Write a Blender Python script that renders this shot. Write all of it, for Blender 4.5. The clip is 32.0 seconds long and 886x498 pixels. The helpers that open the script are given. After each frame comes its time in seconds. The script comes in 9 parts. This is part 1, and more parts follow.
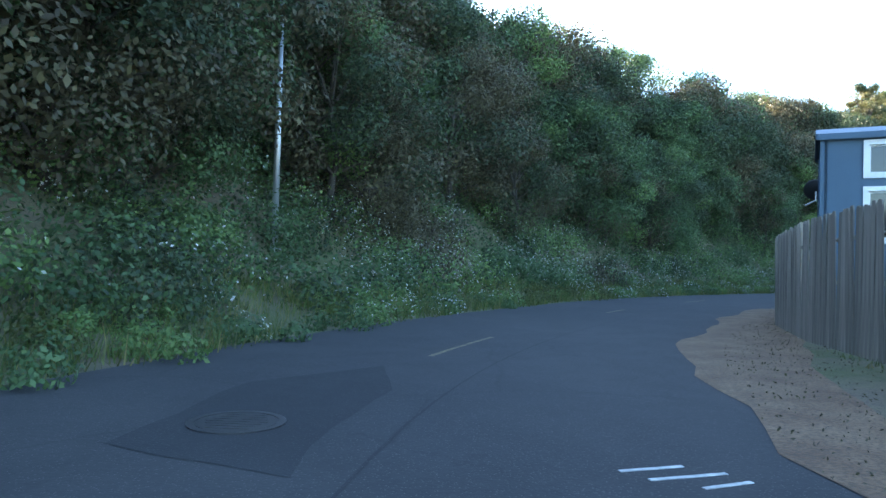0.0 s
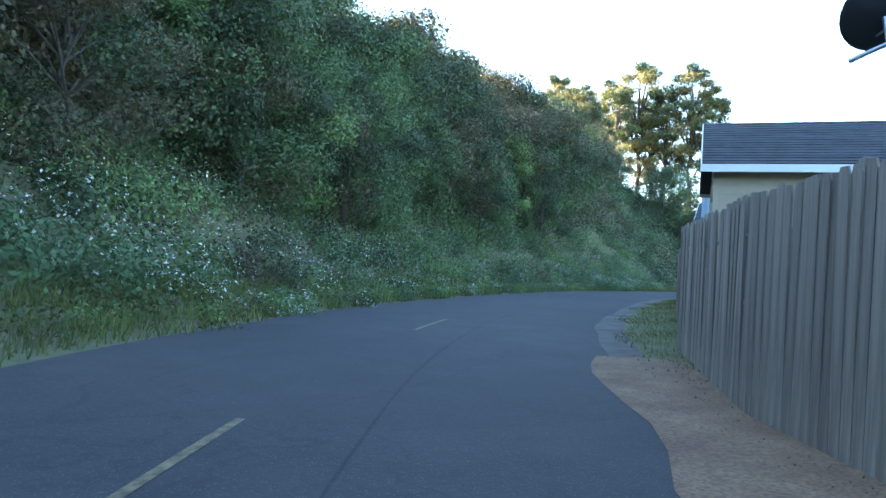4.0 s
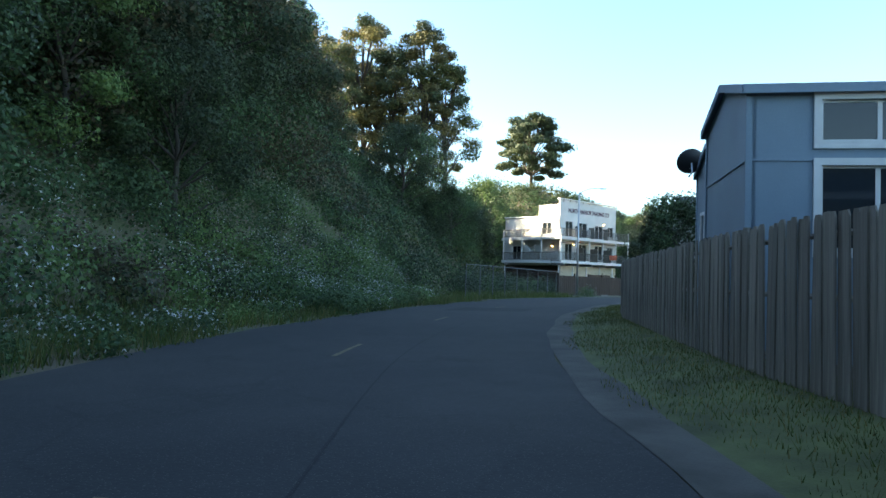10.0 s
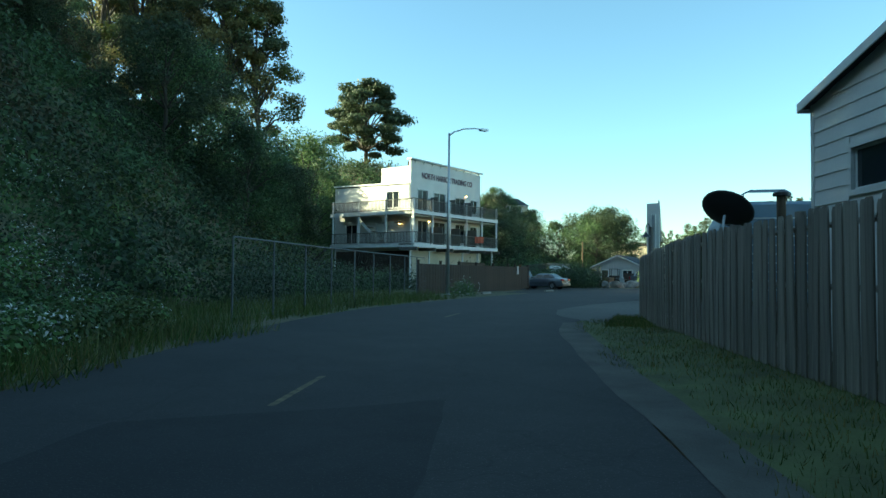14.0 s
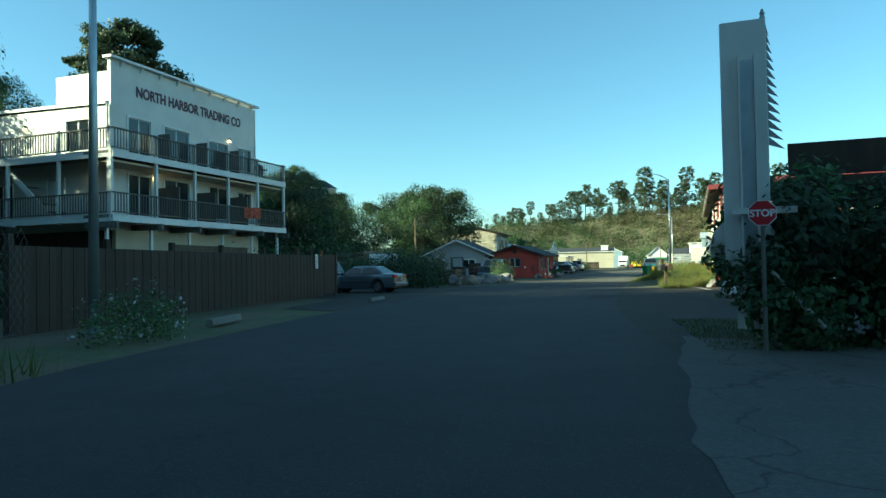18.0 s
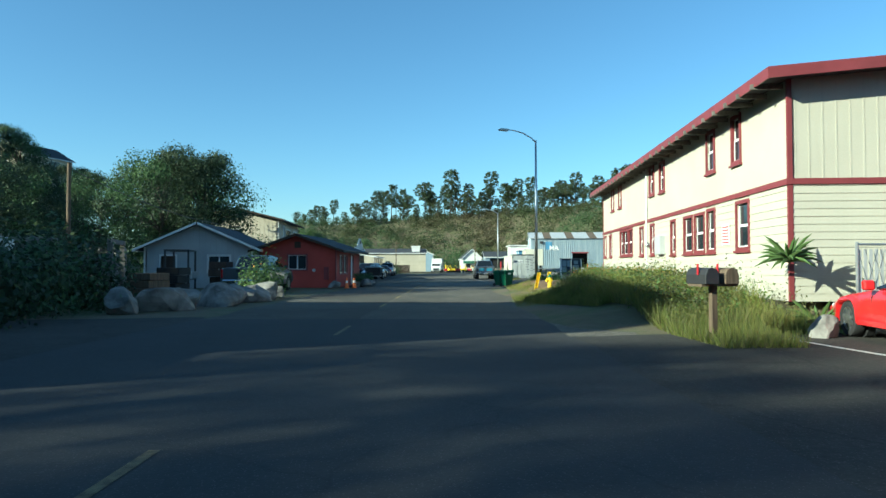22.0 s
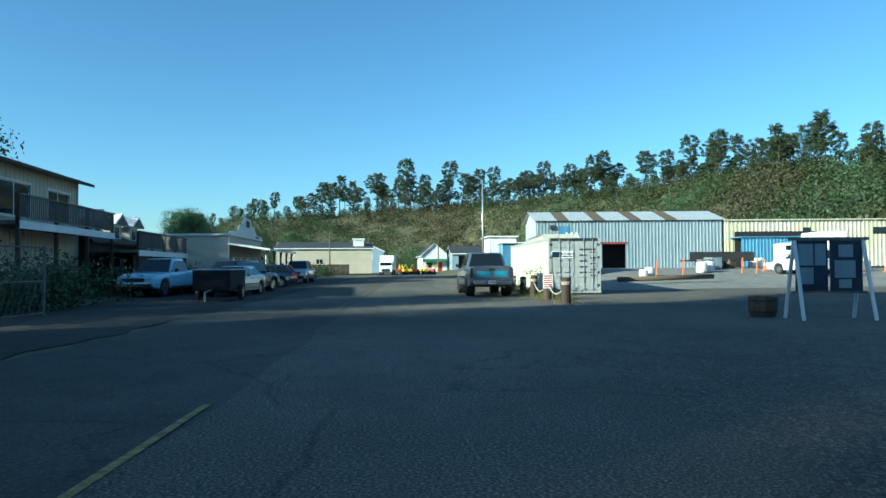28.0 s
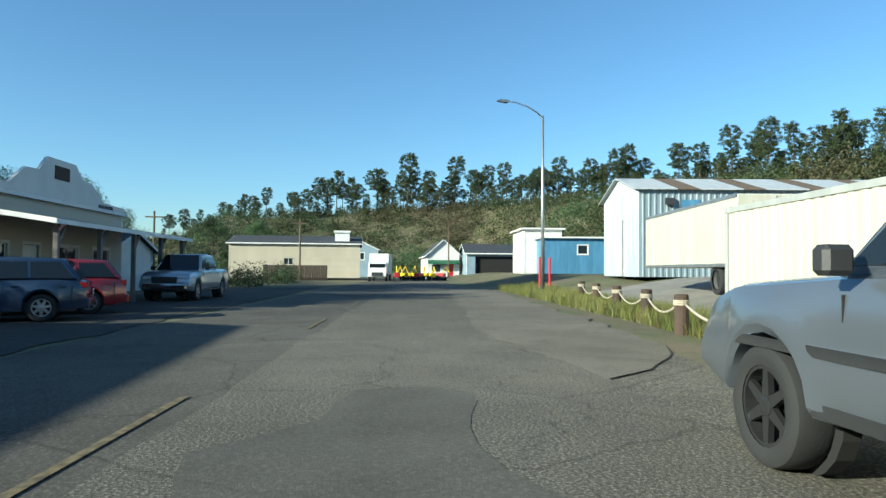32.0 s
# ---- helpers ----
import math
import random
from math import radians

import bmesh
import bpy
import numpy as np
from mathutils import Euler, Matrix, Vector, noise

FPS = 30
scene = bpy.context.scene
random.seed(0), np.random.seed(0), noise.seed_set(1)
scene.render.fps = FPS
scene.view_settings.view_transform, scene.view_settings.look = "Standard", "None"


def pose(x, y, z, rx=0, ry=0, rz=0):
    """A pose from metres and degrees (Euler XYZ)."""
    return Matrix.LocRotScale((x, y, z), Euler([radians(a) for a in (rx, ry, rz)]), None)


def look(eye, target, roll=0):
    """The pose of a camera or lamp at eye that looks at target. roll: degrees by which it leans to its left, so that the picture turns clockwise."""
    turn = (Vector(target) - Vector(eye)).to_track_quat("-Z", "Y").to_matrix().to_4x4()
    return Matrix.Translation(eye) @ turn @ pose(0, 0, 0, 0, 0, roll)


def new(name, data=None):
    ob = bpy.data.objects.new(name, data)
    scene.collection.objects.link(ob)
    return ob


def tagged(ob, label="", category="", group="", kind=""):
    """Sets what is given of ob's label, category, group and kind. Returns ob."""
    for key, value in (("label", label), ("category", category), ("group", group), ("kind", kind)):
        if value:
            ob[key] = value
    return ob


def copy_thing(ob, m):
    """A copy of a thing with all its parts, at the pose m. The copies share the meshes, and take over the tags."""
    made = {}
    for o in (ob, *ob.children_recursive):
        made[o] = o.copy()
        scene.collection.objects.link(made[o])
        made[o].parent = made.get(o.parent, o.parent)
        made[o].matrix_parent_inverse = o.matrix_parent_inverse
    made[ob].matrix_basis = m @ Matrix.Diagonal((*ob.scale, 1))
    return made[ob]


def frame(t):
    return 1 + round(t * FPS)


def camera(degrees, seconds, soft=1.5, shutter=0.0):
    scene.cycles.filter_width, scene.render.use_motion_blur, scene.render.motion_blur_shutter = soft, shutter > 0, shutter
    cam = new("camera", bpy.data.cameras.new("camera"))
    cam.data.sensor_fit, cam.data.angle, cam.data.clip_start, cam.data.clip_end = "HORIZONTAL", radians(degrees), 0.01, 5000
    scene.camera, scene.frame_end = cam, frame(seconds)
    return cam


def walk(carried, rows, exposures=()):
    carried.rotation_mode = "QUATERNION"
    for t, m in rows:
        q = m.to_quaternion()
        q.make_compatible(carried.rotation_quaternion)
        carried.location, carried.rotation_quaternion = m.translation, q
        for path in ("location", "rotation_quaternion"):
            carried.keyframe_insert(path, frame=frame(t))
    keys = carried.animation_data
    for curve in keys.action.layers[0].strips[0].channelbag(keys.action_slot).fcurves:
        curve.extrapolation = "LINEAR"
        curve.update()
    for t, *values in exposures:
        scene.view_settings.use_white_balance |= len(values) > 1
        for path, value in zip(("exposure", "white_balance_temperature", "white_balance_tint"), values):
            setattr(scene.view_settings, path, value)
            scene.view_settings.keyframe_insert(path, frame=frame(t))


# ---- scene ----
cam = camera(66.4, 32.0, soft=1.5)
PATH = [
    (0, (-0.833, -2.586, 1.347), (-0.909, -0.588, 1.394), 1.6),
    (0.5, (-0.935, -0.582, 1.322), (-0.891, 1.417, 1.364), 1.9),
    (1, (-0.795, 1.468, 1.307), (-0.62, 3.46, 1.359), 2.0),
    (1.5, (-0.43, 3.546, 1.296), (-0.124, 5.522, 1.351), 1.7),
    (2, (0.089, 5.686, 1.295), (0.524, 7.637, 1.352), 1.6),
    (2.5, (0.765, 7.909, 1.312), (1.334, 9.826, 1.381), 1.9),
    (3, (1.618, 10.182, 1.332), (2.291, 12.064, 1.404), 2.5),
    (3.5, (2.615, 12.474, 1.347), (3.34, 14.337, 1.4), 3.0),
    (5.5, (7.324, 21.965, 1.292), (8.372, 23.668, 1.359), 3.3),
    (6, (8.877, 24.362, 1.312), (9.962, 26.04, 1.383), 2.9),
    (6.5, (10.476, 26.74, 1.333), (11.601, 28.391, 1.406), 3.0),
    (7, (12.057, 29.021, 1.333), (13.228, 30.64, 1.411), 2.8),
    (7.5, (13.771, 31.203, 1.309), (14.995, 32.783, 1.391), 2.3),
    (8, (15.712, 33.357, 1.287), (16.989, 34.894, 1.367), 2.2),
    (8.5, (17.724, 35.565, 1.275), (19.05, 37.06, 1.353), 2.1),
    (9, (19.746, 37.793, 1.278), (21.119, 39.245, 1.36), 1.8),
    (9.5, (21.865, 40.023, 1.304), (23.283, 41.431, 1.389), 1.9),
    (10, (24.102, 42.232, 1.335), (25.563, 43.595, 1.42), 1.9),
    (10.5, (26.372, 44.336, 1.342), (27.873, 45.656, 1.423), 1.8),
    (11, (28.544, 46.311, 1.335), (30.083, 47.586, 1.41), 1.5),
    (11.5, (30.63, 48.234, 1.339), (32.206, 49.464, 1.412), 1.6),
    (12, (32.734, 50.036, 1.33), (34.345, 51.219, 1.403), 1.7),
    (12.5, (35.109, 51.739, 1.297), (36.752, 52.877, 1.368), 1.5),
    (13, (37.997, 53.617, 1.296), (39.675, 54.703, 1.369), 0.8),
    (13.5, (41.12, 55.572, 1.332), (42.834, 56.6, 1.406), 0.5),
    (14, (44.12, 57.374, 1.365), (45.869, 58.341, 1.436), 0.6),
    (14.5, (46.959, 59.062, 1.382), (48.744, 59.961, 1.451), 0.3),
    (16.5, (58.949, 64.343, 1.395), (60.841, 64.988, 1.451), 0.1),
    (17, (62.168, 65.37, 1.377), (64.081, 65.952, 1.432), -0.5),
    (17.5, (65.403, 66.281, 1.355), (67.334, 66.797, 1.408), -0.8),
    (18, (68.67, 67.032, 1.341), (70.619, 67.48, 1.392), -1.0),
    (18.5, (71.869, 67.601, 1.333), (73.834, 67.971, 1.385), -0.8),
    (19, (75.028, 68.023, 1.325), (77.005, 68.317, 1.378), -0.9),
    (19.5, (78.279, 68.392, 1.316), (80.267, 68.6, 1.367), -1.3),
    (20, (81.608, 68.691, 1.307), (83.603, 68.821, 1.358), -1.5),
    (20.5, (84.949, 68.899, 1.306), (86.947, 68.959, 1.363), -1.0),
    (21, (88.263, 69.019, 1.302), (90.262, 69.013, 1.354), -0.2),
    (21.5, (91.606, 69.02, 1.287), (93.605, 68.953, 1.34), -0.1),
    (22, (94.997, 68.933, 1.288), (96.993, 68.809, 1.341), -0.1),
    (22.5, (98.33, 68.801, 1.306), (100.323, 68.644, 1.374), -0.3),
    (23, (101.605, 68.629, 1.305), (103.597, 68.457, 1.361), -1.0),
    (23.5, (104.93, 68.421, 1.285), (106.92, 68.228, 1.335), -1.3),
    (24, (108.295, 68.202, 1.268), (110.283, 67.989, 1.305), -1.4),
    (24.5, (111.647, 67.978, 1.263), (113.632, 67.742, 1.323), -1.5),
    (25, (114.975, 67.76, 1.27), (116.958, 67.511, 1.326), -1.3),
    (25.5, (118.263, 67.569, 1.274), (120.245, 67.309, 1.331), -0.8),
    (27.5, (132.302, 66.425, 1.325), (134.285, 66.169, 1.384), 0.1),
    (28, (135.949, 66.059, 1.342), (137.931, 65.802, 1.393), -0.4),
    (28.5, (139.574, 65.699, 1.338), (141.557, 65.447, 1.392), -0.6),
    (29, (143.289, 65.346, 1.326), (145.273, 65.099, 1.378), -0.4),
    (29.5, (147.012, 65.04, 1.319), (148.997, 64.801, 1.369), 0.7),
    (30, (150.623, 64.806, 1.307), (152.608, 64.569, 1.359), 0.8),
    (30.5, (154.279, 64.58, 1.287), (156.264, 64.341, 1.342), 0.3),
    (31, (158.022, 64.326, 1.277), (160.006, 64.083, 1.333), -0.3),
    (31.5, (161.792, 64.006, 1.285), (163.775, 63.759, 1.344), 0.4),
    (32, (165.599, 63.612, 1.302), (167.582, 63.361, 1.364), 0.4),
]
EXPOSURES = [(0.0, 4.05, 6600, 4), (1.0, 4.42, 6600, 4), (3.0, 4.5, 6700, 4), (7.0, 4.05, 7000, 4), (10.0, 3.0, 7200, 2), (13.0, 2.36, 7000, -16), (16.0, 1.86, 6500, -30), (18.0, 1.62, 6000, -30), (20.0, 1.45, 5450, -26), (22.0, 1.28, 5300, -18), (25.0, 1.21, 5500, -10), (28.0, 1.19, 5000, -18), (30.0, 1.18, 5200, -14), (32.0, 1.22, 5500, -9)]
walk(cam, [(t, look(eye, target, roll)) for t, eye, target, roll in PATH], EXPOSURES)

# ---- daylight: a low evening sun behind the wooded hill, and a clear sky ----
SUN_TO = Vector((-0.405, 0.914, 0.0)).normalized()
SUN_ELEV = radians(21)
world = bpy.data.worlds.new("evening_sky")
scene.world = world
world.use_nodes = True
wn = world.node_tree.nodes
sky = wn.new("ShaderNodeTexSky")
sky.sky_type = "NISHITA"
sky.sun_disc = False
sky.sun_elevation = SUN_ELEV
sky.sun_rotation = math.atan2(SUN_TO.x, SUN_TO.y)
sky.altitude, sky.air_density, sky.dust_density, sky.ozone_density = 10, 1.0, 0.5, 3.5
wn["Background"].inputs[1].default_value = 0.075
world.node_tree.links.new(sky.outputs[0], wn["Background"].inputs[0])
sun_data = bpy.data.lights.new("sun", "SUN")
sun_data.energy, sun_data.angle, sun_data.color = 4.9, radians(0.53), (1.0, 0.85, 0.66)
sun_ob = new("sun", sun_data)
sun_dir = SUN_TO * math.cos(SUN_ELEV) + Vector((0, 0, math.sin(SUN_ELEV)))
sun_ob.matrix_world = look(sun_dir * 300, (0, 0, 0))

# ---- materials ----


class Nodes:
    """A short hand for the nodes of one material."""

    def __init__(self, name):
        self.m = bpy.data.materials.new(name)
        self.m.use_nodes = True
        self.t = self.m.node_tree
        self.b = self.t.nodes["Principled BSDF"]
        self.out = self.t.nodes["Material Output"]

    def n(self, kind, **sets):
        node = self.t.nodes.new(kind)
        for k, v in sets.items():
            setattr(node, k, v)
        return node

    def l(self, a, b):
        self.t.links.new(a, b)

    def coord(self, scale=(1, 1, 1), rot=(0, 0, 0), space="Object"):
        c, m = self.n("ShaderNodeTexCoord"), self.n("ShaderNodeMapping")
        m.inputs["Scale"].default_value, m.inputs["Rotation"].default_value = scale, rot
        self.l(c.outputs[space], m.inputs[0])
        return m.outputs[0]

    def noise(self, vec, scale, detail=4, rough=0.55):
        t = self.n("ShaderNodeTexNoise")
        t.inputs["Scale"].default_value, t.inputs["Detail"].default_value, t.inputs["Roughness"].default_value = scale, detail, rough
        self.l(vec, t.inputs["Vector"])
        return t.outputs["Fac"]

    def ramp(self, fac, stops):
        r = self.n("ShaderNodeValToRGB")
        e = r.color_ramp.elements
        while len(e) < len(stops):
            e.new(0.5)
        for el, (p, c) in zip(e, stops):
            el.position, el.color = p, (*c, 1) if len(c) == 3 else c
        self.l(fac, r.inputs[0])
        return r.outputs[0]

    def mix(self, fac, a, b, blend="MIX"):
        m = self.n("ShaderNodeMix", data_type="RGBA", blend_type=blend)
        for k, v in ((0, fac), (6, a), (7, b)):
            if hasattr(v, "links"):
                self.l(v, m.inputs[k])
            else:
                m.inputs[k].default_value = v if k == 0 else (*v, 1)
        return m.outputs[2]

    def bump(self, height, strength=0.3, dist=0.02):
        b = self.n("ShaderNodeBump")
        b.inputs["Strength"].default_value, b.inputs["Distance"].default_value = strength, dist
        self.l(height, b.inputs["Height"])
        self.l(b.outputs[0], self.b.inputs["Normal"])

    def base(self, col):
        if hasattr(col, "links"):
            self.l(col, self.b.inputs["Base Color"])
        else:
            self.b.inputs["Base Color"].default_value = (*col, 1)

    def put(self, **vals):
        for k, v in vals.items():
            self.b.inputs[k.replace("_", " ")].default_value = v
        return self.m


def worn(name, col, dark=0.7, rough=0.6, scale=3.0, grain=40.0, bump=0.15, metal=0.0, stretch=(1, 1, 1), vary=0.0):
    """Paint, metal or plaster: large stains, fine grain and a little relief."""
    k = Nodes(name)
    v = k.coord(stretch)
    big, fine = k.noise(v, scale, 5), k.noise(v, grain, 3)
    low = tuple(c * dark for c in col)
    c = k.mix(k.ramp(big, [(0.35, (0, 0, 0)), (0.7, (1, 1, 1))]), low, col)
    c = k.mix(0.25, c, k.ramp(fine, [(0.3, (0.45,) * 3), (0.7, (0.6,) * 3)]), "OVERLAY")
    if vary:
        o = k.n("ShaderNodeObjectInfo")
        c = k.mix(1.0, c, k.ramp(o.outputs["Random"], [(0, (1 - vary,) * 3), (1, (1.0,) * 3)]), "MULTIPLY")
    k.base(c)
    k.bump(fine, bump, 0.01)
    return k.put(Roughness=rough, Metallic=metal)


def plain(name, col, rough=0.5, metal=0.0, emit=0.0):
    k = Nodes(name)
    v = k.coord()
    c = k.mix(k.noise(v, 8, 3), tuple(x * 0.85 for x in col), col)
    k.base(c)
    if emit:
        k.b.inputs["Emission Color"].default_value, k.b.inputs["Emission Strength"].default_value = (*col, 1), emit
    return k.put(Roughness=rough, Metallic=metal)


def leafy(name, a, b, c, trans=0.35):
    """Leaves: three greens by leaf, with light passing through."""
    k = Nodes(name)
    g = k.n("ShaderNodeNewGeometry")
    col = k.ramp(g.outputs["Random Per Island"], [(0.0, a), (0.5, b), (1.0, c)])
    clump = k.noise(k.coord(space="Object"), 0.5, 3)
    col = k.mix(1.0, col, k.ramp(clump, [(0.3, (0.6, 0.62, 0.65)), (0.7, (1.15, 1.1, 1.0))]), "MULTIPLY")
    k.base(col)
    k.put(Roughness=0.55)
    k.b.inputs["Specular IOR Level"].default_value = 0.3
    t, m = k.n("ShaderNodeBsdfTranslucent"), k.n("ShaderNodeMixShader")
    k.l(col, t.inputs["Color"])
    m.inputs[0].default_value = trans
    k.l(k.b.outputs[0], m.inputs[1])
    k.l(t.outputs[0], m.inputs[2])
    k.l(m.outputs[0], k.out.inputs[0])
    return k.m


def asphalt(name, lo, hi, stone, crack=1.0, pebble=38, rough=0.0, wear=14, relief=0.008, sheen=0.5):
    """Old tarmac: pale and dark stretches, stones, hairline cracks, oil."""
    k = Nodes(name)
    v = k.coord(space="Object")
    big, mid, fine = k.noise(v, 0.12, 4), k.noise(v, 1.1, 5, 0.65), k.noise(v, 45, 2)
    c = k.mix(k.ramp(big, [(0.35, (0, 0, 0)), (0.65, (1, 1, 1))]), lo, hi)
    c = k.mix(k.ramp(mid, [(0.35, (0.35,) * 3), (0.6, (0.0,) * 3)]), c, tuple(x * 0.6 for x in lo))
    vo = k.n("ShaderNodeTexVoronoi")
    vo.inputs["Scale"].default_value = pebble
    k.l(v, vo.inputs["Vector"])
    c = k.mix(k.ramp(vo.outputs["Distance"], [(0.08, (0.7,) * 3), (0.26, (0,) * 3)]), c, stone)
    if rough:
        worn_off = k.noise(v, wear, 6, 0.78)
        c = k.mix(k.ramp(worn_off, [(0.42, (rough,) * 3), (0.58, (0.0,) * 3)]), c, tuple(x * 0.35 for x in lo))
        c = k.mix(k.ramp(worn_off, [(0.55, (0.0,) * 3), (0.75, (rough,) * 3)]), c, stone)
    cr = k.n("ShaderNodeTexVoronoi", feature="DISTANCE_TO_EDGE")
    cr.inputs["Scale"].default_value = 0.33
    warp = k.mix(0.35, v, k.ramp(k.noise(v, 0.9, 4), [(0, (0, 0, 0)), (1, (4, 4, 4))]), "ADD")
    k.l(warp, cr.inputs["Vector"])
    line = k.ramp(cr.outputs["Distance"], [(0.0, (0.75 * crack,) * 3), (0.012, (0,) * 3)])
    c = k.mix(line, c, (0.012, 0.012, 0.013))
    k.base(c)
    add = k.mix(0.5, vo.outputs["Distance"], fine)
    k.bump(add, 0.4, relief)
    return k.put(Roughness=0.88, Specular_IOR_Level=sheen)


M = {}
M["road"] = asphalt("road_asphalt", (0.034, 0.035, 0.037), (0.052, 0.051, 0.050), (0.13, 0.12, 0.11), 0.35, 34, 0.12, sheen=0.3)
M["chip_seal"] = asphalt("coarse_chip_seal", (0.125, 0.116, 0.098), (0.235, 0.215, 0.176), (0.52, 0.47, 0.385), 0.5, 85, 0.9, 36, 0.014, 0.12)
M["worn_lane"] = asphalt("worn_smooth_lane", (0.08, 0.075, 0.066), (0.15, 0.139, 0.118), (0.32, 0.29, 0.235), 0.5, 75, 0.45, 26, 0.008, 0.1)
M["pale_gravel"] = asphalt("pale_gravel_shoulder", (0.14, 0.127, 0.104), (0.235, 0.21, 0.17), (0.46, 0.41, 0.33), 0.4, 80, 0.5, 30, 0.012, 0.15)
M["dark_alloy"] = plain("dark_alloy_rim", (0.10, 0.10, 0.105), 0.35, 0.8)
M["lot"] = asphalt("lot_asphalt", (0.048, 0.046, 0.043), (0.08, 0.075, 0.067), (0.18, 0.16, 0.14), 0.5, 30, 0.25, sheen=0.12)
M["drive"] = asphalt("pale_drive_concrete", (0.066, 0.063, 0.058), (0.105, 0.099, 0.09), (0.17, 0.16, 0.14), 0.9, 34, 0.3)
M["patch"] = asphalt("patch_asphalt", (0.030, 0.031, 0.033), (0.042, 0.042, 0.043), (0.09, 0.09, 0.085), 0.1, sheen=0.2)
M["pale_patch"] = asphalt("worn_patch_asphalt", (0.088, 0.084, 0.075), (0.15, 0.14, 0.122), (0.26, 0.24, 0.20), 0.2, 70, 0.3, 22, 0.008, 0.1)
M["turf"] = worn("mown_turf", (0.12, 0.135, 0.045), 0.45, 0.95, 1.3, 30, 0.6)
M["road_edge"] = worn("dusty_road_edge", (0.11, 0.10, 0.085), 0.5, 0.95, 1.2, 40, 0.6)
M["concrete"] = worn("concrete", (0.24, 0.225, 0.20), 0.65, 0.9, 1.2, 60, 0.3)
M["yellow_line"] = worn("yellow_line_paint", (0.40, 0.30, 0.09), 0.3, 0.75, 9, 90, 0.3)
M["faded_line"] = worn("faded_yellow_line_paint", (0.20, 0.155, 0.075), 0.3, 0.8, 9, 90, 0.3)
M["white_line"] = worn("white_line_paint", (0.62, 0.62, 0.60), 0.5, 0.75, 9, 90, 0.3)
M["fence_wood"] = worn("weathered_fence_board", (0.43, 0.375, 0.31), 0.5, 0.85, 1.6, 25, 0.4, stretch=(8, 8, 0.7), vary=0.42)
M["brown_wood"] = worn("brown_stained_board", (0.075, 0.048, 0.033), 0.6, 0.8, 1.5, 30, 0.3, stretch=(6, 6, 0.7), vary=0.3)
M["gray_wood"] = worn("grey_deck_wood", (0.20, 0.185, 0.165), 0.6, 0.8, 1.5, 30, 0.3, stretch=(5, 5, 1), vary=0.2)
M["log_wood"] = worn("old_log_wood", (0.16, 0.115, 0.075), 0.5, 0.9, 2.5, 22, 0.6, stretch=(7, 7, 0.8))
M["bark"] = worn("bark", (0.085, 0.072, 0.06), 0.5, 0.95, 3, 18, 0.8, stretch=(4, 4, 0.8))
M["branch"] = worn("pale_twig_bark", (0.3, 0.28, 0.25), 0.6, 0.95, 3, 18, 0.4)
M["blue_siding"] = worn("blue_grey_siding_paint", (0.055, 0.105, 0.16), 0.85, 0.6, 0.7, 30, 0.1, vary=0.08)
M["paleblue_siding"] = worn("pale_blue_siding_paint", (0.235, 0.315, 0.385), 0.85, 0.6, 0.7, 30, 0.1, vary=0.08)
M["beige_siding"] = worn("beige_siding_paint", (0.47, 0.38, 0.26), 0.85, 0.6, 0.7, 30, 0.1, vary=0.08)
M["white_siding"] = worn("white_siding_paint", (0.72, 0.71, 0.68), 0.85, 0.55, 0.7, 30, 0.1, vary=0.06)
M["cream_siding"] = worn("cream_siding_paint", (0.50, 0.47, 0.385), 0.9, 0.6, 0.5, 30, 0.08, vary=0.05)
M["cream_stucco"] = worn("cream_wall_paint", (0.60, 0.53, 0.40), 0.8, 0.75, 0.6, 40, 0.2)
M["gray_siding"] = worn("grey_siding_paint", (0.40, 0.41, 0.42), 0.8, 0.65, 0.7, 30, 0.1, vary=0.08)
M["red_siding"] = worn("red_stucco_paint", (0.38, 0.06, 0.045), 0.8, 0.75, 0.8, 45, 0.25)
M["tan_siding"] = worn("tan_siding_paint", (0.50, 0.45, 0.35), 0.85, 0.65, 0.6, 30, 0.1, vary=0.06)
M["red_trim"] = worn("dark_red_trim_paint", (0.20, 0.04, 0.045), 0.8, 0.5, 2, 30, 0.08)
M["white_trim"] = worn("white_trim_paint", (0.74, 0.74, 0.72), 0.88, 0.5, 2, 30, 0.08)
M["white_paint"] = worn("white_steel_paint", (0.66, 0.65, 0.61), 0.85, 0.5, 0.8, 30, 0.08)
M["shingle"] = worn("dark_shingle", (0.050, 0.055, 0.068), 0.6, 0.9, 3, 30, 0.5, vary=0.3)
M["blue_roof"] = worn("blue_grey_roof_sheet", (0.085, 0.12, 0.17), 0.8, 0.6, 1.0, 30, 0.1)
M["wire"] = worn("dull_fence_wire", (0.15, 0.155, 0.16), 0.75, 0.6, 2, 40, 0.05, metal=0.4)
M["glass"] = plain("window_glass", (0.02, 0.028, 0.035), 0.06)
M["car_glass"] = plain("car_glass", (0.012, 0.016, 0.02), 0.04)
M["blind"] = worn("window_blind", (0.45, 0.46, 0.46), 0.8, 0.7)
# near-black: painted shade for hollows and interiors, and a few black things
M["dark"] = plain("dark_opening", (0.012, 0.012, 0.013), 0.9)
M["steel"] = worn("galvanised_steel", (0.52, 0.54, 0.56), 0.75, 0.42, 2, 40, 0.05, metal=0.85)
M["black_steel"] = worn("black_steel", (0.03, 0.03, 0.032), 0.8, 0.5, 3, 40, 0.08)
M["rubber"] = worn("tyre_rubber", (0.022, 0.022, 0.023), 0.8, 0.85, 4, 50, 0.2)
M["alloy"] = plain("alloy_rim", (0.5, 0.51, 0.52), 0.3, 0.9)
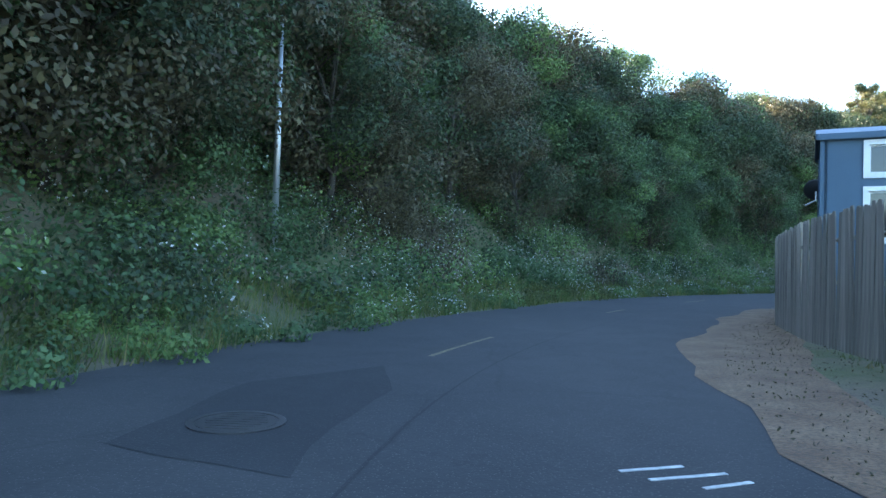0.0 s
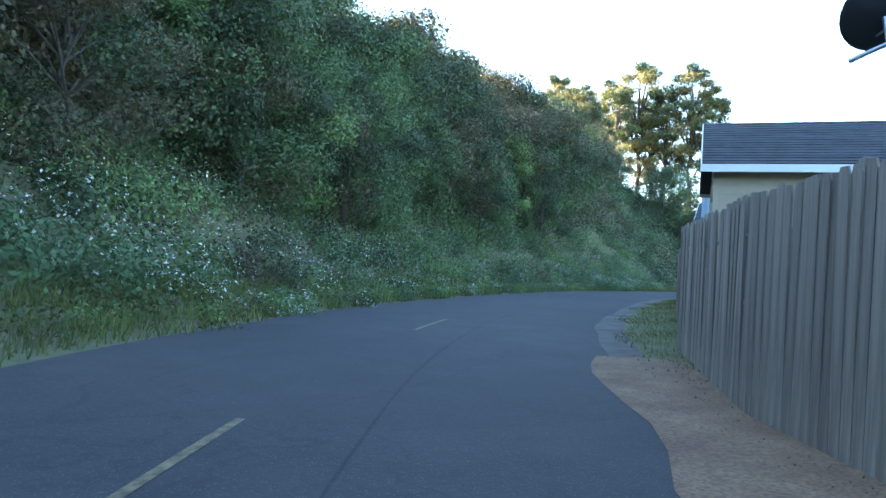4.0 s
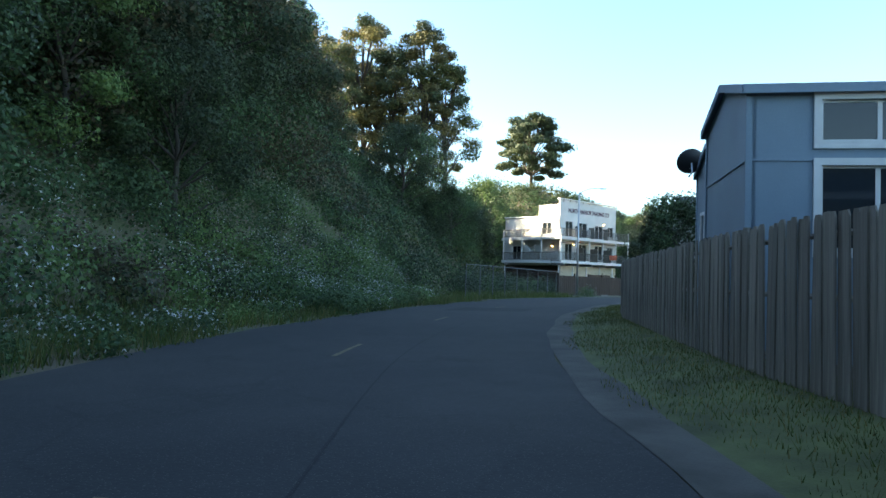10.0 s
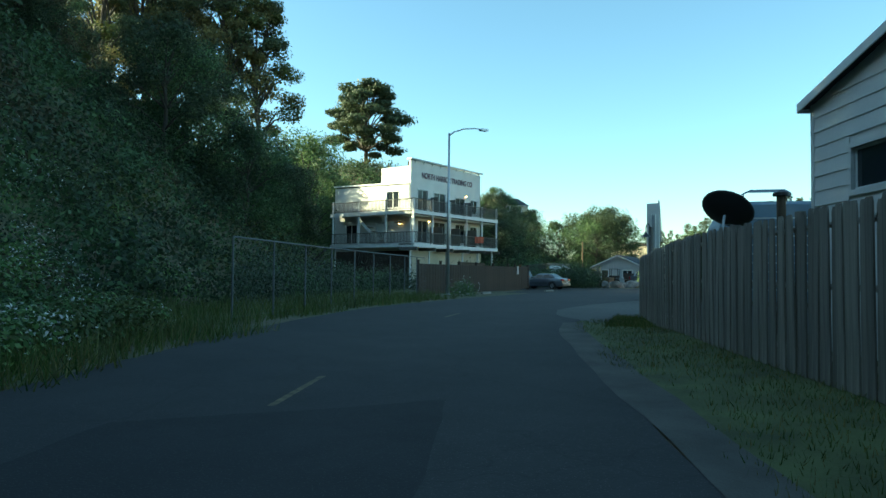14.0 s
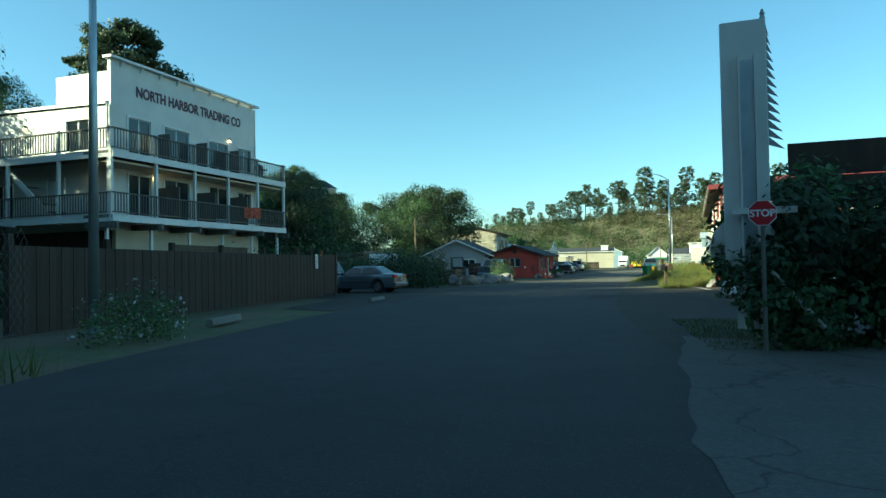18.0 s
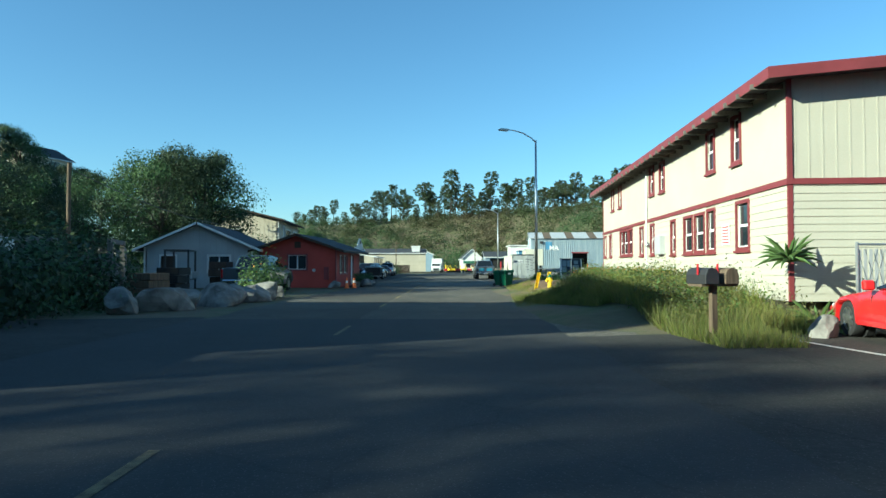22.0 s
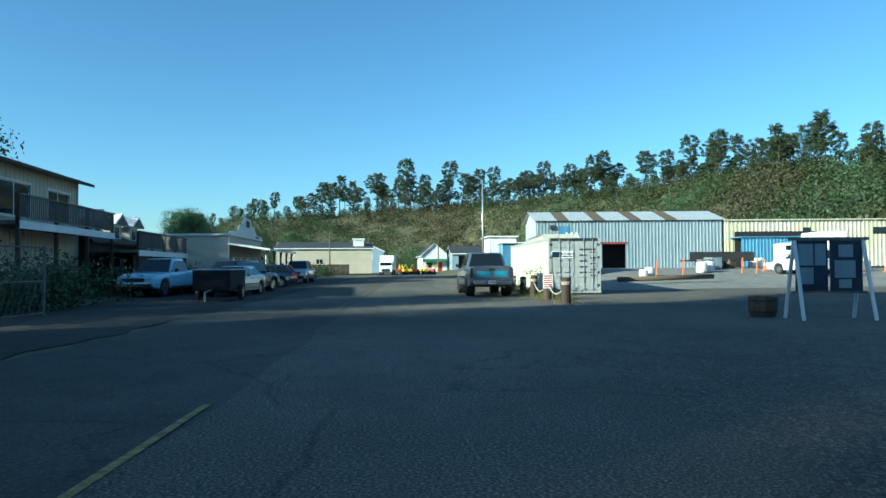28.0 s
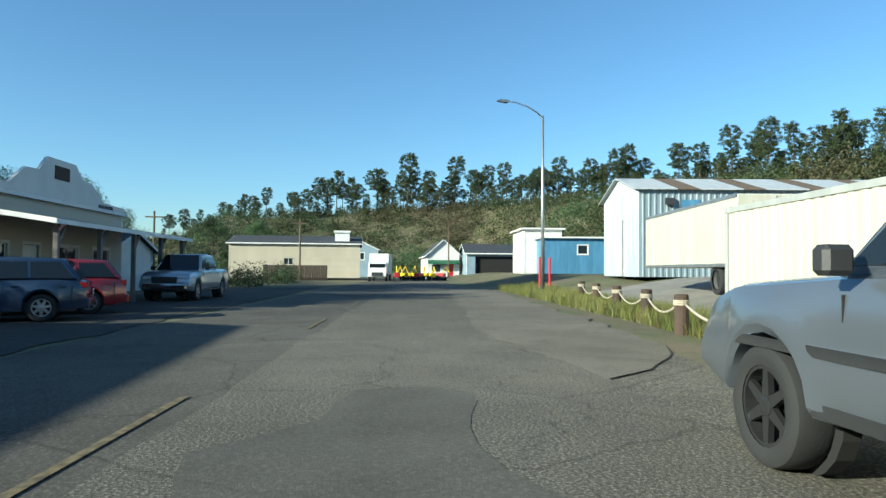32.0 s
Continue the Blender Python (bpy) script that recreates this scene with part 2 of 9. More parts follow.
M["chrome"] = plain("chrome", (0.65, 0.66, 0.67), 0.15, 1.0)
M["taillight"] = plain("red_lamp_lens", (0.35, 0.012, 0.015), 0.2)
M["headlight"] = plain("clear_lamp_lens", (0.6, 0.62, 0.64), 0.15)
M["plate"] = plain("licence_plate", (0.7, 0.7, 0.68), 0.4)
M["ink"] = plain("dark_lettering", (0.03, 0.03, 0.04), 0.6)
M["plum_ink"] = worn("plum_lettering", (0.10, 0.035, 0.06), 0.7, 0.6)
M["yellow_paint"] = worn("yellow_safety_paint", (0.85, 0.60, 0.02), 0.75, 0.45, 5, 40, 0.06)
M["orange"] = plain("orange_plastic", (0.75, 0.16, 0.03), 0.45)
M["stop_red"] = plain("stop_sign_red", (0.42, 0.02, 0.03), 0.35)
M["white"] = plain("white_gloss", (0.8, 0.8, 0.78), 0.4)
M["green_plastic"] = worn("green_bin_plastic", (0.012, 0.10, 0.045), 0.75, 0.45, 3, 40, 0.05)
M["boulder"] = worn("pale_boulder_stone", (0.30, 0.285, 0.26), 0.35, 0.9, 2.2, 14, 0.8)
M["tarp"] = worn("white_tarp", (0.66, 0.66, 0.64), 0.7, 0.5, 2, 20, 0.4)
M["rope"] = worn("pale_rope", (0.5, 0.44, 0.34), 0.6, 0.9, 8, 60, 0.5)
M["bulb"] = plain("warm_porch_bulb", (1.0, 0.62, 0.25), 0.4, emit=6.0)
M["towel"] = worn("patterned_beach_towel", (0.55, 0.13, 0.07), 0.25, 0.9, 5, 14, 0.3)
M["leaf_dark"] = leafy("dark_evergreen_leaves", (0.034, 0.054, 0.030), (0.053, 0.080, 0.042), (0.079, 0.111, 0.056))
M["leaf_mid"] = leafy("ivy_leaves", (0.049, 0.091, 0.040), (0.079, 0.139, 0.059), (0.127, 0.195, 0.085))
M["leaf_light"] = leafy("fresh_green_leaves", (0.089, 0.160, 0.054), (0.144, 0.235, 0.078), (0.219, 0.300, 0.107))
M["leaf_brown"] = leafy("dull_brownish_leaves", (0.064, 0.052, 0.035), (0.097, 0.091, 0.050), (0.129, 0.117, 0.064))
M["leaf_pine"] = leafy("pine_needles", (0.040, 0.064, 0.036), (0.062, 0.090, 0.046), (0.10, 0.122, 0.058), 0.25)
M["leaf_olive"] = leafy("olive_far_leaves", (0.05, 0.075, 0.022), (0.08, 0.105, 0.03), (0.13, 0.13, 0.045), 0.25)
# lichen ochre, with the low sun's warm glow mixed into the colour
M["leaf_sunlit_lichen"] = leafy("sunlit_lichen_pine_needles", (0.13, 0.125, 0.055), (0.19, 0.17, 0.075), (0.09, 0.115, 0.05), 0.45)
M["ridge_green"] = leafy("dark_ridge_leaves", (0.028, 0.046, 0.016), (0.045, 0.066, 0.022), (0.07, 0.09, 0.03), 0.2)
M["ridge_olive"] = leafy("dull_ridge_leaves", (0.045, 0.052, 0.02), (0.065, 0.07, 0.028), (0.085, 0.082, 0.035), 0.2)
M["leaf_ochre"] = leafy("ochre_shrub_leaves", (0.13, 0.11, 0.035), (0.17, 0.13, 0.04), (0.12, 0.12, 0.03), 0.25)
M["weed"] = leafy("sunny_yellow_green_weeds", (0.15, 0.20, 0.045), (0.22, 0.26, 0.06), (0.30, 0.28, 0.09), 0.4)
M["petal"] = leafy("white_petals", (0.55, 0.55, 0.52), (0.68, 0.68, 0.66), (0.5, 0.46, 0.52), 0.2)
M["petal_red"] = leafy("red_orange_petals", (0.6, 0.08, 0.02), (0.7, 0.2, 0.02), (0.75, 0.42, 0.03), 0.2)
M["grass"] = leafy("verge_grass", (0.05, 0.095, 0.022), (0.09, 0.14, 0.03), (0.17, 0.18, 0.055), 0.35)
M["dry_grass"] = leafy("dry_grass", (0.20, 0.17, 0.07), (0.30, 0.25, 0.10), (0.13, 0.16, 0.04), 0.3)
M["seed_grass"] = leafy("tall_seeding_grass", (0.12, 0.14, 0.055), (0.20, 0.19, 0.09), (0.09, 0.12, 0.04), 0.35)


def ground_mat():
    """Soil with grass, leaf litter and bare dirt in patches."""
    k = Nodes("soil_and_grass")
    v = k.coord(space="Object")
    a, b, f = k.noise(v, 0.35, 6, 0.6), k.noise(v, 3.0, 5, 0.65), k.noise(v, 30, 3)
    c = k.mix(k.ramp(a, [(0.42, (0, 0, 0)), (0.58, (1, 1, 1))]), (0.14, 0.105, 0.07), (0.075, 0.095, 0.03))
    c = k.mix(k.ramp(b, [(0.4, (0, 0, 0)), (0.7, (0.6,) * 3)]), c, (0.17, 0.15, 0.075))
    c = k.mix(k.ramp(f, [(0.35, (0.5,) * 3), (0.6, (0,) * 3)]), c, (0.045, 0.04, 0.028))
    k.base(c)
    k.bump(k.mix(0.5, b, f), 0.8, 0.05)
    return k.put(Roughness=0.95)


def dirt_mat():
    k = Nodes("brown_dirt_shoulder")
    v = k.coord(space="Object")
    b, f = k.noise(v, 1.4, 6, 0.65), k.noise(v, 28, 4)
    c = k.ramp(b, [(0.3, (0.13, 0.068, 0.036)), (0.55, (0.215, 0.128, 0.07)), (0.75, (0.27, 0.175, 0.105))])
    c = k.mix(k.ramp(f, [(0.4, (0.6,) * 3), (0.6, (0,) * 3)]), c, (0.06, 0.045, 0.03))
    k.base(c)
    k.bump(k.mix(0.5, b, f), 0.7, 0.03)
    return k.put(Roughness=0.95)


M["mulch"] = worn("bark_mulch", (0.22, 0.128, 0.068), 0.35, 0.95, 2.2, 30, 0.9)
M["ground"], M["dirt"] = ground_mat(), dirt_mat()


def corrugated(name, col, low):
    """Painted sheet steel with rust runs; the ribs themselves are in the mesh."""
    k = Nodes(name)
    v = k.coord((1, 1, 0.12))
    c = k.mix(k.ramp(k.noise(v, 2.2, 6, 0.7), [(0.42, (0, 0, 0)), (0.62, (1, 1, 1))]), low, col)
    c = k.mix(k.ramp(k.noise(k.coord((1, 1, 0.3)), 5, 5), [(0.66, (0,) * 3), (0.74, (0.6,) * 3)]), c, (0.22, 0.10, 0.045))
    k.base(c)
    return k.put(Roughness=0.45, Metallic=0.25)


M["sheet_blue"] = corrugated("pale_blue_sheet_steel", (0.31, 0.36, 0.39), (0.23, 0.29, 0.33))
M["sheet_deepblue"] = corrugated("blue_sheet_steel", (0.12, 0.29, 0.46), (0.09, 0.22, 0.36))
M["sheet_cream"] = corrugated("cream_sheet_steel", (0.62, 0.58, 0.42), (0.52, 0.48, 0.34))
M["sheet_white"] = corrugated("white_sheet_steel", (0.6, 0.61, 0.6), (0.5, 0.51, 0.5))
# container frame and doors: the grey of the shaded end is in the colour
M["container"] = corrugated("shaded_white_container_paint", (0.47, 0.48, 0.45), (0.38, 0.39, 0.37))
# semi-trailer paint, also the container side with sunlight put into its colour
M["trailer"] = corrugated("trailer_and_sunlit_side_paint", (0.66, 0.62, 0.51), (0.58, 0.55, 0.44))


def car_paint(name, col, metal=0.3):
    k = Nodes(name)
    dust = k.noise(k.coord(), 3, 5)
    k.base(k.mix(k.ramp(dust, [(0.4, (0,) * 3), (0.8, (0.18,) * 3)]), col, tuple(0.5 * c + 0.08 for c in col)))
    k.put(Roughness=0.3, Metallic=metal)
    k.b.inputs["Coat Weight"].default_value, k.b.inputs["Coat Roughness"].default_value = 0.8, 0.08
    return k.m


M["paint_silver"] = car_paint("silver_car_paint", (0.40, 0.42, 0.45), 0.6)
M["paint_slate"] = car_paint("slate_blue_car_paint", (0.17, 0.19, 0.22), 0.6)
M["paint_gray"] = car_paint("grey_car_paint", (0.10, 0.112, 0.132), 0.4)
M["paint_white"] = car_paint("white_car_paint", (0.72, 0.73, 0.73), 0.0)
M["paint_red"] = car_paint("red_car_paint", (0.60, 0.015, 0.02), 0.1)
M["paint_darkred"] = car_paint("dark_red_car_paint", (0.22, 0.012, 0.02), 0.2)
M["paint_black"] = car_paint("black_car_paint", (0.008, 0.009, 0.011), 0.0)
M["paint_navy"] = car_paint("navy_car_paint", (0.015, 0.03, 0.065), 0.2)
M["paint_green"] = car_paint("dark_green_car_paint", (0.025, 0.05, 0.045), 0.3)
M["sticker"] = car_paint("printed_sticker", (0.05, 0.25, 0.38), 0.0)
M["turquoise"] = car_paint("green_print", (0.10, 0.27, 0.22), 0.0)
M["paint_sky"] = car_paint("pale_blue_car_paint", (0.36, 0.52, 0.66), 0.0)

import collections

# ---- mesh tools ----


class Mesh:
    """Collects solids and turns them into one mesh."""

    def __init__(self):
        self.v, self.f = [], []

    def add(self, verts, faces, m=None):
        n = len(self.v)
        self.v += [tuple(m @ Vector(p)) if m is not None else tuple(p) for p in verts]
        self.f += [tuple(n + i for i in f) for f in faces]
        return self

    def box(self, x0, x1, y0, y1, z0, z1, m=None):
        v = [(x, y, z) for z in (z0, z1) for y in (y0, y1) for x in (x0, x1)]
        return self.add(v, [(0, 2, 3, 1), (4, 5, 7, 6), (0, 1, 5, 4), (2, 6, 7, 3), (0, 4, 6, 2), (1, 3, 7, 5)], m)

    def prism(self, pts, lo, hi, axis="y", m=None):
        """A polygon in the other two axes, drawn out along one axis."""
        def at(p, h):
            return {"x": (h, p[0], p[1]), "y": (p[0], h, p[1]), "z": (p[0], p[1], h)}[axis]
        n = len(pts)
        v = [at(p, lo) for p in pts] + [at(p, hi) for p in pts]
        f = [tuple(range(n)), tuple(range(2 * n - 1, n - 1, -1))]
        return self.add(v, f + [(i, n + i, n + (i + 1) % n, (i + 1) % n) for i in range(n)], m)

    def tube(self, pts, radii, sides=8, caps=True):
        """A round bar through points, of one radius or one for each point."""
        pts = [Vector(p) for p in pts]
        radii = radii if isinstance(radii, (list, tuple)) else [radii] * len(pts)
        n, v, f = len(self.v), [], []
        for i, p in enumerate(pts):
            d = (pts[min(i + 1, len(pts) - 1)] - pts[max(i - 1, 0)]).normalized()
            a = d.cross(Vector((0, 0, 1)) if abs(d.z) < 0.95 else Vector((1, 0, 0))).normalized()
            b = d.cross(a)
            for j in range(sides):
                t = 2 * math.pi * j / sides
                v.append(p + radii[i] * (math.cos(t) * a + math.sin(t) * b))
        for i in range(len(pts) - 1):
            for j in range(sides):
                k = (j + 1) % sides
                f.append((i * sides + j, i * sides + k, (i + 1) * sides + k, (i + 1) * sides + j))
        if caps:
            f += [tuple(range(sides))[::-1], tuple((len(pts) - 1) * sides + j for j in range(sides))]
        return self.add(v, f)

    def lathe(self, prof, sides=16, m=None, caps=True):
        """A profile of (radius, height) turned about z."""
        v, f = [], []
        for r, z in prof:
            v += [(r * math.cos(2 * math.pi * j / sides), r * math.sin(2 * math.pi * j / sides), z) for j in range(sides)]
        for i in range(len(prof) - 1):
            for j in range(sides):
                k = (j + 1) % sides
                f.append((i * sides + j, i * sides + k, (i + 1) * sides + k, (i + 1) * sides + j))
        if caps:
            f += [tuple(range(sides))[::-1], tuple((len(prof) - 1) * sides + j for j in range(sides))]
        return self.add(v, f, m)

    def welded(self, name, mat):
        """The mesh with touching solids joined into one shell."""
        me = self.mesh(name, mat)
        bm = bmesh.new()
        bm.from_mesh(me)
        bmesh.ops.remove_doubles(bm, verts=bm.verts, dist=0.0005)
        bm.verts.index_update()
        inner = collections.Counter(frozenset(v.index for v in f.verts) for f in bm.faces)
        bmesh.ops.delete(bm, geom=[f for f in bm.faces if inner[frozenset(v.index for v in f.verts)] > 1], context="FACES_ONLY")
        bmesh.ops.recalc_face_normals(bm, faces=bm.faces)
        bm.to_mesh(me)
        bm.free()
        return me

    def mesh(self, name, mat, smooth=False, bevel=0.0):
        me = bpy.data.meshes.new(name)
        me.from_pydata(self.v, [], self.f)
        bm = bmesh.new()
        bm.from_mesh(me)
        bmesh.ops.recalc_face_normals(bm, faces=bm.faces)
        if bevel:
            bmesh.ops.bevel(bm, geom=[e for e in bm.edges if len(e.link_faces) == 2 and e.calc_face_angle(0) > 0.5], offset=bevel, segments=1, affect="EDGES")
        if smooth == "auto":
            for e in bm.edges:
                e.smooth = len(e.link_faces) == 2 and e.calc_face_angle(0) < 0.6
        bm.to_mesh(me)
        bm.free()
        if smooth:
            me.polygons.foreach_set("use_smooth", [True] * len(me.polygons))
        me.materials.append(M[mat] if isinstance(mat, str) else mat)
        return me


def part(name, solid, mat, parent, label="", smooth=False, bevel=0.0):
    """One mesh object under a thing or under a part."""
    ob = new(name, solid if isinstance(solid, bpy.types.Mesh) else solid.mesh(name, mat, smooth, bevel))
    ob.parent = parent
    return tagged(ob, label) if label else ob


def thing(name, m, label, category, group="", kind=""):
    """The empty at the base of a thing that has parts."""
    ob = new(name)
    ob.empty_display_size = 0.2
    ob.matrix_world = m
    return tagged(ob, label, category, group, kind)


def raw_mesh(name, verts, faces, mats, index=None, smooth=False):
    """A mesh straight from arrays: faces of one size."""
    me = bpy.data.meshes.new(name)
    k = faces.shape[1]
    me.vertices.add(len(verts))
    me.vertices.foreach_set("co", np.asarray(verts, np.float32).ravel())
    me.loops.add(faces.size)
    me.loops.foreach_set("vertex_index", faces.astype(np.int32).ravel())
    me.polygons.add(len(faces))
    me.polygons.foreach_set("loop_start", np.arange(0, faces.size, k, dtype=np.int32))
    for m in mats:
        me.materials.append(M[m])
    if index is not None:
        me.polygons.foreach_set("material_index", index.astype(np.int32))
    if smooth:
        me.polygons.foreach_set("use_smooth", np.ones(len(faces), bool))
    me.update(calc_edges=True)
    me.validate()
    return me


RNG = np.random.default_rng(7)


def unit(n):
    d = RNG.normal(size=(n, 3))
    return d / np.linalg.norm(d, axis=1)[:, None]


def leaves(centres, radii, count, size, squash=0.75, shell=0.55, droop=0.0):
    """Leaf blades (one bent quad each) on and in blobs: arrays of vertices and faces."""
    centres, radii = np.asarray(centres, float), np.asarray(radii, float)
    which = np.repeat(np.arange(len(centres)), count)
    n = len(which)
    d = unit(n)
    r = radii[which] * (shell + (1 - shell) * RNG.random(n)) * (1 + 0.18 * np.sin(5 * d[:, 0] + which) * np.cos(4 * d[:, 1] - which))
    p = centres[which] + d * r[:, None] * np.array([1, 1, squash])
    out = d + 0.8 * unit(n) + np.array([0, 0, 0.25 - droop])
    out /= np.linalg.norm(out, axis=1)[:, None]
    a = np.cross(out, unit(n))
    a /= np.linalg.norm(a, axis=1)[:, None] + 1e-9
    b = np.cross(out, a)
    s = size * (0.6 + 0.8 * RNG.random(n))[:, None]
    v = np.stack([p - a * s, p + b * s * 0.55, p + a * s, p - b * s * 0.55], 1).reshape(-1, 3)
    return v, np.arange(4 * n).reshape(-1, 4)


def blades(xy, z, height, width, lean=0.35):
    """Grass blades: a narrow upright triangle each."""
    n = len(xy)
    a = RNG.random(n) * 2 * np.pi
    h = height * (0.5 + RNG.random(n))
    base = np.c_[xy, z]
    side = np.c_[np.cos(a), np.sin(a), np.zeros(n)] * (width * (0.6 + 0.8 * RNG.random(n)))[:, None]
    tip = base + np.c_[RNG.normal(size=(n, 2)) * lean * h[:, None], h]
    return np.stack([base - side, base + side, tip], 1).reshape(-1, 3), np.arange(3 * n).reshape(-1, 3)


def joined(groups):
    """Joins (verts, faces, material number) groups."""
    vs, fs, ix, n = [], [], [], 0
    for v, f, m in groups:
        vs.append(v), fs.append(f + n), ix.append(np.full(len(f), m))
        n += len(v)
    return np.concatenate(vs), np.concatenate(fs), np.concatenate(ix)


# ---- the lie of the land ----
LINE = np.array([(-3.0, -90.0), (-2.0, -40.0), (-1.2, -12.0)] + [eye[:2] for t, eye, *_ in PATH] + [(185.0, 62.0), (210.0, 59.6), (262.0, 54.5)])


def smoothed(line, step=1.0):
    """A polyline at even steps, softened."""
    seg = np.r_[0, np.cumsum(np.hypot(*np.diff(line, axis=0).T))]
    s = np.arange(0, seg[-1], step)
    p = np.c_[np.interp(s, seg, line[:, 0]), np.interp(s, seg, line[:, 1])]
    for _ in range(12):
        p[1:-1] = 0.25 * p[:-2] + 0.5 * p[1:-1] + 0.25 * p[2:]
    return p


WAY = smoothed(LINE)
TANGENT = np.gradient(WAY, axis=0)
TANGENT /= np.hypot(*TANGENT.T)[:, None]
NORMAL = np.c_[-TANGENT[:, 1], TANGENT[:, 0]]


def side(line, x, y):
    """Signed distance to the left of a polyline, and the index of the nearest point."""
    tan = np.gradient(line, axis=0)
    shape, x, y = np.shape(x), np.ravel(x), np.ravel(y)
    d, near = np.empty(len(x)), np.empty(len(x), int)
    for i in range(0, len(x), 20000):
        dx, dy = x[i : i + 20000, None] - line[:, 0], y[i : i + 20000, None] - line[:, 1]
        q = dx * dx + dy * dy
        k = q.argmin(1)
        r = np.arange(len(k))
        cross = tan[k, 0] * dy[r, k] - tan[k, 1] * dx[r, k]
        d[i : i + 20000], near[i : i + 20000] = np.sqrt(q[r, k]) * np.sign(cross), k
    return d.reshape(shape), near.reshape(shape)


FOOT = smoothed(np.array([(-10.0, -120.0), (-8.5, -40.0), (-7.6, 0.0), (-5.6, 10.0), (-0.8, 21.0), (5.6, 32.0), (12.0, 40.0), (24.0, 52.0), (37.0, 62.5), (50.0, 70.2), (60.0, 76.5), (70.0, 81.5), (80.0, 86.0), (88.0, 91.5), (93.0, 98.5), (99.0, 102.8), (112.0, 104.0), (130.0, 106.0), (150.0, 110.0), (185.0, 112.0), (240.0, 124.0), (330.0, 150.0)]), 2.0)


def smooth01(t):
    t = np.clip(t, 0, 1)
    return t * t * (3 - 2 * t)


RIDGE = np.array([(-75, 225, 25), (-41, 225, 25), (-35, 240, 28), (-27, 275, 31), (-18, 335, 34), (-8, 400, 36), (1, 415, 33), (7, 420, 30), (10, 425, 31), (13, 430, 17), (22, 440, 8), (60, 440, 6)], float)


def land(x, y):
    """Height of the ground."""
    x, y = np.asarray(x, float), np.asarray(y, float)
    d, _ = side(FOOT, x, y)
    cap = np.interp(x, [0, 90, 130, 180, 240, 330], [25, 24, 21, 17, 15, 5])
    h = np.where(d < 0, 0, np.where(d < 2, 0.3 * d, np.where(d < 17, 0.6 + 0.82 * (d - 2), np.where(d < 34, 12.9 + 0.42 * (d - 17), 20 + 0.12 * (d - 34)))))
    h = cap * (1 - np.exp(-h / cap * 1.15))
    h = h + np.interp(x, [10, 45, 98, 120], [0.0, 3.0, 3.0, 1.0]) * smooth01((d - 3) / 17)
    r, a = np.hypot(x - 140, y - 64), np.degrees(np.arctan2(y - 64, x - 140))
    far = np.interp(a, RIDGE[:, 0], RIDGE[:, 1])
    top = np.interp(a, RIDGE[:, 0], RIDGE[:, 2])
    ridge = np.where((a > -90) & (a < 75), top * smooth01((r - far + 120) / 120), 0)
    dip = 1.05 * smooth01((x - 170) / 22) * smooth01((54 - y) / 9) * (x < 330)
    bumpy = 0.35 * np.sin(x * 0.7 + 1.3 * np.sin(y * 0.31)) * np.cos(y * 0.53) * smooth01(d / 4)
    w, _ = side(WAY, x, y)
    verge = 0.16 * smooth01((-w - 2.1) / 2.2) * smooth01((64 - x) / 6)
    bank = 0.5 * smooth01((-w - 2.8) / 2.2) * smooth01((x - 108.5) / 2) * smooth01((139 - x) / 6) * smooth01((w + 16) / 3)
    knoll = 12 * np.exp(-((x - 178) ** 2 + (y - 153) ** 2) / 700) + 5 * np.exp(-((x - 214) ** 2 + (y - 134) ** 2) / 500)
    return np.maximum(h + bumpy, ridge) + knoll + dip + verge + bank


def land1(x, y):
    return float(land(np.array([x]), np.array([y]))[0])

# ---- ground, road and lots ----


def steps(stops):
    """Grid lines: (from, to, step) in a row."""
    out = [stops[0][0]]
    for a, b, s in stops:
        n = max(1, round((b - a) / s))
        out += [a + (b - a) * (i + 1) / n for i in range(n)]
    return np.array(out)


gx = steps([(-1800, -200, 200), (-200, -40, 16), (-40, 130, 1.3), (130, 240, 2.2), (240, 620, 9), (620, 2400, 220)])
gy = steps([(-1800, -300, 200), (-300, -20, 14), (-20, 120, 1.3), (120, 190, 4), (190, 420, 16), (420, 2400, 220)])
GX, GY = np.meshgrid(gx, gy)
GZ = land(GX, GY) - 0.03
nx, ny = len(gx), len(gy)
idx = np.arange(nx * ny).reshape(ny, nx)
quads = np.stack([idx[:-1, :-1], idx[:-1, 1:], idx[1:, 1:], idx[1:, :-1]], -1).reshape(-1, 4)
ground = new("ground", raw_mesh("ground", np.c_[GX.ravel(), GY.ravel(), GZ.ravel()], quads, ["ground"], smooth=True))
tagged(ground, "grassy earth rising to a steep wooded hillside", "ground", kind="structure")


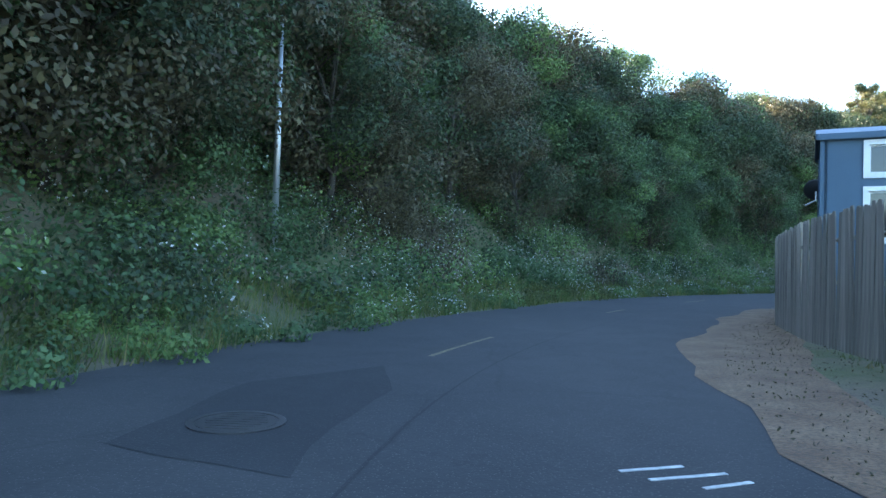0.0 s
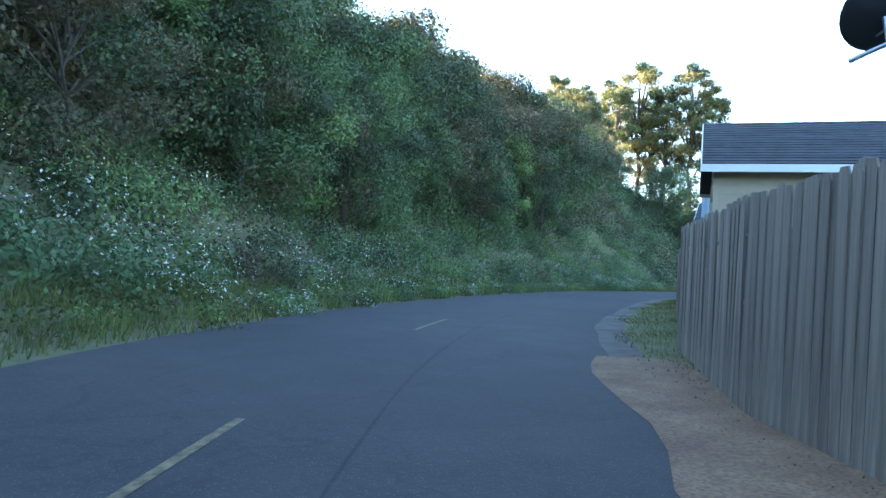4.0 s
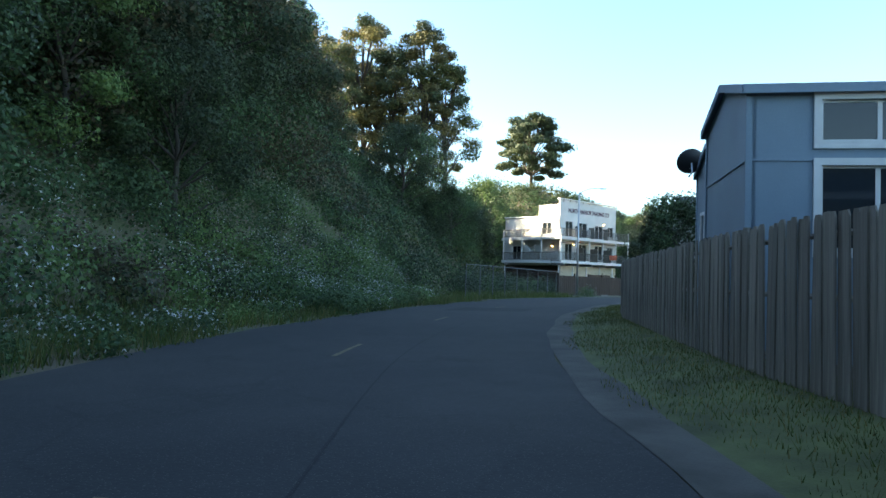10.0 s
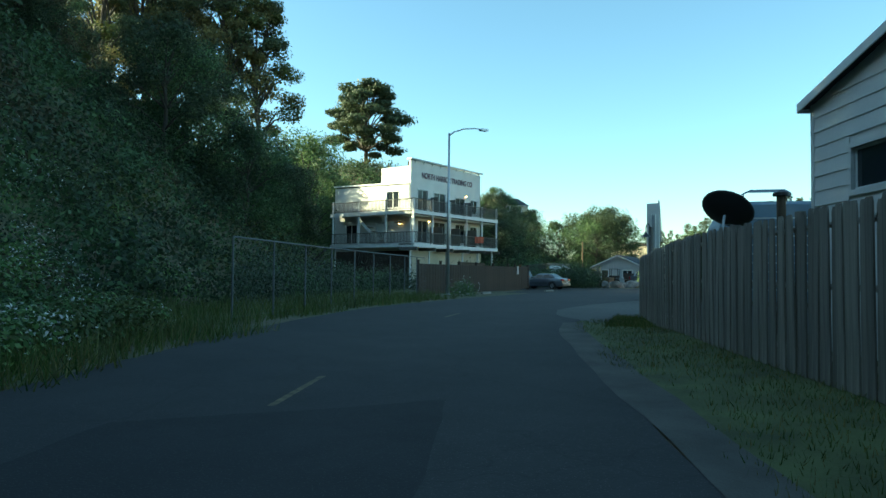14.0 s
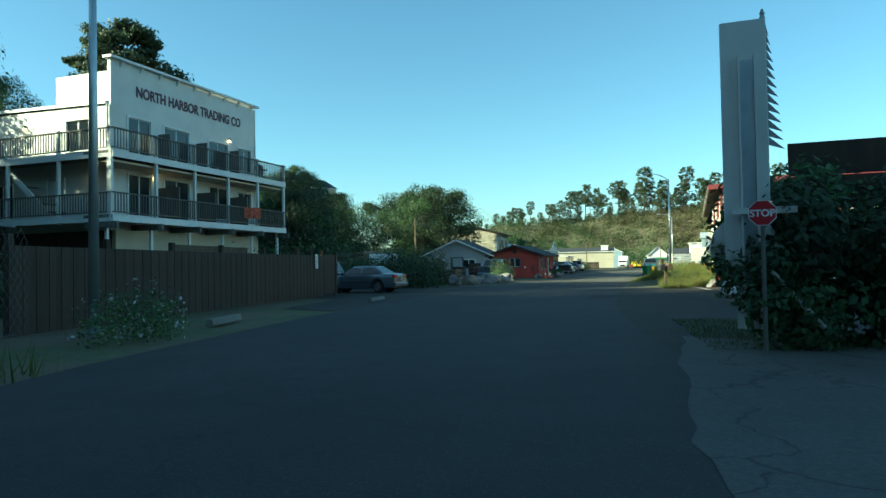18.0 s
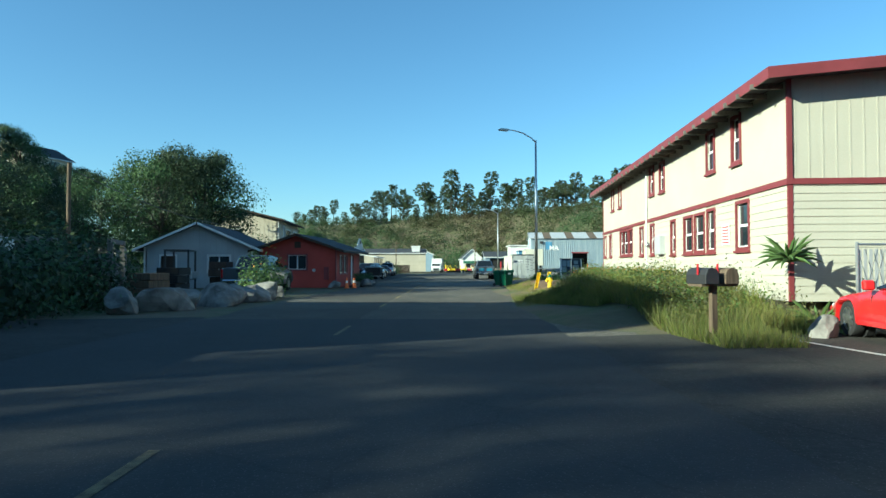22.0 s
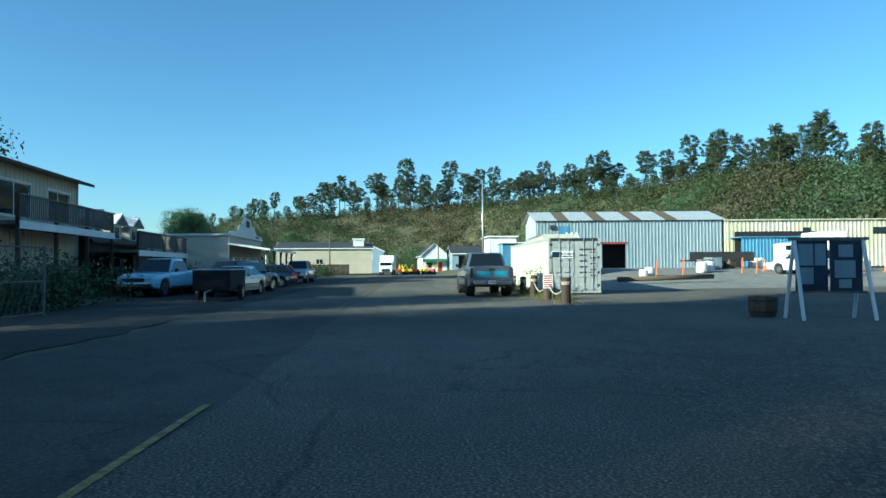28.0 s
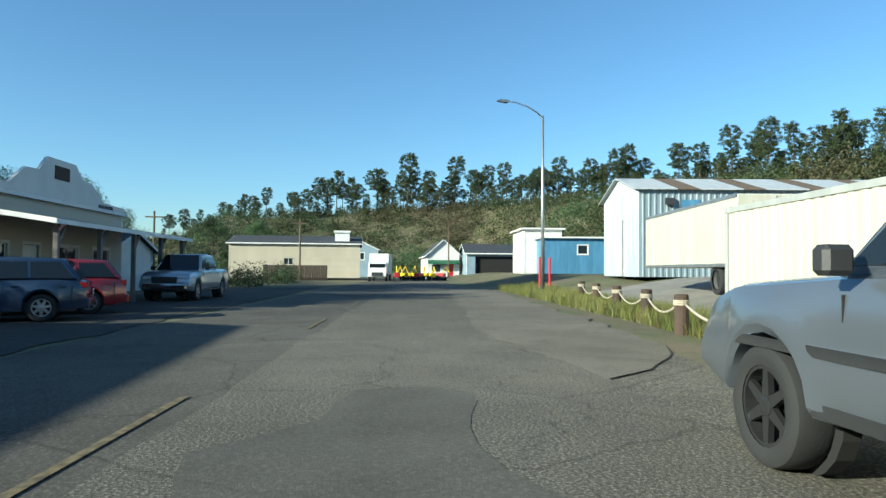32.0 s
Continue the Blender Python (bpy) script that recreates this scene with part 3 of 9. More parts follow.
def strip(name, i0, i1, left, right, z, mat, label, cols=8, ragged=0.12, z2=None, lift=None):
    """A sheet along the road between two offsets (left is positive), with uneven edges."""
    v, n = [], cols + 1
    for i in range(i0, i1):
        jl, jr = ragged * noise.noise((i * 0.37, 6.0 if callable(left) else left, 0)), ragged * noise.noise((i * 0.41, 2.5, 5))
        for c in range(n):
            t = c / cols
            off = ((left(i) if callable(left) else left) + jl) * (1 - t) + ((right(i) if callable(right) else right) + jr) * t
            p = WAY[i] + NORMAL[i] * off
            zz = z if z2 is None else z * (1 - t) + z2 * t
            if lift:
                zz += lift * smooth01(1 - abs(2 * t - 1))
            v.append((p[0], p[1], zz))
    k = np.arange((i1 - i0) * n).reshape(-1, n)
    f = np.stack([k[:-1, :-1], k[:-1, 1:], k[1:, 1:], k[1:, :-1]], -1).reshape(-1, 4)[:, ::-1]
    ob = new(name, raw_mesh(name, np.array(v), f, [mat], smooth=True))
    return tagged(ob, label, "road" if name == "road" else "pavement", kind="structure")


def station(x, y):
    return int(np.hypot(*(WAY - (x, y)).T).argmin())


def sheet(name, pts, z, mat, label, category="pavement", jag=0.15, kind="structure"):
    """A flat piece of paving with a ragged outline."""
    out, pts = [], [Vector(p) for p in pts]
    for a, b in zip(pts, pts[1:] + pts[:1]):
        n = max(1, int((b - a).length / 0.5))
        for i in range(n):
            p = a.lerp(b, i / n)
            q = noise.noise_vector((p.x * 0.8, p.y * 0.8, z)) * jag if i else Vector((0, 0, 0))
            out.append((p.x + q.x, p.y + q.y))
    bm = bmesh.new()
    edges = []
    vs = [bm.verts.new((x, y, z)) for x, y in out]
    edges = [bm.edges.new((vs[i], vs[(i + 1) % len(vs)])) for i in range(len(vs))]
    bmesh.ops.triangle_fill(bm, edges=edges, use_beauty=True, use_dissolve=False)
    bmesh.ops.recalc_face_normals(bm, faces=bm.faces)
    for f in bm.faces:
        if f.normal.z < 0:
            f.normal_flip()
    me = bpy.data.meshes.new(name)
    bm.to_mesh(me)
    bm.free()
    me.materials.append(M[mat])
    return tagged(new(name, me), label, category, kind=kind)


END = len(WAY)
s18, s_seal = station(10.5, 25.5), station(112, 68)


def right_edge(i):
    return float(np.interp(i, [s18 - 8, s18, station(60, 64), station(66, 66)], [-2.35, -1.75, -1.75, -2.5]))


def dirt_edge(i):
    return float(np.interp(i, [station(-0.5, 4), station(1.5, 9)], [-2.25, -1.4]))


def left_edge(i):
    return float(np.interp(i, [station(48, 59.5), station(66, 66.4)], [5.05, 6.0]))


road = strip("road", 0, s_seal + 1, left_edge, right_edge, 0.0, "road", "worn grey two-lane asphalt road with faded markings", 10, 0.16)
strip("road_seal", s_seal, END, 2.0, -2.5, 0.0, "chip_seal", "coarse gravelly chip-seal lane in evening sun", 10, 0.22)
strip("road_lane", s_seal, END, 6.0, 1.4, -0.006, "worn_lane", "smoother dark asphalt lane with worn edges", 8, 0.3)
strip("pavement_dirt", 0, s18, dirt_edge, -5.9, 0.008, "dirt", "bare brown dirt shoulder along the wooden fence", 6, 0.5, 0.145)
strip("pavement_edge", s18 - 3, station(63, 65), -1.68, -2.28, 0.006, "road_edge", "pale dusty gravel edge of the road", 3, 0.14, 0.012)
sheet("pavement_drive", [(62.5, 62.6), (63.5, 52), (77.5, 50), (78.2, 60), (81.6, 65.6), (74, 66.4), (69, 66.1), (65.8, 65.0)], 0.006, "drive", "cracked grey concrete driveway mouth")
sheet("pavement_parking", [(79.2, 67), (79.2, 44), (109, 42), (109.5, 55), (108.3, 60.6), (107.3, 66.8)], -0.010, "lot", "worn asphalt parking lot beside the road", jag=0.25)
sheet("pavement_lot_left", [(88, 73.8), (90, 77.5), (97, 78.5), (99, 84), (112, 84), (113, 74), (109, 73.5)], -0.012, "lot", "dark asphalt pull-in beside the road", jag=0.3)
sheet("pavement_yard", [(138.5, 64.6), (137, 22), (172, 22), (172, 55), (171, 58.2), (160, 59.6), (158, 62.5)], -0.014, "chip_seal", "open asphalt yard in front of sheet steel buildings", jag=0.3)
sheet("pavement_shoulder", [(106.8, 66.6), (107.6, 64.4), (109.5, 63.6), (113, 63.4), (119, 63.5), (138, 61.6), (138.5, 64.7)], -0.016, "chip_seal", "gravelly asphalt shoulder", jag=0.25)
sheet("pavement_shoulder_far", [(158, 62.3), (160, 59.4), (176, 58.6), (190, 57.4), (222, 55.4), (222, 58)], -0.018, "chip_seal", "coarse asphalt shoulder in the sun", jag=0.3)
sheet("pavement_gravel_edge", [(173.5, 60.6), (175, 59.2), (177, 58.2), (182, 57.5), (190, 56.8), (200, 55.7), (212, 54.6), (212, 57.4), (200, 58.7), (188, 60.1), (180, 61.0)], 0.004, "pale_gravel", "pale gravel edge of the road in the sun", jag=0.35)
sheet("pavement_lot_far", [(139, 72), (140, 75.5), (172, 76.5), (214, 73.5), (216, 66), (160, 70.2)], -0.011, "lot", "asphalt parking strip in front of the shops", jag=0.3)


def line_mark(name, i0, i1, off, width, mat, label):
    m = Mesh()
    for a in range(i0, i1):
        p, q = WAY[a] + NORMAL[a] * off, WAY[a + 1] + NORMAL[a + 1] * off
        n0, n1 = NORMAL[a] * width / 2, NORMAL[a + 1] * width / 2
        m.add([(*(p + n0), 0.006), (*(p - n0), 0.006), (*(q - n1), 0.006), (*(q + n1), 0.006)], [(0, 1, 2, 3)])
    return tagged(new(name, m.mesh(name, mat)), label, "road marking", "yellow centre line dashes")


# past x 145 the faded paint covers wear and the shade on the dashes
for dash_x, dash_y, dash_len in ((-1.3, 6.9, 3), (-3.2, -7.0, 3), (2.6, 18.6, 2), (7.9, 27.6, 3), (24.1, 44.5, 2), (31.5, 50.8, 2), (39.5, 57.0, 2), (49.6, 62.3, 2), (63.0, 67.7, 2), (97.5, 71, 2), (107.5, 70.4, 2), (117.0, 69.7, 2), (123.2, 69.1, 2), (129, 68.6, 4), (136.7, 68.2, 6), (158, 66.4, 4), (166.5, 66, 6), (181, 64.6, 3), (191, 63.6, 3), (204, 62.2, 4), (218, 61, 4)):
    line_mark("centre_dash", station(dash_x, dash_y), station(dash_x, dash_y) + dash_len, 1.95 if dash_x < 130 else 2.1 if dash_x < 150 else 2.3, 0.085, "yellow_line" if 110 < dash_x < 145 else "faded_line", "worn yellow centre line dash")

tagged(line_mark("tar_seam", station(-2, -12), station(41, 55.5), 0.9, 0.028, "patch", "thin dark tar seam along the lane"), category="road seam", group="tar seams")
# tar patches and a manhole
for pts in ([(-3.4, 2.2), (-3.3, 3.2), (-3.2, 4.8), (-1.9, 6.3), (-1.6, 4.6), (-1.9, 2.9), (-1.9, 1.6)], [(123.3, 68.2), (124.4, 68.5), (125.7, 68.4), (125.9, 67.4), (125.4, 66.5), (124.0, 66.6), (123.0, 67.1)], [(119.2, 68.6), (119.6, 68.9), (120.3, 68.7), (120.4, 68.4), (119.9, 68.2), (119.4, 68.3)], [(168.2, 64.8), (169.4, 64.6), (170.6, 64.8), (171.6, 63.9), (173.0, 63.6), (173.2, 62.9), (172.8, 62.4), (170.6, 62.7), (169.4, 62.4), (168.0, 63.0)], [(44.6, 61.3), (47.6, 59.5), (50.6, 60.9), (48.0, 62.9)], [(95, 67.5), (96, 66), (98.5, 65.9), (98, 67.4)]):
    sheet("tar_patch", pts, 0.004, "patch" if pts[0][0] < 104 else "pale_patch", "dark tar patch in the road", "road patch", 0.12, kind="structure")
hole = thing("manhole_cover", pose(-2.7, 2.95, 0.004), "round iron manhole cover set in the road", "manhole cover")
part("ring", Mesh().lathe([(0.40, 0), (0.40, 0.012), (0.34, 0.012), (0.34, 0.006)], 28), "black_steel", hole)
lid = Mesh().lathe([(0.33, 0), (0.33, 0.010)], 28)
for a in range(-3, 4):
    lid.box(-0.26 + abs(a) * 0.03, 0.26 - abs(a) * 0.03, a * 0.08 - 0.012, a * 0.08 + 0.012, 0.010, 0.015)
part("lid", lid, "black_steel", hole)

# ---- plants ----


def bush_cover(name, n, xr, dr, radius, count, size, mats, weights, label, petals=0, z_lift=0.35, foot=FOOT, seedless=False):
    """Undergrowth on the slope: many leafy mounds in one object."""
    x = RNG.uniform(*xr, n * 6)
    i = RNG.integers(0, len(foot), n * 6)
    tan = np.gradient(foot, axis=0)
    tan /= np.hypot(*tan.T)[:, None]
    d = RNG.uniform(*dr, n * 6)
    px, py = foot[i, 0] - tan[i, 1] * d + RNG.normal(0, 0.8, n * 6), foot[i, 1] + tan[i, 0] * d + RNG.normal(0, 0.8, n * 6)
    ok = (px > xr[0]) & (px < xr[1]) & (py > -14)
    px, py = px[ok][:n], py[ok][:n]
    dd, _ = side(foot, px, py)
    keep = dd > dr[0] - 0.2
    px, py = px[keep], py[keep]
    r = RNG.uniform(*radius, len(px))
    c = np.c_[px, py, land(px, py) + r * z_lift]
    patch = np.array([noise.noise((a * 0.16, b * 0.16, n * 0.01)) for a, b in zip(px, py)]) + RNG.normal(0, 0.16, len(px))
    rank = patch.argsort().argsort() / len(px)
    kind = np.searchsorted(np.cumsum(weights)[:-1], rank)
    groups = []
    for k in range(len(mats)):
        if (kind == k).any():
            groups.append((*leaves(c[kind == k], r[kind == k], count, size, 0.8, 0.6), k))
    if petals:
        bloom = np.array([noise.noise((a * 0.3 + 9, b * 0.3, 4.0)) for a, b in zip(px, py)])
        some = c[bloom + RNG.normal(0, 0.12, len(c)) > 0.12]
        groups.append((*leaves(some, np.full(len(some), radius[1] * 0.8), petals, 0.038, 0.85, 0.92), len(mats)))
        mats = mats + ["petal"]
    v, f, ix = joined(groups)
    return tagged(new(name, raw_mesh(name, v, f, mats, ix)), label, "undergrowth", kind="stuff")


def limb_tree(name, height, spread, mats, leaf, count, clumps, seed, bare=0.35, squash=0.7, trunk_r=0.16, flat=False, sides=6, fat=1.0):
    """Meshes of a trunk with limbs, and of a crown of leaf clumps at their ends."""
    rnd = random.Random(seed)
    t = Mesh()
    pts = [Vector((0, 0, -0.4))]
    for i in range(1, 6):
        pts.append(Vector((rnd.uniform(-0.06, 0.06) * height * i / 5, rnd.uniform(-0.06, 0.06) * height * i / 5, height * 0.82 * i / 5)))
    t.tube(pts, [trunk_r * (1 - 0.14 * i) for i in range(6)], sides + 2)
    ends, size = [], []
    for c in range(clumps):
        h = bare + (1 - bare) * ((c + 0.5) / clumps) ** (0.55 if flat else 0.9)
        a = c * 2.4 + rnd.uniform(-0.4, 0.4)
        reach = spread * (0.35 + 0.65 * math.sin(math.pi * min(0.97, max(0.08, (h - bare) / (1 - bare) * 0.75 + 0.22)))) * rnd.uniform(0.6, 1.05)
        if flat:
            reach = spread * rnd.uniform(0.25, 1.0)
        k = min(4, int(h * 5 * 0.8))
        start = pts[k].lerp(pts[k + 1], 0.4)
        end = Vector((math.cos(a) * reach, math.sin(a) * reach, height * h))
        mid = start.lerp(end, 0.5) + Vector((0, 0, 0.04 * height))
        t.tube([start, mid, end], [trunk_r * 0.4, trunk_r * 0.25, trunk_r * 0.1], sides, False)
        ends.append(end)
        size.append(spread * rnd.uniform(0.26, 0.52) * fat)
    ends.append(Vector((pts[5].x, pts[5].y, height * 0.94)))
    size.append(spread * 0.34)
    kind = np.array([rnd.randrange(len(mats)) for _ in ends])
    groups = [(*leaves(np.array(ends)[kind == k], np.array(size)[kind == k], count, leaf, squash, 0.45), k) for k in range(len(mats)) if (kind == k).any()]
    v, f, ix = joined(groups)
    return t.mesh(name + "_trunk", "bark", True), raw_mesh(name + "_crown", v, f, mats, ix)


def tree(name, meshes, m, label, category="tree", group=""):
    ob = thing(name, m, label, category, group)
    part("trunk", meshes[0], None, ob)
    part("crown", meshes[1], None, ob)
    return ob


OAK = limb_tree("oak", 8.0, 3.4, ["leaf_dark", "leaf_dark", "leaf_mid"], 0.078, 880, 21, 1, 0.12, fat=1.15)
BROWN = limb_tree("brown_oak", 7.5, 3.6, ["leaf_brown", "leaf_dark", "leaf_brown"], 0.078, 860, 21, 2, 0.10, fat=1.15)
BAY = limb_tree("bay", 9.0, 2.8, ["leaf_mid", "leaf_light", "leaf_mid"], 0.075, 880, 20, 3, 0.10, fat=1.15)
PINE = limb_tree("pine", 16.0, 3.4, ["leaf_pine", "leaf_sunlit_lichen", "leaf_olive"], 0.12, 560, 28, 4, 0.3, 0.6, 0.28, False, 6, 0.9)
TALL = limb_tree("tall_pine", 18.0, 3.6, ["leaf_sunlit_lichen", "leaf_pine", "leaf_sunlit_lichen"], 0.12, 620, 28, 14, 0.40, 0.6, 0.3, False, 6, 0.95)
PINE_B = limb_tree("pine_b", 15.0, 3.0, ["leaf_pine", "leaf_olive", "leaf_light"], 0.13, 420, 24, 5, 0.25, 0.65, 0.25)


def crown_tree(name, height, bare, shape, mats, seed, clumps=46, clump=(0.9, 1.7), count=46, leaf=0.34, trunk_r=0.34):
    """A far pine: a bare, slightly bent trunk and a ragged crown of many small clumps. shape: (height, radius) along the crown."""
    rnd = random.Random(seed)
    t = Mesh()
    bend = rnd.uniform(-0.9, 0.9)
    pts = [Vector((bend * (q / 4) ** 2, 0.4 * math.sin(q + seed), height * 0.93 * q / 4 - 0.5 * (q == 0))) for q in range(5)]
    t.tube(pts, [trunk_r * (1 - 0.19 * q) for q in range(5)], 6)
    cs, rs = [], []
    for c in range(clumps):
        h = bare + (1 - bare) * (c + rnd.random()) / clumps
        reach = float(np.interp(h, [q[0] for q in shape], [q[1] for q in shape])) * math.sqrt(rnd.uniform(0.05, 1.0)) * rnd.uniform(0.75, 1.2)
        a = rnd.uniform(0, 6.28)
        p = Vector((bend * h * h + math.cos(a) * reach, math.sin(a) * reach, height * h + rnd.uniform(-0.5, 0.5)))
        cs.append(p)
        rs.append(rnd.uniform(*clump))
        if c % 3 == 0:
            s0 = pts[2].lerp(pts[4], max(0.0, min(1.0, h * 1.9 - 1.0)))
            t.tube([s0, s0.lerp(p, 0.55) + Vector((0, 0, 0.3)), p], [trunk_r * 0.3, trunk_r * 0.2, 0.04], 4, False)
    kind = np.array([rnd.randrange(len(mats)) for _ in cs])
    v, f, ix = joined([(*leaves(np.array(cs)[kind == q], np.array(rs)[kind == q], count, leaf, 0.62, 0.35), q) for q in range(len(mats)) if (kind == q).any()])
    return t.mesh(name + "_trunk", "bark", True), raw_mesh(name + "_crown", v, f, mats, ix)


FAR_A = crown_tree("far_pine", 20.0, 0.52, [(0.50, 2.6), (0.68, 5.2), (0.88, 5.6), (1.0, 3.2)], ["leaf_pine", "ridge_green", "leaf_pine"], 6, 100, (0.8, 1.5), count=100, leaf=0.2)
FAR_B = crown_tree("far_pine_b", 23.0, 0.46, [(0.44, 1.6), (0.66, 3.6), (0.86, 4.2), (1.0, 2.2)], ["leaf_pine", "ridge_green"], 8, 88, (0.8, 1.4), count=100, leaf=0.2)
FAR_C = crown_tree("far_pine_c", 16.0, 0.25, [(0.2, 3.0), (0.5, 5.2), (0.8, 5.2), (1.0, 2.8)], ["ridge_green", "leaf_pine", "ridge_olive"], 9, 100, (0.8, 1.5), count=100, leaf=0.2)
LONE = limb_tree("cypress", 17.0, 7.0, ["leaf_pine", "leaf_dark"], 0.26, 520, 52, 11, 0.22, 0.42, 0.45, False, 6, 0.8)


def plant(template, x, y, size, turn, label, group, name="tree", first={}):
    m = pose(x, y, land1(x, y) - 0.1, 0, 0, turn) @ Matrix.Scale(size, 4)
    key = template[1].name
    if key not in first:
        first[key] = tree(name, template, m, label, "tree", group)
        first[key].scale = (size, size, size)
        return first[key]
    src = first[key]
    old = src.scale.copy()
    src.scale = (1, 1, 1)
    ob = copy_thing(src, m)
    src.scale = old
    return tagged(ob, label, "tree", group)


bush_cover("undergrowth", 1000, (-16, 62), (0.5, 7.5), (0.7, 1.5), 340, 0.062, ["leaf_mid", "leaf_dark", "leaf_light", "leaf_brown"], [0.40, 0.20, 0.33, 0.07], "dense green undergrowth with small white flowers on the slope", petals=75)
bush_cover("undergrowth", 420, (-16, 44), (-1.7, 0.9), (0.25, 0.55), 260, 0.042, ["leaf_mid", "leaf_light", "leaf_olive"], [0.45, 0.35, 0.2], "low weeds and flowers along the road edge", petals=50)
bush_cover("undergrowth", 3600, (38, 54), (-2.4, 1.2), (0.45, 0.9), 180, 0.05, ["leaf_mid", "leaf_light", "leaf_olive"], [0.5, 0.35, 0.15], "flowering weeds spilling down to the road edge", petals=60)
bush_cover("undergrowth", 980, (-16, 118), (6.0, 19), (1.1, 2.2), 180, 0.125, ["leaf_mid", "leaf_dark", "leaf_brown"], [0.42, 0.43, 0.15], "ivy and brush covering the steep hillside")
bush_cover("undergrowth", 900, (-16, 230), (17, 48), (1.6, 3.2), 120, 0.24, ["leaf_dark", "leaf_mid", "leaf_olive"], [0.5, 0.3, 0.2], "brush on the hilltop")
bush_cover("undergrowth", 520, (55, 118), (0.5, 15), (1.0, 2.2), 190, 0.11, ["leaf_mid", "leaf_dark", "leaf_olive"], [0.3, 0.6, 0.1], "dark brush at the foot of the hill")
bush_cover("undergrowth", 420, (112, 240), (-1, 24), (1.6, 3.2), 130, 0.17, ["leaf_dark", "leaf_mid", "leaf_olive"], [0.5, 0.3, 0.2], "dark brush on the far slope")

tan_f = np.gradient(FOOT, axis=0)
tan_f /= np.hypot(*tan_f.T)[:, None]
tree_rng = random.Random(5)
for k in range(160):
    i = tree_rng.randrange(50, 125)
    d = tree_rng.choice((4.5, 6, 8, 9.5, 11, 13, 15, 18, 22))
    x, y = FOOT[i, 0] - tan_f[i, 1] * d, FOOT[i, 1] + tan_f[i, 0] * d
    if y < -8 or x > 92 or (x > 44 and d > 3):
        continue
    kind = tree_rng.choice((OAK, BROWN, BAY, OAK, BROWN))
    plant(kind, x, y, tree_rng.uniform(0.95, 1.5) * (0.7 if d < 7 else 1.0), tree_rng.uniform(0, 360), {id(OAK): "dark evergreen oak on the hillside", id(BROWN): "dull brownish-green tree on the hillside", id(BAY): "fresh green ivy-hung tree on the hillside"}[id(kind)], "trees on the hillside")
for k, (x, y, s) in enumerate(((119.6, 131.6, 1.8), (117.2, 135.4, 1.95), (114.2, 141.0, 1.9), (111.0, 146.8, 2.0), (102.5, 144.6, 1.7), (109.0, 153.5, 1.8), (113.5, 144.7, 1.55))):
    plant(TALL if k % 2 else PINE, x, y, s, k * 77, "tall pine with lichen-hung branches on the hill", "pines on the hill")
for k, (x, y, s) in enumerate(((77, 117, 0.75), (71, 113, 0.9), (65, 108, 0.85), (59, 102, 0.75), (67, 116, 1.0))):
    plant(PINE if k % 2 else PINE_B, x, y, s, k * 77, "lichen-hung pine on the crest of the hill", "pines on the hill")
# low row added to shade the road; tops stay under the crest line
for k, (x, y, s) in enumerate(((74, 108, 0.85), (77, 111, 0.8), (74, 115, 0.9), (71, 106, 0.9), (68, 104, 0.9))):
    plant((OAK, BROWN)[k % 2], x, y, s, k * 53, "low dark crest tree added to block the sun", "trees on the hillside")
# trees added beyond the crest to stop sun patches on the blue house
for k, (x, y, s) in enumerate(((-14, 44, 1.4), (-10, 50, 1.4), (-5, 56, 1.4), (-2, 61, 1.4), (3, 65, 1.4), (-16, 52, 1.5), (-10, 60, 1.5), (-4, 67, 1.4), (2, 72, 1.4), (8, 77, 1.2), (9, 70, 1.2), (15, 78, 1.05), (20, 84, 0.85), (26, 89, 0.85), (32, 94, 0.8), (14, 86, 1.15), (-18, 36, 1.4))):
    plant((OAK, BROWN, BAY)[k % 3], x, y, s, k * 47, "tall leafy hilltop tree added to block the sun", "trees on the hillside")
for k, (x, y, s) in enumerate(((56, 97, 0.8), (62, 104, 0.9), (68, 109, 0.9), (74, 111, 0.8), (61, 98, 0.75), (66, 103, 0.8))):
    plant(PINE if k % 2 else TALL, x, y, s, k * 71, "airy pine leaning from the crest of the hill", "pines on the hill")
# added behind the crest to keep the hedge and west lot in shade
for k, (x, y, s) in enumerate(((50, 100, 1.3), (55, 103, 1.35), (58, 108, 1.3), (62, 112, 1.3), (48, 108, 1.5), (53, 113, 1.4), (57, 119, 1.5), (46, 118, 1.5), (50, 124, 1.5), (60, 122, 1.4), (42, 110, 1.5), (40, 118, 1.5), (64, 118, 1.3), (44, 126, 1.5))):
    plant((OAK, BROWN, OAK)[k % 3], x, y, s, k * 59, "dense dark hilltop tree added to block the sun", "trees on the hillside")
for k, (x, y, s) in enumerate(((46, 78.5, 1.3), (48.5, 81.5, 1.25), (44, 80, 1.35), (50.5, 84.5, 1.0), (42, 75.5, 1.2))):
    plant(BROWN if k % 2 else OAK, x, y, s, k * 67, "tall dark tree at the shoulder of the hill", "trees on the hillside")
for k, (x, y, s) in enumerate(((100, 104.6, 1.6), (96.5, 106, 1.1), (105, 109, 0.9), (110, 112, 0.8), (-9, 31, 1.3), (2, 43, 1.3), (25, 68, 0.9))):
    plant(BAY, x, y, s, k * 50, "fresh green tree catching the low sun", "sunlit trees")
# placed so their shadows reach the road; the second tree is added
plant(OAK, 155, 86, 1.35, 20, "tall dark tree beside the balcony house, set to shade the road", "trees behind the houses")
plant(OAK, 152, 88.5, 1.35, 130, "tall dark tree beside the balcony house, set to shade the road", "trees behind the houses")
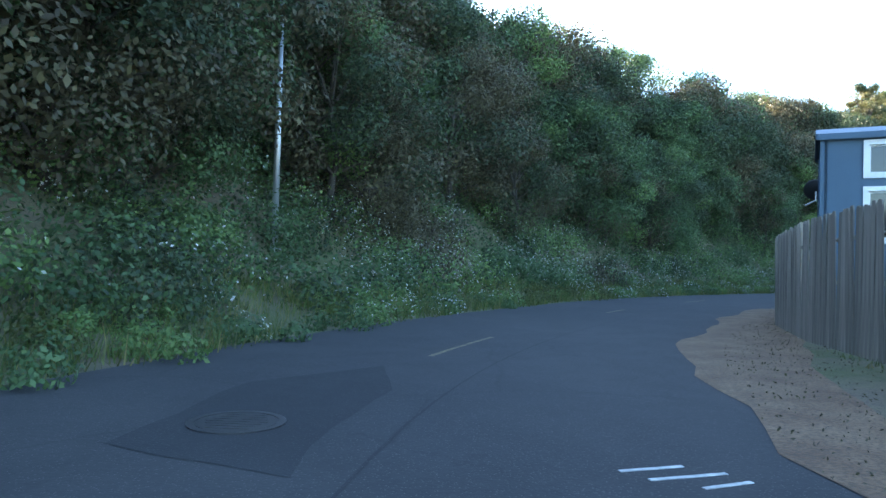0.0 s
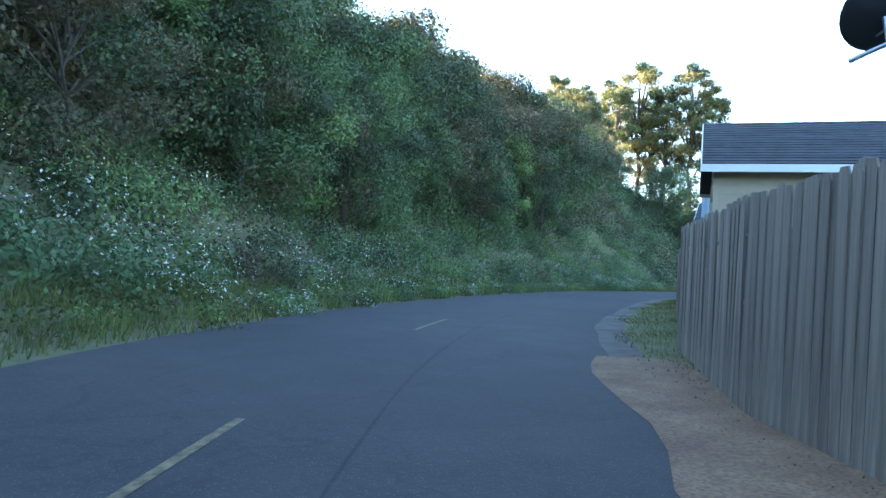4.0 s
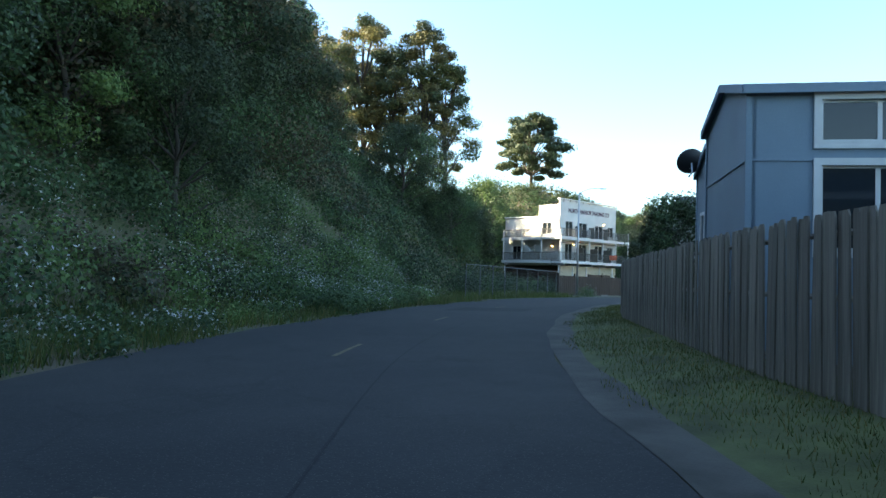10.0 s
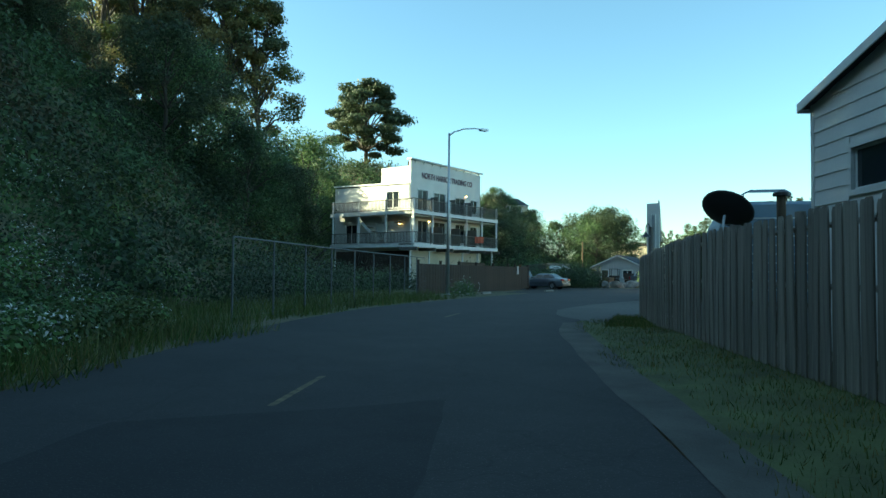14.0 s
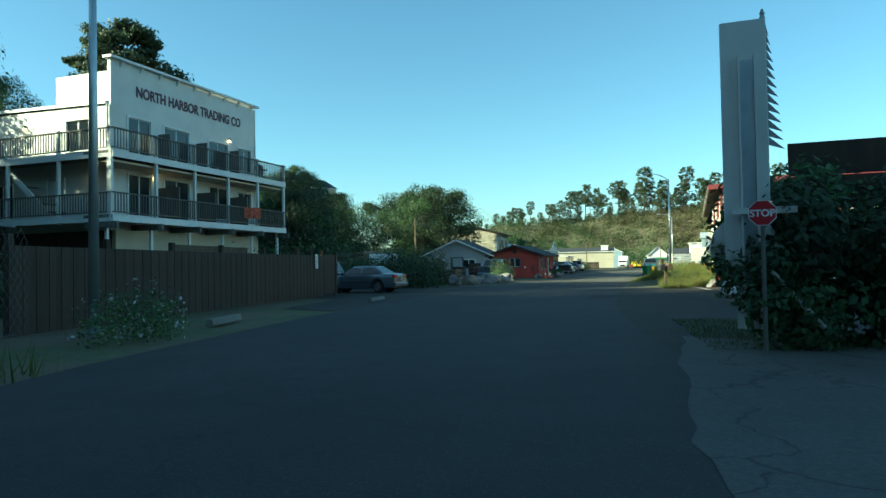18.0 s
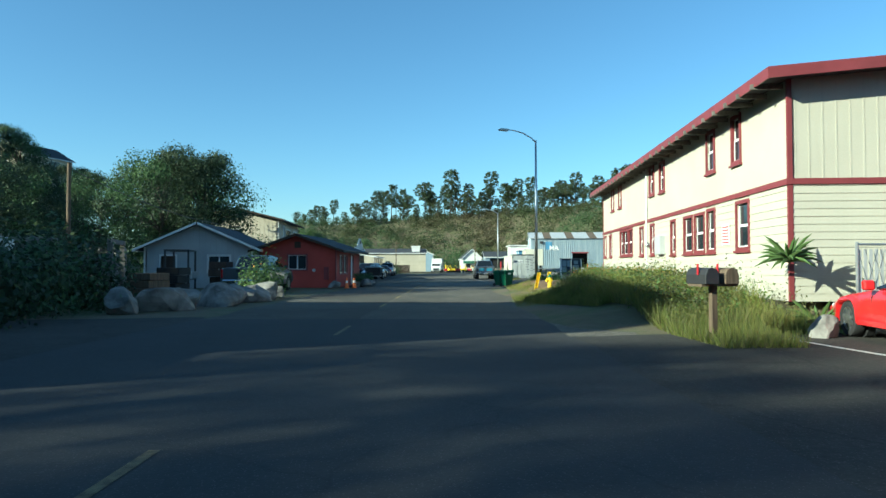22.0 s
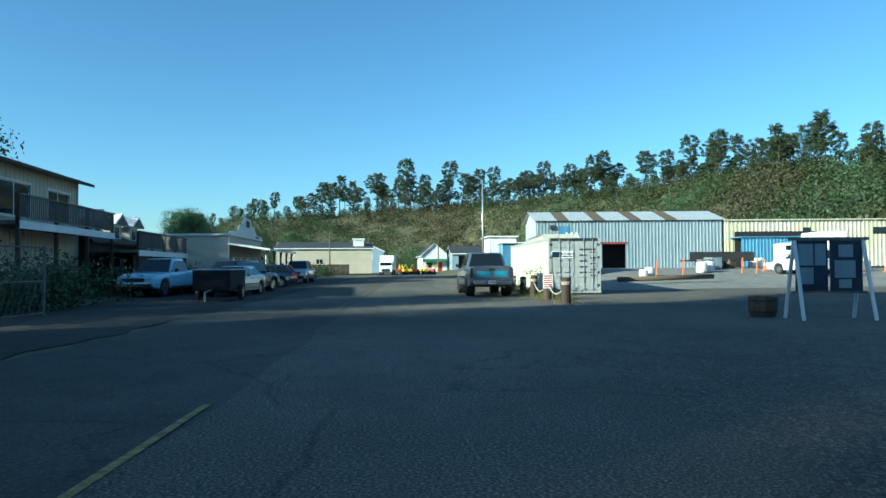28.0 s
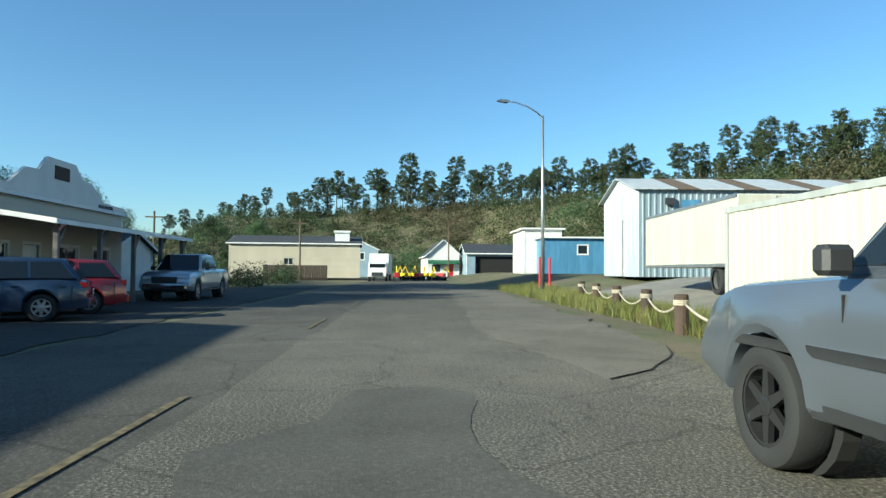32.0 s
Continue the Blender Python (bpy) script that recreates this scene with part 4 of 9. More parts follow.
plant(LONE, 178, 153, 1.25, 30, "lone broad cypress on the hilltop", "", "cypress")
for k, (x, y, s) in enumerate(((179, 99, 1.65), (185, 97, 1.85), (191, 99, 1.55), (172, 102, 1.4), (160, 106, 1.1), (200, 104, 1.2), (150, 108, 1.2), (140, 106, 1.0), (128, 106, 1.1))):
    plant((OAK, BAY)[k == 5], x, y, s, k * 63, "large leafy tree behind the houses", "trees behind the houses")

for k, (x, y, s) in enumerate(((116, 95, 1.0), (122, 93, 1.0), (129, 96, 1.1), (136, 97, 1.1), (119, 101, 1.35), (127, 103, 1.2), (144, 100, 1.2), (152, 101, 1.2), (113.5, 100, 1.0), (92, 102, 1.1), (87.5, 97, 1.0), (87, 104, 1.2), (117, 113, 0.9), (113, 116, 1.0), (131, 114, 1.0), (119, 120, 1.0), (83, 95, 1.0), (78, 91.5, 0.9), (74, 95, 1.1), (125, 94.5, 1.2), (79, 99, 1.2), (160, 118, 1.2), (168, 116, 1.1), (176, 120, 1.2), (188, 118, 1.2), (196, 124, 1.2), (204, 122, 1.1), (222, 128, 1.2), (230, 132, 1.1), (208, 132, 1.0))):
    plant(OAK, x, y, s, k * 83, "dense dark evergreen tree behind the parked cars", "trees behind the houses")
# the last two are added to close a sunlit gap in the hill's shade
for k, (x, y, s) in enumerate(((-11, 8, 1.25), (-9.5, 14, 1.15), (-13, 24, 1.5), (-14, 30, 1.5), (-10, 26, 1.3), (-11.5, 19, 1.35), (-12, 2, 1.2), (-12.5, 27.5, 1.4), (-16, 34, 1.6))):
    plant(BROWN, x, y, s, k * 71, "dull brownish-green tree on the hillside", "trees on the hillside")

# pines along the skyline of the far ridge
ridge_rng = random.Random(3)
k = 0
for deg in np.r_[np.arange(-62, -14, 0.34), np.arange(-14, 4, 0.40), np.arange(4, 15, 0.5)]:
    far, top = np.interp(deg, RIDGE[:, 0], RIDGE[:, 1]), np.interp(deg, RIDGE[:, 0], RIDGE[:, 2])
    r = far + ridge_rng.uniform(-30, 14)
    a = radians(deg + ridge_rng.uniform(-0.4, 0.4))
    x, y = 140 + r * math.cos(a), 64 + r * math.sin(a)
    small = 0.56 if deg > 3 else 0.92 if deg > -12 else 0.72
    plant((FAR_A, FAR_B, FAR_C)[k % 3], x, y, ridge_rng.choice((0.5, 0.65, 0.8, 0.9, 1.0, 1.15)) * small * (0.8 + r / 1200), ridge_rng.uniform(0, 360), "tall dark pine on the skyline ridge", "pines on the ridge", "pine")
    k += 1
plant(FAR_B, 140 + 385 * math.cos(radians(-4.0)), 64 + 385 * math.sin(radians(-4.0)), 1.35, 10, "lone tall pine on the skyline ridge", "pines on the ridge", "pine")

n = 4600
ang = np.radians(RNG.uniform(-66, 24, n))
far = np.interp(np.degrees(ang), RIDGE[:, 0], RIDGE[:, 1])
back = RNG.uniform(-118, 4, n)
rr = far + back
wx, wy = 140 + rr * np.cos(ang), 64 + rr * np.sin(ang)
wr = RNG.uniform(2.2, 6.0, n) * np.where(back > -22, 0.5, 1.0)
wc = np.c_[wx, wy, land(wx, wy) + wr * RNG.uniform(0.3, 0.95, n)]
grove = np.array([noise.noise((a * 0.028, b * 0.028, 2.0)) for a, b in zip(wx, wy)]) + RNG.normal(0, 0.13, n) + np.where(back < -85, 0.12, 0.0)
kind = np.searchsorted([-0.36, -0.12, 0.16, 0.34], grove)
v, f, ix = joined([(*leaves(wc[kind == q], wr[kind == q], 84, 0.36, 0.95, 0.6), q) for q in range(5) if (kind == q).any()])
tagged(new("woodland", raw_mesh("woodland", v, f, ["leaf_brown", "ridge_olive", "ridge_green", "leaf_pine", "leaf_mid"], ix)), "mixed green woodland covering the far ridge", "woodland", kind="stuff")


def grass_band(name, i0, i1, near, far, n, height, width, mats, weights, label):
    i = RNG.integers(i0, i1, n)
    off = near + (far - near) * RNG.random(n) ** 0.8
    off += 0.25 * np.sin(i * 0.9)
    xy = WAY[i] + NORMAL[i] * off[:, None] + TANGENT[i] * RNG.uniform(-0.5, 0.5, n)[:, None]
    patchy = np.sin(xy[:, 0] * 1.1) * np.cos(xy[:, 1] * 0.9) + RNG.normal(0, 0.6, n)
    xy = xy[patchy > -0.7]
    kind = RNG.choice(len(mats), len(xy), p=weights)
    z = land(xy[:, 0], xy[:, 1]) - 0.03
    v, f, ix = joined([(*blades(xy[kind == k], z[kind == k], height, width), k) for k in range(len(mats)) if (kind == k).any()])
    return tagged(new(name, raw_mesh(name, v, f, mats, ix)), label, "grass", kind="stuff")


vi = np.arange(s18 - 2, station(64, 65))
vo_ = np.linspace(-2.2, -5.7, 9)
vx = WAY[vi][:, None, :] + NORMAL[vi][:, None, :] * vo_[None, :, None]
vk = np.arange(vx.shape[0] * 9).reshape(-1, 9)
verge_ob = new("verge", raw_mesh("verge", np.c_[vx.reshape(-1, 2), land(vx[..., 0].ravel(), vx[..., 1].ravel()) + 0.004], np.stack([vk[:-1, :-1], vk[:-1, 1:], vk[1:, 1:], vk[1:, :-1]], -1).reshape(-1, 4)[:, ::-1], ["turf"], smooth=True))
tagged(verge_ob, "mown turf verge between road and fence", "ground", kind="structure")
s0, s60, s66 = station(-2, -20), station(58, 64), station(64.5, 66)
grass_band("grass", s0, s60, 5.0, 8.4, 60000, 0.36, 0.011, ["grass", "seed_grass", "dry_grass"], [0.6, 0.28, 0.12], "tall wild grass along the foot of the slope")
grass_band("grass", s18 - 2, s66, -2.2, -5.3, 80000, 0.085, 0.008, ["grass", "dry_grass"], [0.62, 0.38], "patchy mown grass verge below the fence")
grass_band("grass", station(50, 62), station(78, 68.4), 6.1, 11.5, 16000, 0.42, 0.013, ["grass", "seed_grass"], [0.7, 0.3], "tall grass in front of the wire fence")

# ---- buildings ----
BOARDS = {}


def shared(key, make, mat):
    if key not in BOARDS:
        BOARDS[key] = make().mesh("board", mat)
    return BOARDS[key]


def spans(x0, x1, cuts):
    """What is left of x0..x1 after taking the cuts away."""
    out = [(x0, x1)]
    for a, b in cuts:
        out = [q for p in out for q in ((p[0], min(p[1], a)), (max(p[0], b), p[1])) if q[1] - q[0] > 0.03]
    return out


def top_at(top, x):
    return float(np.interp(x, [p[0] for p in top], [p[1] for p in top]))


def window(par, m, x0, x1, z0, z1, trim, style="slider", tw=0.09, blind=False, sill=False):
    """A window set into a wall: frame, sashes and panes, a little behind the face."""
    w = new("window")
    w.parent, w.matrix_local = par, m
    fr = Mesh()
    for a, b, c, d in ((x0 - tw, x1 + tw, z1, z1 + tw), (x0 - tw, x1 + tw, z0 - tw, z0), (x0 - tw, x0, z0, z1), (x1, x1 + tw, z0, z1)):
        fr.box(a, b, -0.045, 0.05, c, d)
    part("frame", fr, trim, w)
    cells = {"slider": [(x0, (x0 + x1) / 2, z0, z1), ((x0 + x1) / 2, x1, z0, z1)], "hung": [(x0, x1, z0, (z0 + z1) / 2), (x0, x1, (z0 + z1) / 2, z1)], "fixed": [(x0, x1, z0, z1)]}[style]
    for n, (a, b, c, d) in enumerate(cells):
        s = Mesh()
        y = 0.03 + 0.015 * n
        for e in ((a, b, d - 0.04, d), (a, b, c, c + 0.04), (a, a + 0.04, c + 0.04, d - 0.04), (b - 0.04, b, c + 0.04, d - 0.04)):
            s.box(e[0], e[1], y, y + 0.03, e[2], e[3])
        part("sash", s, "white_trim", w)
        part("pane", Mesh().box(a + 0.035, b - 0.035, y + 0.012, y + 0.018, c + 0.035, d - 0.035), "glass", w)
    if blind:
        bl, k = Mesh(), z0 + 0.05
        while k < z1 - 0.05:
            bl.box(x0 + 0.03, x1 - 0.03, 0.085, 0.09, k, k + 0.045)
            k += 0.055
        part("blind", bl, "blind", w)
    if sill:
        part("sill", Mesh().box(x0 - tw - 0.04, x1 + tw + 0.04, -0.09, 0.05, z0 - tw - 0.06, z0 - tw), trim, w)
    return w


def wall(par, m, length, top, ops, mat, lap=0.0, trim="white_trim", battens=0.0, thick=0.14, base=0.0, style="slider", band=None, tw=0.09, sill=False, corner=True, pane_trim=None):
    """A wall with real openings: a core, lap boards or battens on it, and its windows. top: (x, height) along the wall."""
    w = Mesh()
    low = min(h for _, h in top)
    xs = sorted({0.0, length, *[v for o in ops for v in o[:2]]})
    zs = sorted({base, low, *[v for o in ops for v in o[2:4] if v < low]})
    for a, b in zip(xs, xs[1:]):
        for c, d in zip(zs, zs[1:]):
            if not any(o[0] <= a and b <= o[1] and o[2] <= c and d <= o[3] for o in ops):
                w.box(a, b, 0, thick, c, d)
    if len(top) > 2 or top[0][1] != top[-1][1]:
        pts = [(0.0, low)] + [(x, h) for x, h in top if h > low + 1e-6 or 0 < x < length] + [(length, low)]
        seen = []
        for p in pts:
            if not seen or math.dist(p, seen[-1]) > 1e-4:
                seen.append(p)
        w.prism(seen, 0, thick, "y")
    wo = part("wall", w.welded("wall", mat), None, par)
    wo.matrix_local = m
    # near-black sheet inside the wall stands for the unlit rooms
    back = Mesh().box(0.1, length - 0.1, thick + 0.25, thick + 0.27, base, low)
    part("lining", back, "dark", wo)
    if lap:
        z, peak = base, max(h for _, h in top)
        while z < peak - 0.05:
            zz = min(z + lap, peak)
            inside = [x for x in np.linspace(0, length, 161) if top_at(top, x) >= zz - 0.5 * lap]
            if not inside:
                break
            for a, b in spans(inside[0], inside[-1], [(o[0] - tw, o[1] + tw) for o in ops if o[2] - tw < zz - 0.01 and o[3] + tw > z + 0.01]):
                ln, hh = round(b - a, 2), round(zz - z, 3)
                me = shared(("lap", ln, hh, mat), lambda: Mesh().prism([(-0.026, 0), (-0.001, 0), (-0.001, hh), (-0.008, hh)], 0, ln, "x"), mat)
                bo = part("siding_board", me, None, wo)
                bo.location = (a, 0, z)
            z = zz
    if battens:
        x = battens / 2
        while x < length:
            for a, b in spans(base, top_at(top, x), [(o[2] - tw, o[3] + tw) for o in ops if o[0] - tw < x < o[1] + tw]):
                hh = round(b - a, 2)
                me = shared(("bat", hh, mat), lambda: Mesh().box(-0.018, 0.018, -0.006 if mat == "cream_siding" else -0.018, -0.001, 0, hh), mat)
                bo = part("batten", me, None, wo)
                bo.location = (x, 0, a)
            x += battens
    if corner:
        for x in (0.0, length):
            part("corner_board", Mesh().box(x - 0.05 if x else -0.03, x + 0.03 if x else 0.07, -0.032, -0.001, base, top_at(top, x)), trim, wo)
    if band:
        part("band", Mesh().box(0, length, -0.022, -0.002, band - 0.025, band + 0.025), trim, wo)
    for o in ops:
        kind = o[4] if len(o) > 4 else style
        if kind == "door":
            d = new("door")
            d.parent, d.matrix_local = par, m
            part("door_leaf", Mesh().box(o[0] + 0.02, o[1] - 0.02, 0.05, 0.09, o[2], o[3] - 0.02), o[5] if len(o) > 5 else "white_trim", d)
            f = Mesh()
            f.box(o[0] - tw, o[0], -0.04, 0.06, o[2], o[3] + tw)
            f.box(o[1], o[1] + tw, -0.04, 0.06, o[2], o[3] + tw)
            f.box(o[0], o[1], -0.04, 0.06, o[3], o[3] + tw)
            part("door_frame", f, trim, d)
            part("door_handle", Mesh().box(o[1] - 0.16, o[1] - 0.10, 0.0, 0.05, o[2] + 0.95, o[2] + 1.07), "steel", d)
        elif kind != "open":
            window(par, m, *o[:4], pane_trim or trim, kind.replace("_blind", ""), tw, kind.endswith("_blind"), sill)
    return wo


def roof_slab(par, a, b, c, d, mat, fascia, thick=0.10, name="roof", courses=0.0):
    """A sloping roof plane: eave from a to b, upper edge from d to c, with fascia and shingle courses."""
    a, b, c, d = (Vector(p) for p in (a, b, c, d))
    n = (b - a).cross(d - a).normalized()
    if n.z < 0:
        n = -n
    up = n * thick
    ro = part(name, Mesh().add([a, b, c, d, a + up, b + up, c + up, d + up], [(0, 1, 2, 3), (4, 7, 6, 5), (0, 4, 5, 1), (1, 5, 6, 2), (2, 6, 7, 3), (3, 7, 4, 0)]), mat, par)
    for p, q in ((a, b), (d, a), (b, c)):
        if fascia:
            e = (q - p).normalized()
            out = e.cross(n).normalized() * 0.025
            if out.dot((p + q) / 2 - (a + b + c + d) / 4) < 0:
                out = -out
            h = Vector((0, 0, -0.15))
            t = up * 0.95
            part("fascia", Mesh().add([p + t + h, q + t + h, q + t, p + t, p + t + h + out, q + t + h + out, q + t + out, p + t + out], [(0, 1, 2, 3), (4, 7, 6, 5), (0, 4, 5, 1), (2, 6, 7, 3), (0, 3, 7, 4), (1, 5, 6, 2)]), fascia, ro)
    if courses:
        ln = (d - a).length
        k = max(1, int(ln / courses))
        for i in range(k):
            p0, p1 = a.lerp(d, i / k) + up, b.lerp(c, i / k) + up
            q0, q1 = a.lerp(d, (i + 1.04) / k) + up, b.lerp(c, (i + 1.04) / k) + up
            m = Mesh().add([p0 + n * 0.022, p1 + n * 0.022, q1 + n * 0.002, q0 + n * 0.002, p0, p1], [(0, 1, 2, 3), (0, 4, 5, 1)])
            part("shingle_course", m, mat, ro)
    return ro


def house(name, ox, oy, ang, W, D, H, label, mat, roof="gable_x", rise=1.0, ops=(), over=0.35, lap=0.0, battens=0.0, trim="white_trim", fascia="white_trim", roof_mat="shingle", courses=0.0, base=0.0, bands=(None,) * 4, style="slider", tw=0.09, sill=False, category="house", only=(0, 1, 2, 3), group="", pane_trim=None):
    """A house on a rectangle: front along x, then right, back and left walls; origin at the front's start."""
    th = thing(name, pose(ox, oy, base, 0, 0, ang), label, category, group)
    ops = dict(ops)
    hi = H + rise
    tops = {"gable_x": ([(0, H), (W, H)], [(0, H), (D / 2, hi), (D, H)]), "gable_y": ([(0, H), (W / 2, hi), (W, H)], [(0, H), (D, H)]), "flat": ([(0, H), (W, H)], [(0, H), (D, H)]), "mono": None}[roof]
    if roof == "mono":
        tl = [[(0, hi), (W, hi)], [(0, hi), (D, H)], [(0, H), (W, H)], [(0, H), (D, hi)]]
    else:
        tl = [tops[0], tops[1], tops[0], tops[1]]
    places = [pose(0, 0, 0), pose(W, 0, 0, 0, 0, 90), pose(W, D, 0, 0, 0, 180), pose(0, D, 0, 0, 0, 270)]
    for i in only:
        wall(th, places[i], (W, D, W, D)[i], tl[i], ops.get(i, []), mat, lap if i in (0, 3) else 0.0, trim, battens if i in (0, 3) else 0.0, style=style, band=bands[i], tw=tw, sill=sill, pane_trim=pane_trim)
    o = over
    if roof == "gable_x":
        k = rise / (D / 2) * o
        roof_slab(th, (-o, -o, H - k), (W + o, -o, H - k), (W + o, D / 2, hi), (-o, D / 2, hi), roof_mat, fascia, courses=courses)
        roof_slab(th, (W + o, D + o, H - k), (-o, D + o, H - k), (-o, D / 2, hi), (W + o, D / 2, hi), roof_mat, fascia, courses=courses)
    elif roof == "gable_y":
        k = rise / (W / 2) * o
        roof_slab(th, (-o, D + o, H - k), (-o, -o, H - k), (W / 2, -o, hi), (W / 2, D + o, hi), roof_mat, fascia, courses=courses)
        roof_slab(th, (W + o, -o, H - k), (W + o, D + o, H - k), (W / 2, D + o, hi), (W / 2, -o, hi), roof_mat, fascia, courses=courses)
    elif roof == "mono":
        k = rise / D * o
        roof_slab(th, (W + o, D + o, H - k), (-o, D + o, H - k), (-o, -o, hi + k), (W + o, -o, hi + k), roof_mat, fascia)
        part("fascia", Mesh().box(-o, W + o, -o - 0.02, -o + 0.01, hi - 0.1, hi + k + 0.12), fascia, th)
    else:
        roof_slab(th, (-o, -o, H), (W + o, -o, H), (W + o, D + o, H), (-o, D + o, H), roof_mat, fascia, 0.15)
    return th


def bearing_deg(fx, fy):
    """The turn of a front wall that faces against the road's run (fx, fy)."""
    return math.degrees(math.atan2(-fx, fy))


def dish(x, y, z, ang, label, arm=(0, 0, 0), tilt=60, r=0.45):
    d = thing("satellite_dish", pose(x, y, z, 0, 0, ang), label, "satellite dish")
    prof = [(r * t, 0.16 * r * 2 * t * t) for t in (0.02, 0.25, 0.5, 0.75, 0.9, 1.0)]
    bowl = Mesh().lathe(prof + [(r * 0.98, 0.34 * r)] + [(r * 0.5, 0.10 * r)], 24, pose(0, 0, 0, tilt))
    part("bowl", bowl, "black_steel", d, smooth=True)
    part("bracket", Mesh().tube([(0, 0.02, -0.02), (0, 0.1, -0.3), (arm[0], arm[1], arm[2] - 0.75)], 0.025), "steel", d)
    part("feed_arm", Mesh().tube([(0, 0.0, -0.4 * r), (0, -0.5, -0.15)], 0.012), "steel", d)
    return d


# the little houses behind the fence
DB = "blue_siding"
house("blue_house", 8.25, 15.28, -26.1, 9, 3.67, 4.93, "dark blue two-storey house with white windows behind the fence", DB, "gable_x", 0.45, {0: [(1.05, 2.7, 3.95, 4.68), (1.05, 2.7, 2.3, 3.5, "slider_blind"), (5, 6.6, 3.95, 4.68)]}, over=0.10, trim=DB, fascia=DB, roof_mat="blue_roof", bands=(None, None, None, 3.52), pane_trim="white_trim", tw=0.12, group="houses behind the fence")
house("beige_house", 14.65, 25.75, -44.0, 9, 4.15, 3.86, "beige clapboard house with a dark gable roof behind the fence", "beige_siding", "gable_x", 1.2, {3: [(1.6, 2.4, 2.2, 3.1, "fixed")], 0: [(3, 4.2, 2.2, 3.2)]}, lap=0.2, trim="beige_siding", courses=0.16, over=0.28, pane_trim="white_trim", group="houses behind the fence")
house("blue_house", 22.65, 34.26, -47.4, 9, 3.85, 4.75, "blue-grey two-storey house with white sliding windows", "paleblue_siding", "gable_x", 0.46, {0: [(1.3, 3.3, 3.7, 4.42), (1.25, 2.9, 2.0, 3.35, "slider_blind"), (5.4, 7, 3.7, 4.6)]}, over=0.10, trim="paleblue_siding", fascia=DB, roof_mat="blue_roof", bands=(3.5, None, None, 3.5), pane_trim="white_trim", tw=0.12, group="houses behind the fence")
house("beige_house", 26.78, 38.53, -50.0, 9, 3.49, 4.04, "beige clapboard house with a dark shingle gable roof and white fascia", "beige_siding", "gable_x", 0.9, {3: [(1.0, 1.9, 2.05, 3.05, "fixed")], 0: [(0.75, 1.0, 2.3, 3.3, "fixed"), (4, 5.4, 2.2, 3.2)]}, lap=0.2, trim="beige_siding", courses=0.16, over=0.29, pane_trim="white_trim", group="houses behind the fence")
house("garden_shed", 33.4, 41.6, bearing_deg(0.80, 0.60), 3.2, 3.0, 2.2, "small dark garden shed with a shingle roof", "brown_wood", "gable_y", 0.85, trim="brown_wood", fascia="brown_wood", over=0.2, category="shed")
house("blue_house", 35.87, 46.26, -57.8, 9, 3.48, 4.69, "pale blue two-storey house with white sliding windows", "paleblue_siding", "gable_x", 0.49, {0: [(1.15, 2.95, 3.8, 4.5), (1.15, 2.9, 2.0, 3.4, "slider_blind"), (5, 6.5, 3.8, 4.6)]}, over=0.10, trim="paleblue_siding", fascia="paleblue_siding", roof_mat="blue_roof", bands=(3.5, None, None, 3.5), pane_trim="white_trim", tw=0.12, group="houses behind the fence")
house("pale_house", 40.89, 48.59, -57.8, 7, 3.21, 4.56, "pale blue narrow house with a small white window", "paleblue_siding", "gable_x", 0.55, {3: [(0.8, 1.3, 2.3, 3.3, "fixed")], 0: [(3, 4.5, 3.2, 4.0)]}, over=0.08, trim="paleblue_siding", fascia="paleblue_siding", roof_mat="blue_roof", pane_trim="white_trim", group="houses behind the fence")
house("white_house", 50.27, 53.63, -63.2, 7, 8.4, 4.42, "white lap-sided house with a low gable roof behind the fence", "white_siding", "gable_x", 0.89, {3: [(1.25, 3.6, 2.75, 3.42, "fixed")], 0: [(0.75, 2.3, 2.5, 3.25, "fixed"), (4.2, 5.6, 2.4, 3.4)]}, lap=0.26, trim="white_siding", over=0.17, group="houses behind the fence")
dish(10.05, 19.13, 4.0, 150, "grey satellite dish on the corner of the blue house", (0.3, 0.0, 0.3), 60, 0.36)
dish(42.9, 50.2, 4.85, 130, "grey satellite dish on the roof edge of the pale house", (0.05, -0.05, 0.35), 60, 0.38)
dish(56.6, 58.75, 2.42, 70, "dark satellite dish standing over the fence", (0, 0, -1.6), 42, 0.44)
trailer = thing("camper_trailer", pose(62.0, 53.9, 0.3, 0, 0, 105), "pale blue metal camper trailer behind the fence", "trailer")
part("body", Mesh().prism([(0, 0.5), (5.5, 0.5), (5.6, 2.2), (5.3, 2.75), (0.3, 2.75), (-0.1, 2.3)], -2.2, 0, "y"), "paleblue_siding", trailer, bevel=0.08)
for k in range(9):
    part("rib", Mesh().box(0.1, 5.4, -0.012, 0.012, 0.75 + 0.2 * k, 0.78 + 0.2 * k), "white_trim", trailer)
rail = Mesh()
for y in (-0.5, -0.8):
    rail.tube([(4.0, y, 2.75), (4.0, y, 2.98), (4.12, y, 3.05), (4.85, y, 3.05), (5.0, y, 2.98), (5.0, y, 2.75)], 0.02)
part("roof_rail", rail, "steel", trailer)
for k in (1.2, 4.2):
    part("wheel", Mesh().lathe([(0.33, -0.1), (0.33, 0.1)], 16, pose(k, -0.15, 0.03, 90)), "rubber", trailer)
vent = thing("roof_vent_pipe", pose(59.4, 58.0, 0), "rusty stove pipe with a cap behind the fence", "vent pipe")
part("pipe", Mesh().lathe([(0.09, 0), (0.09, 3.0)], 14), "log_wood", vent)
part("cap", Mesh().lathe([(0.16, 3.0), (0.16, 3.06), (0.05, 3.11)], 14), "black_steel", vent)

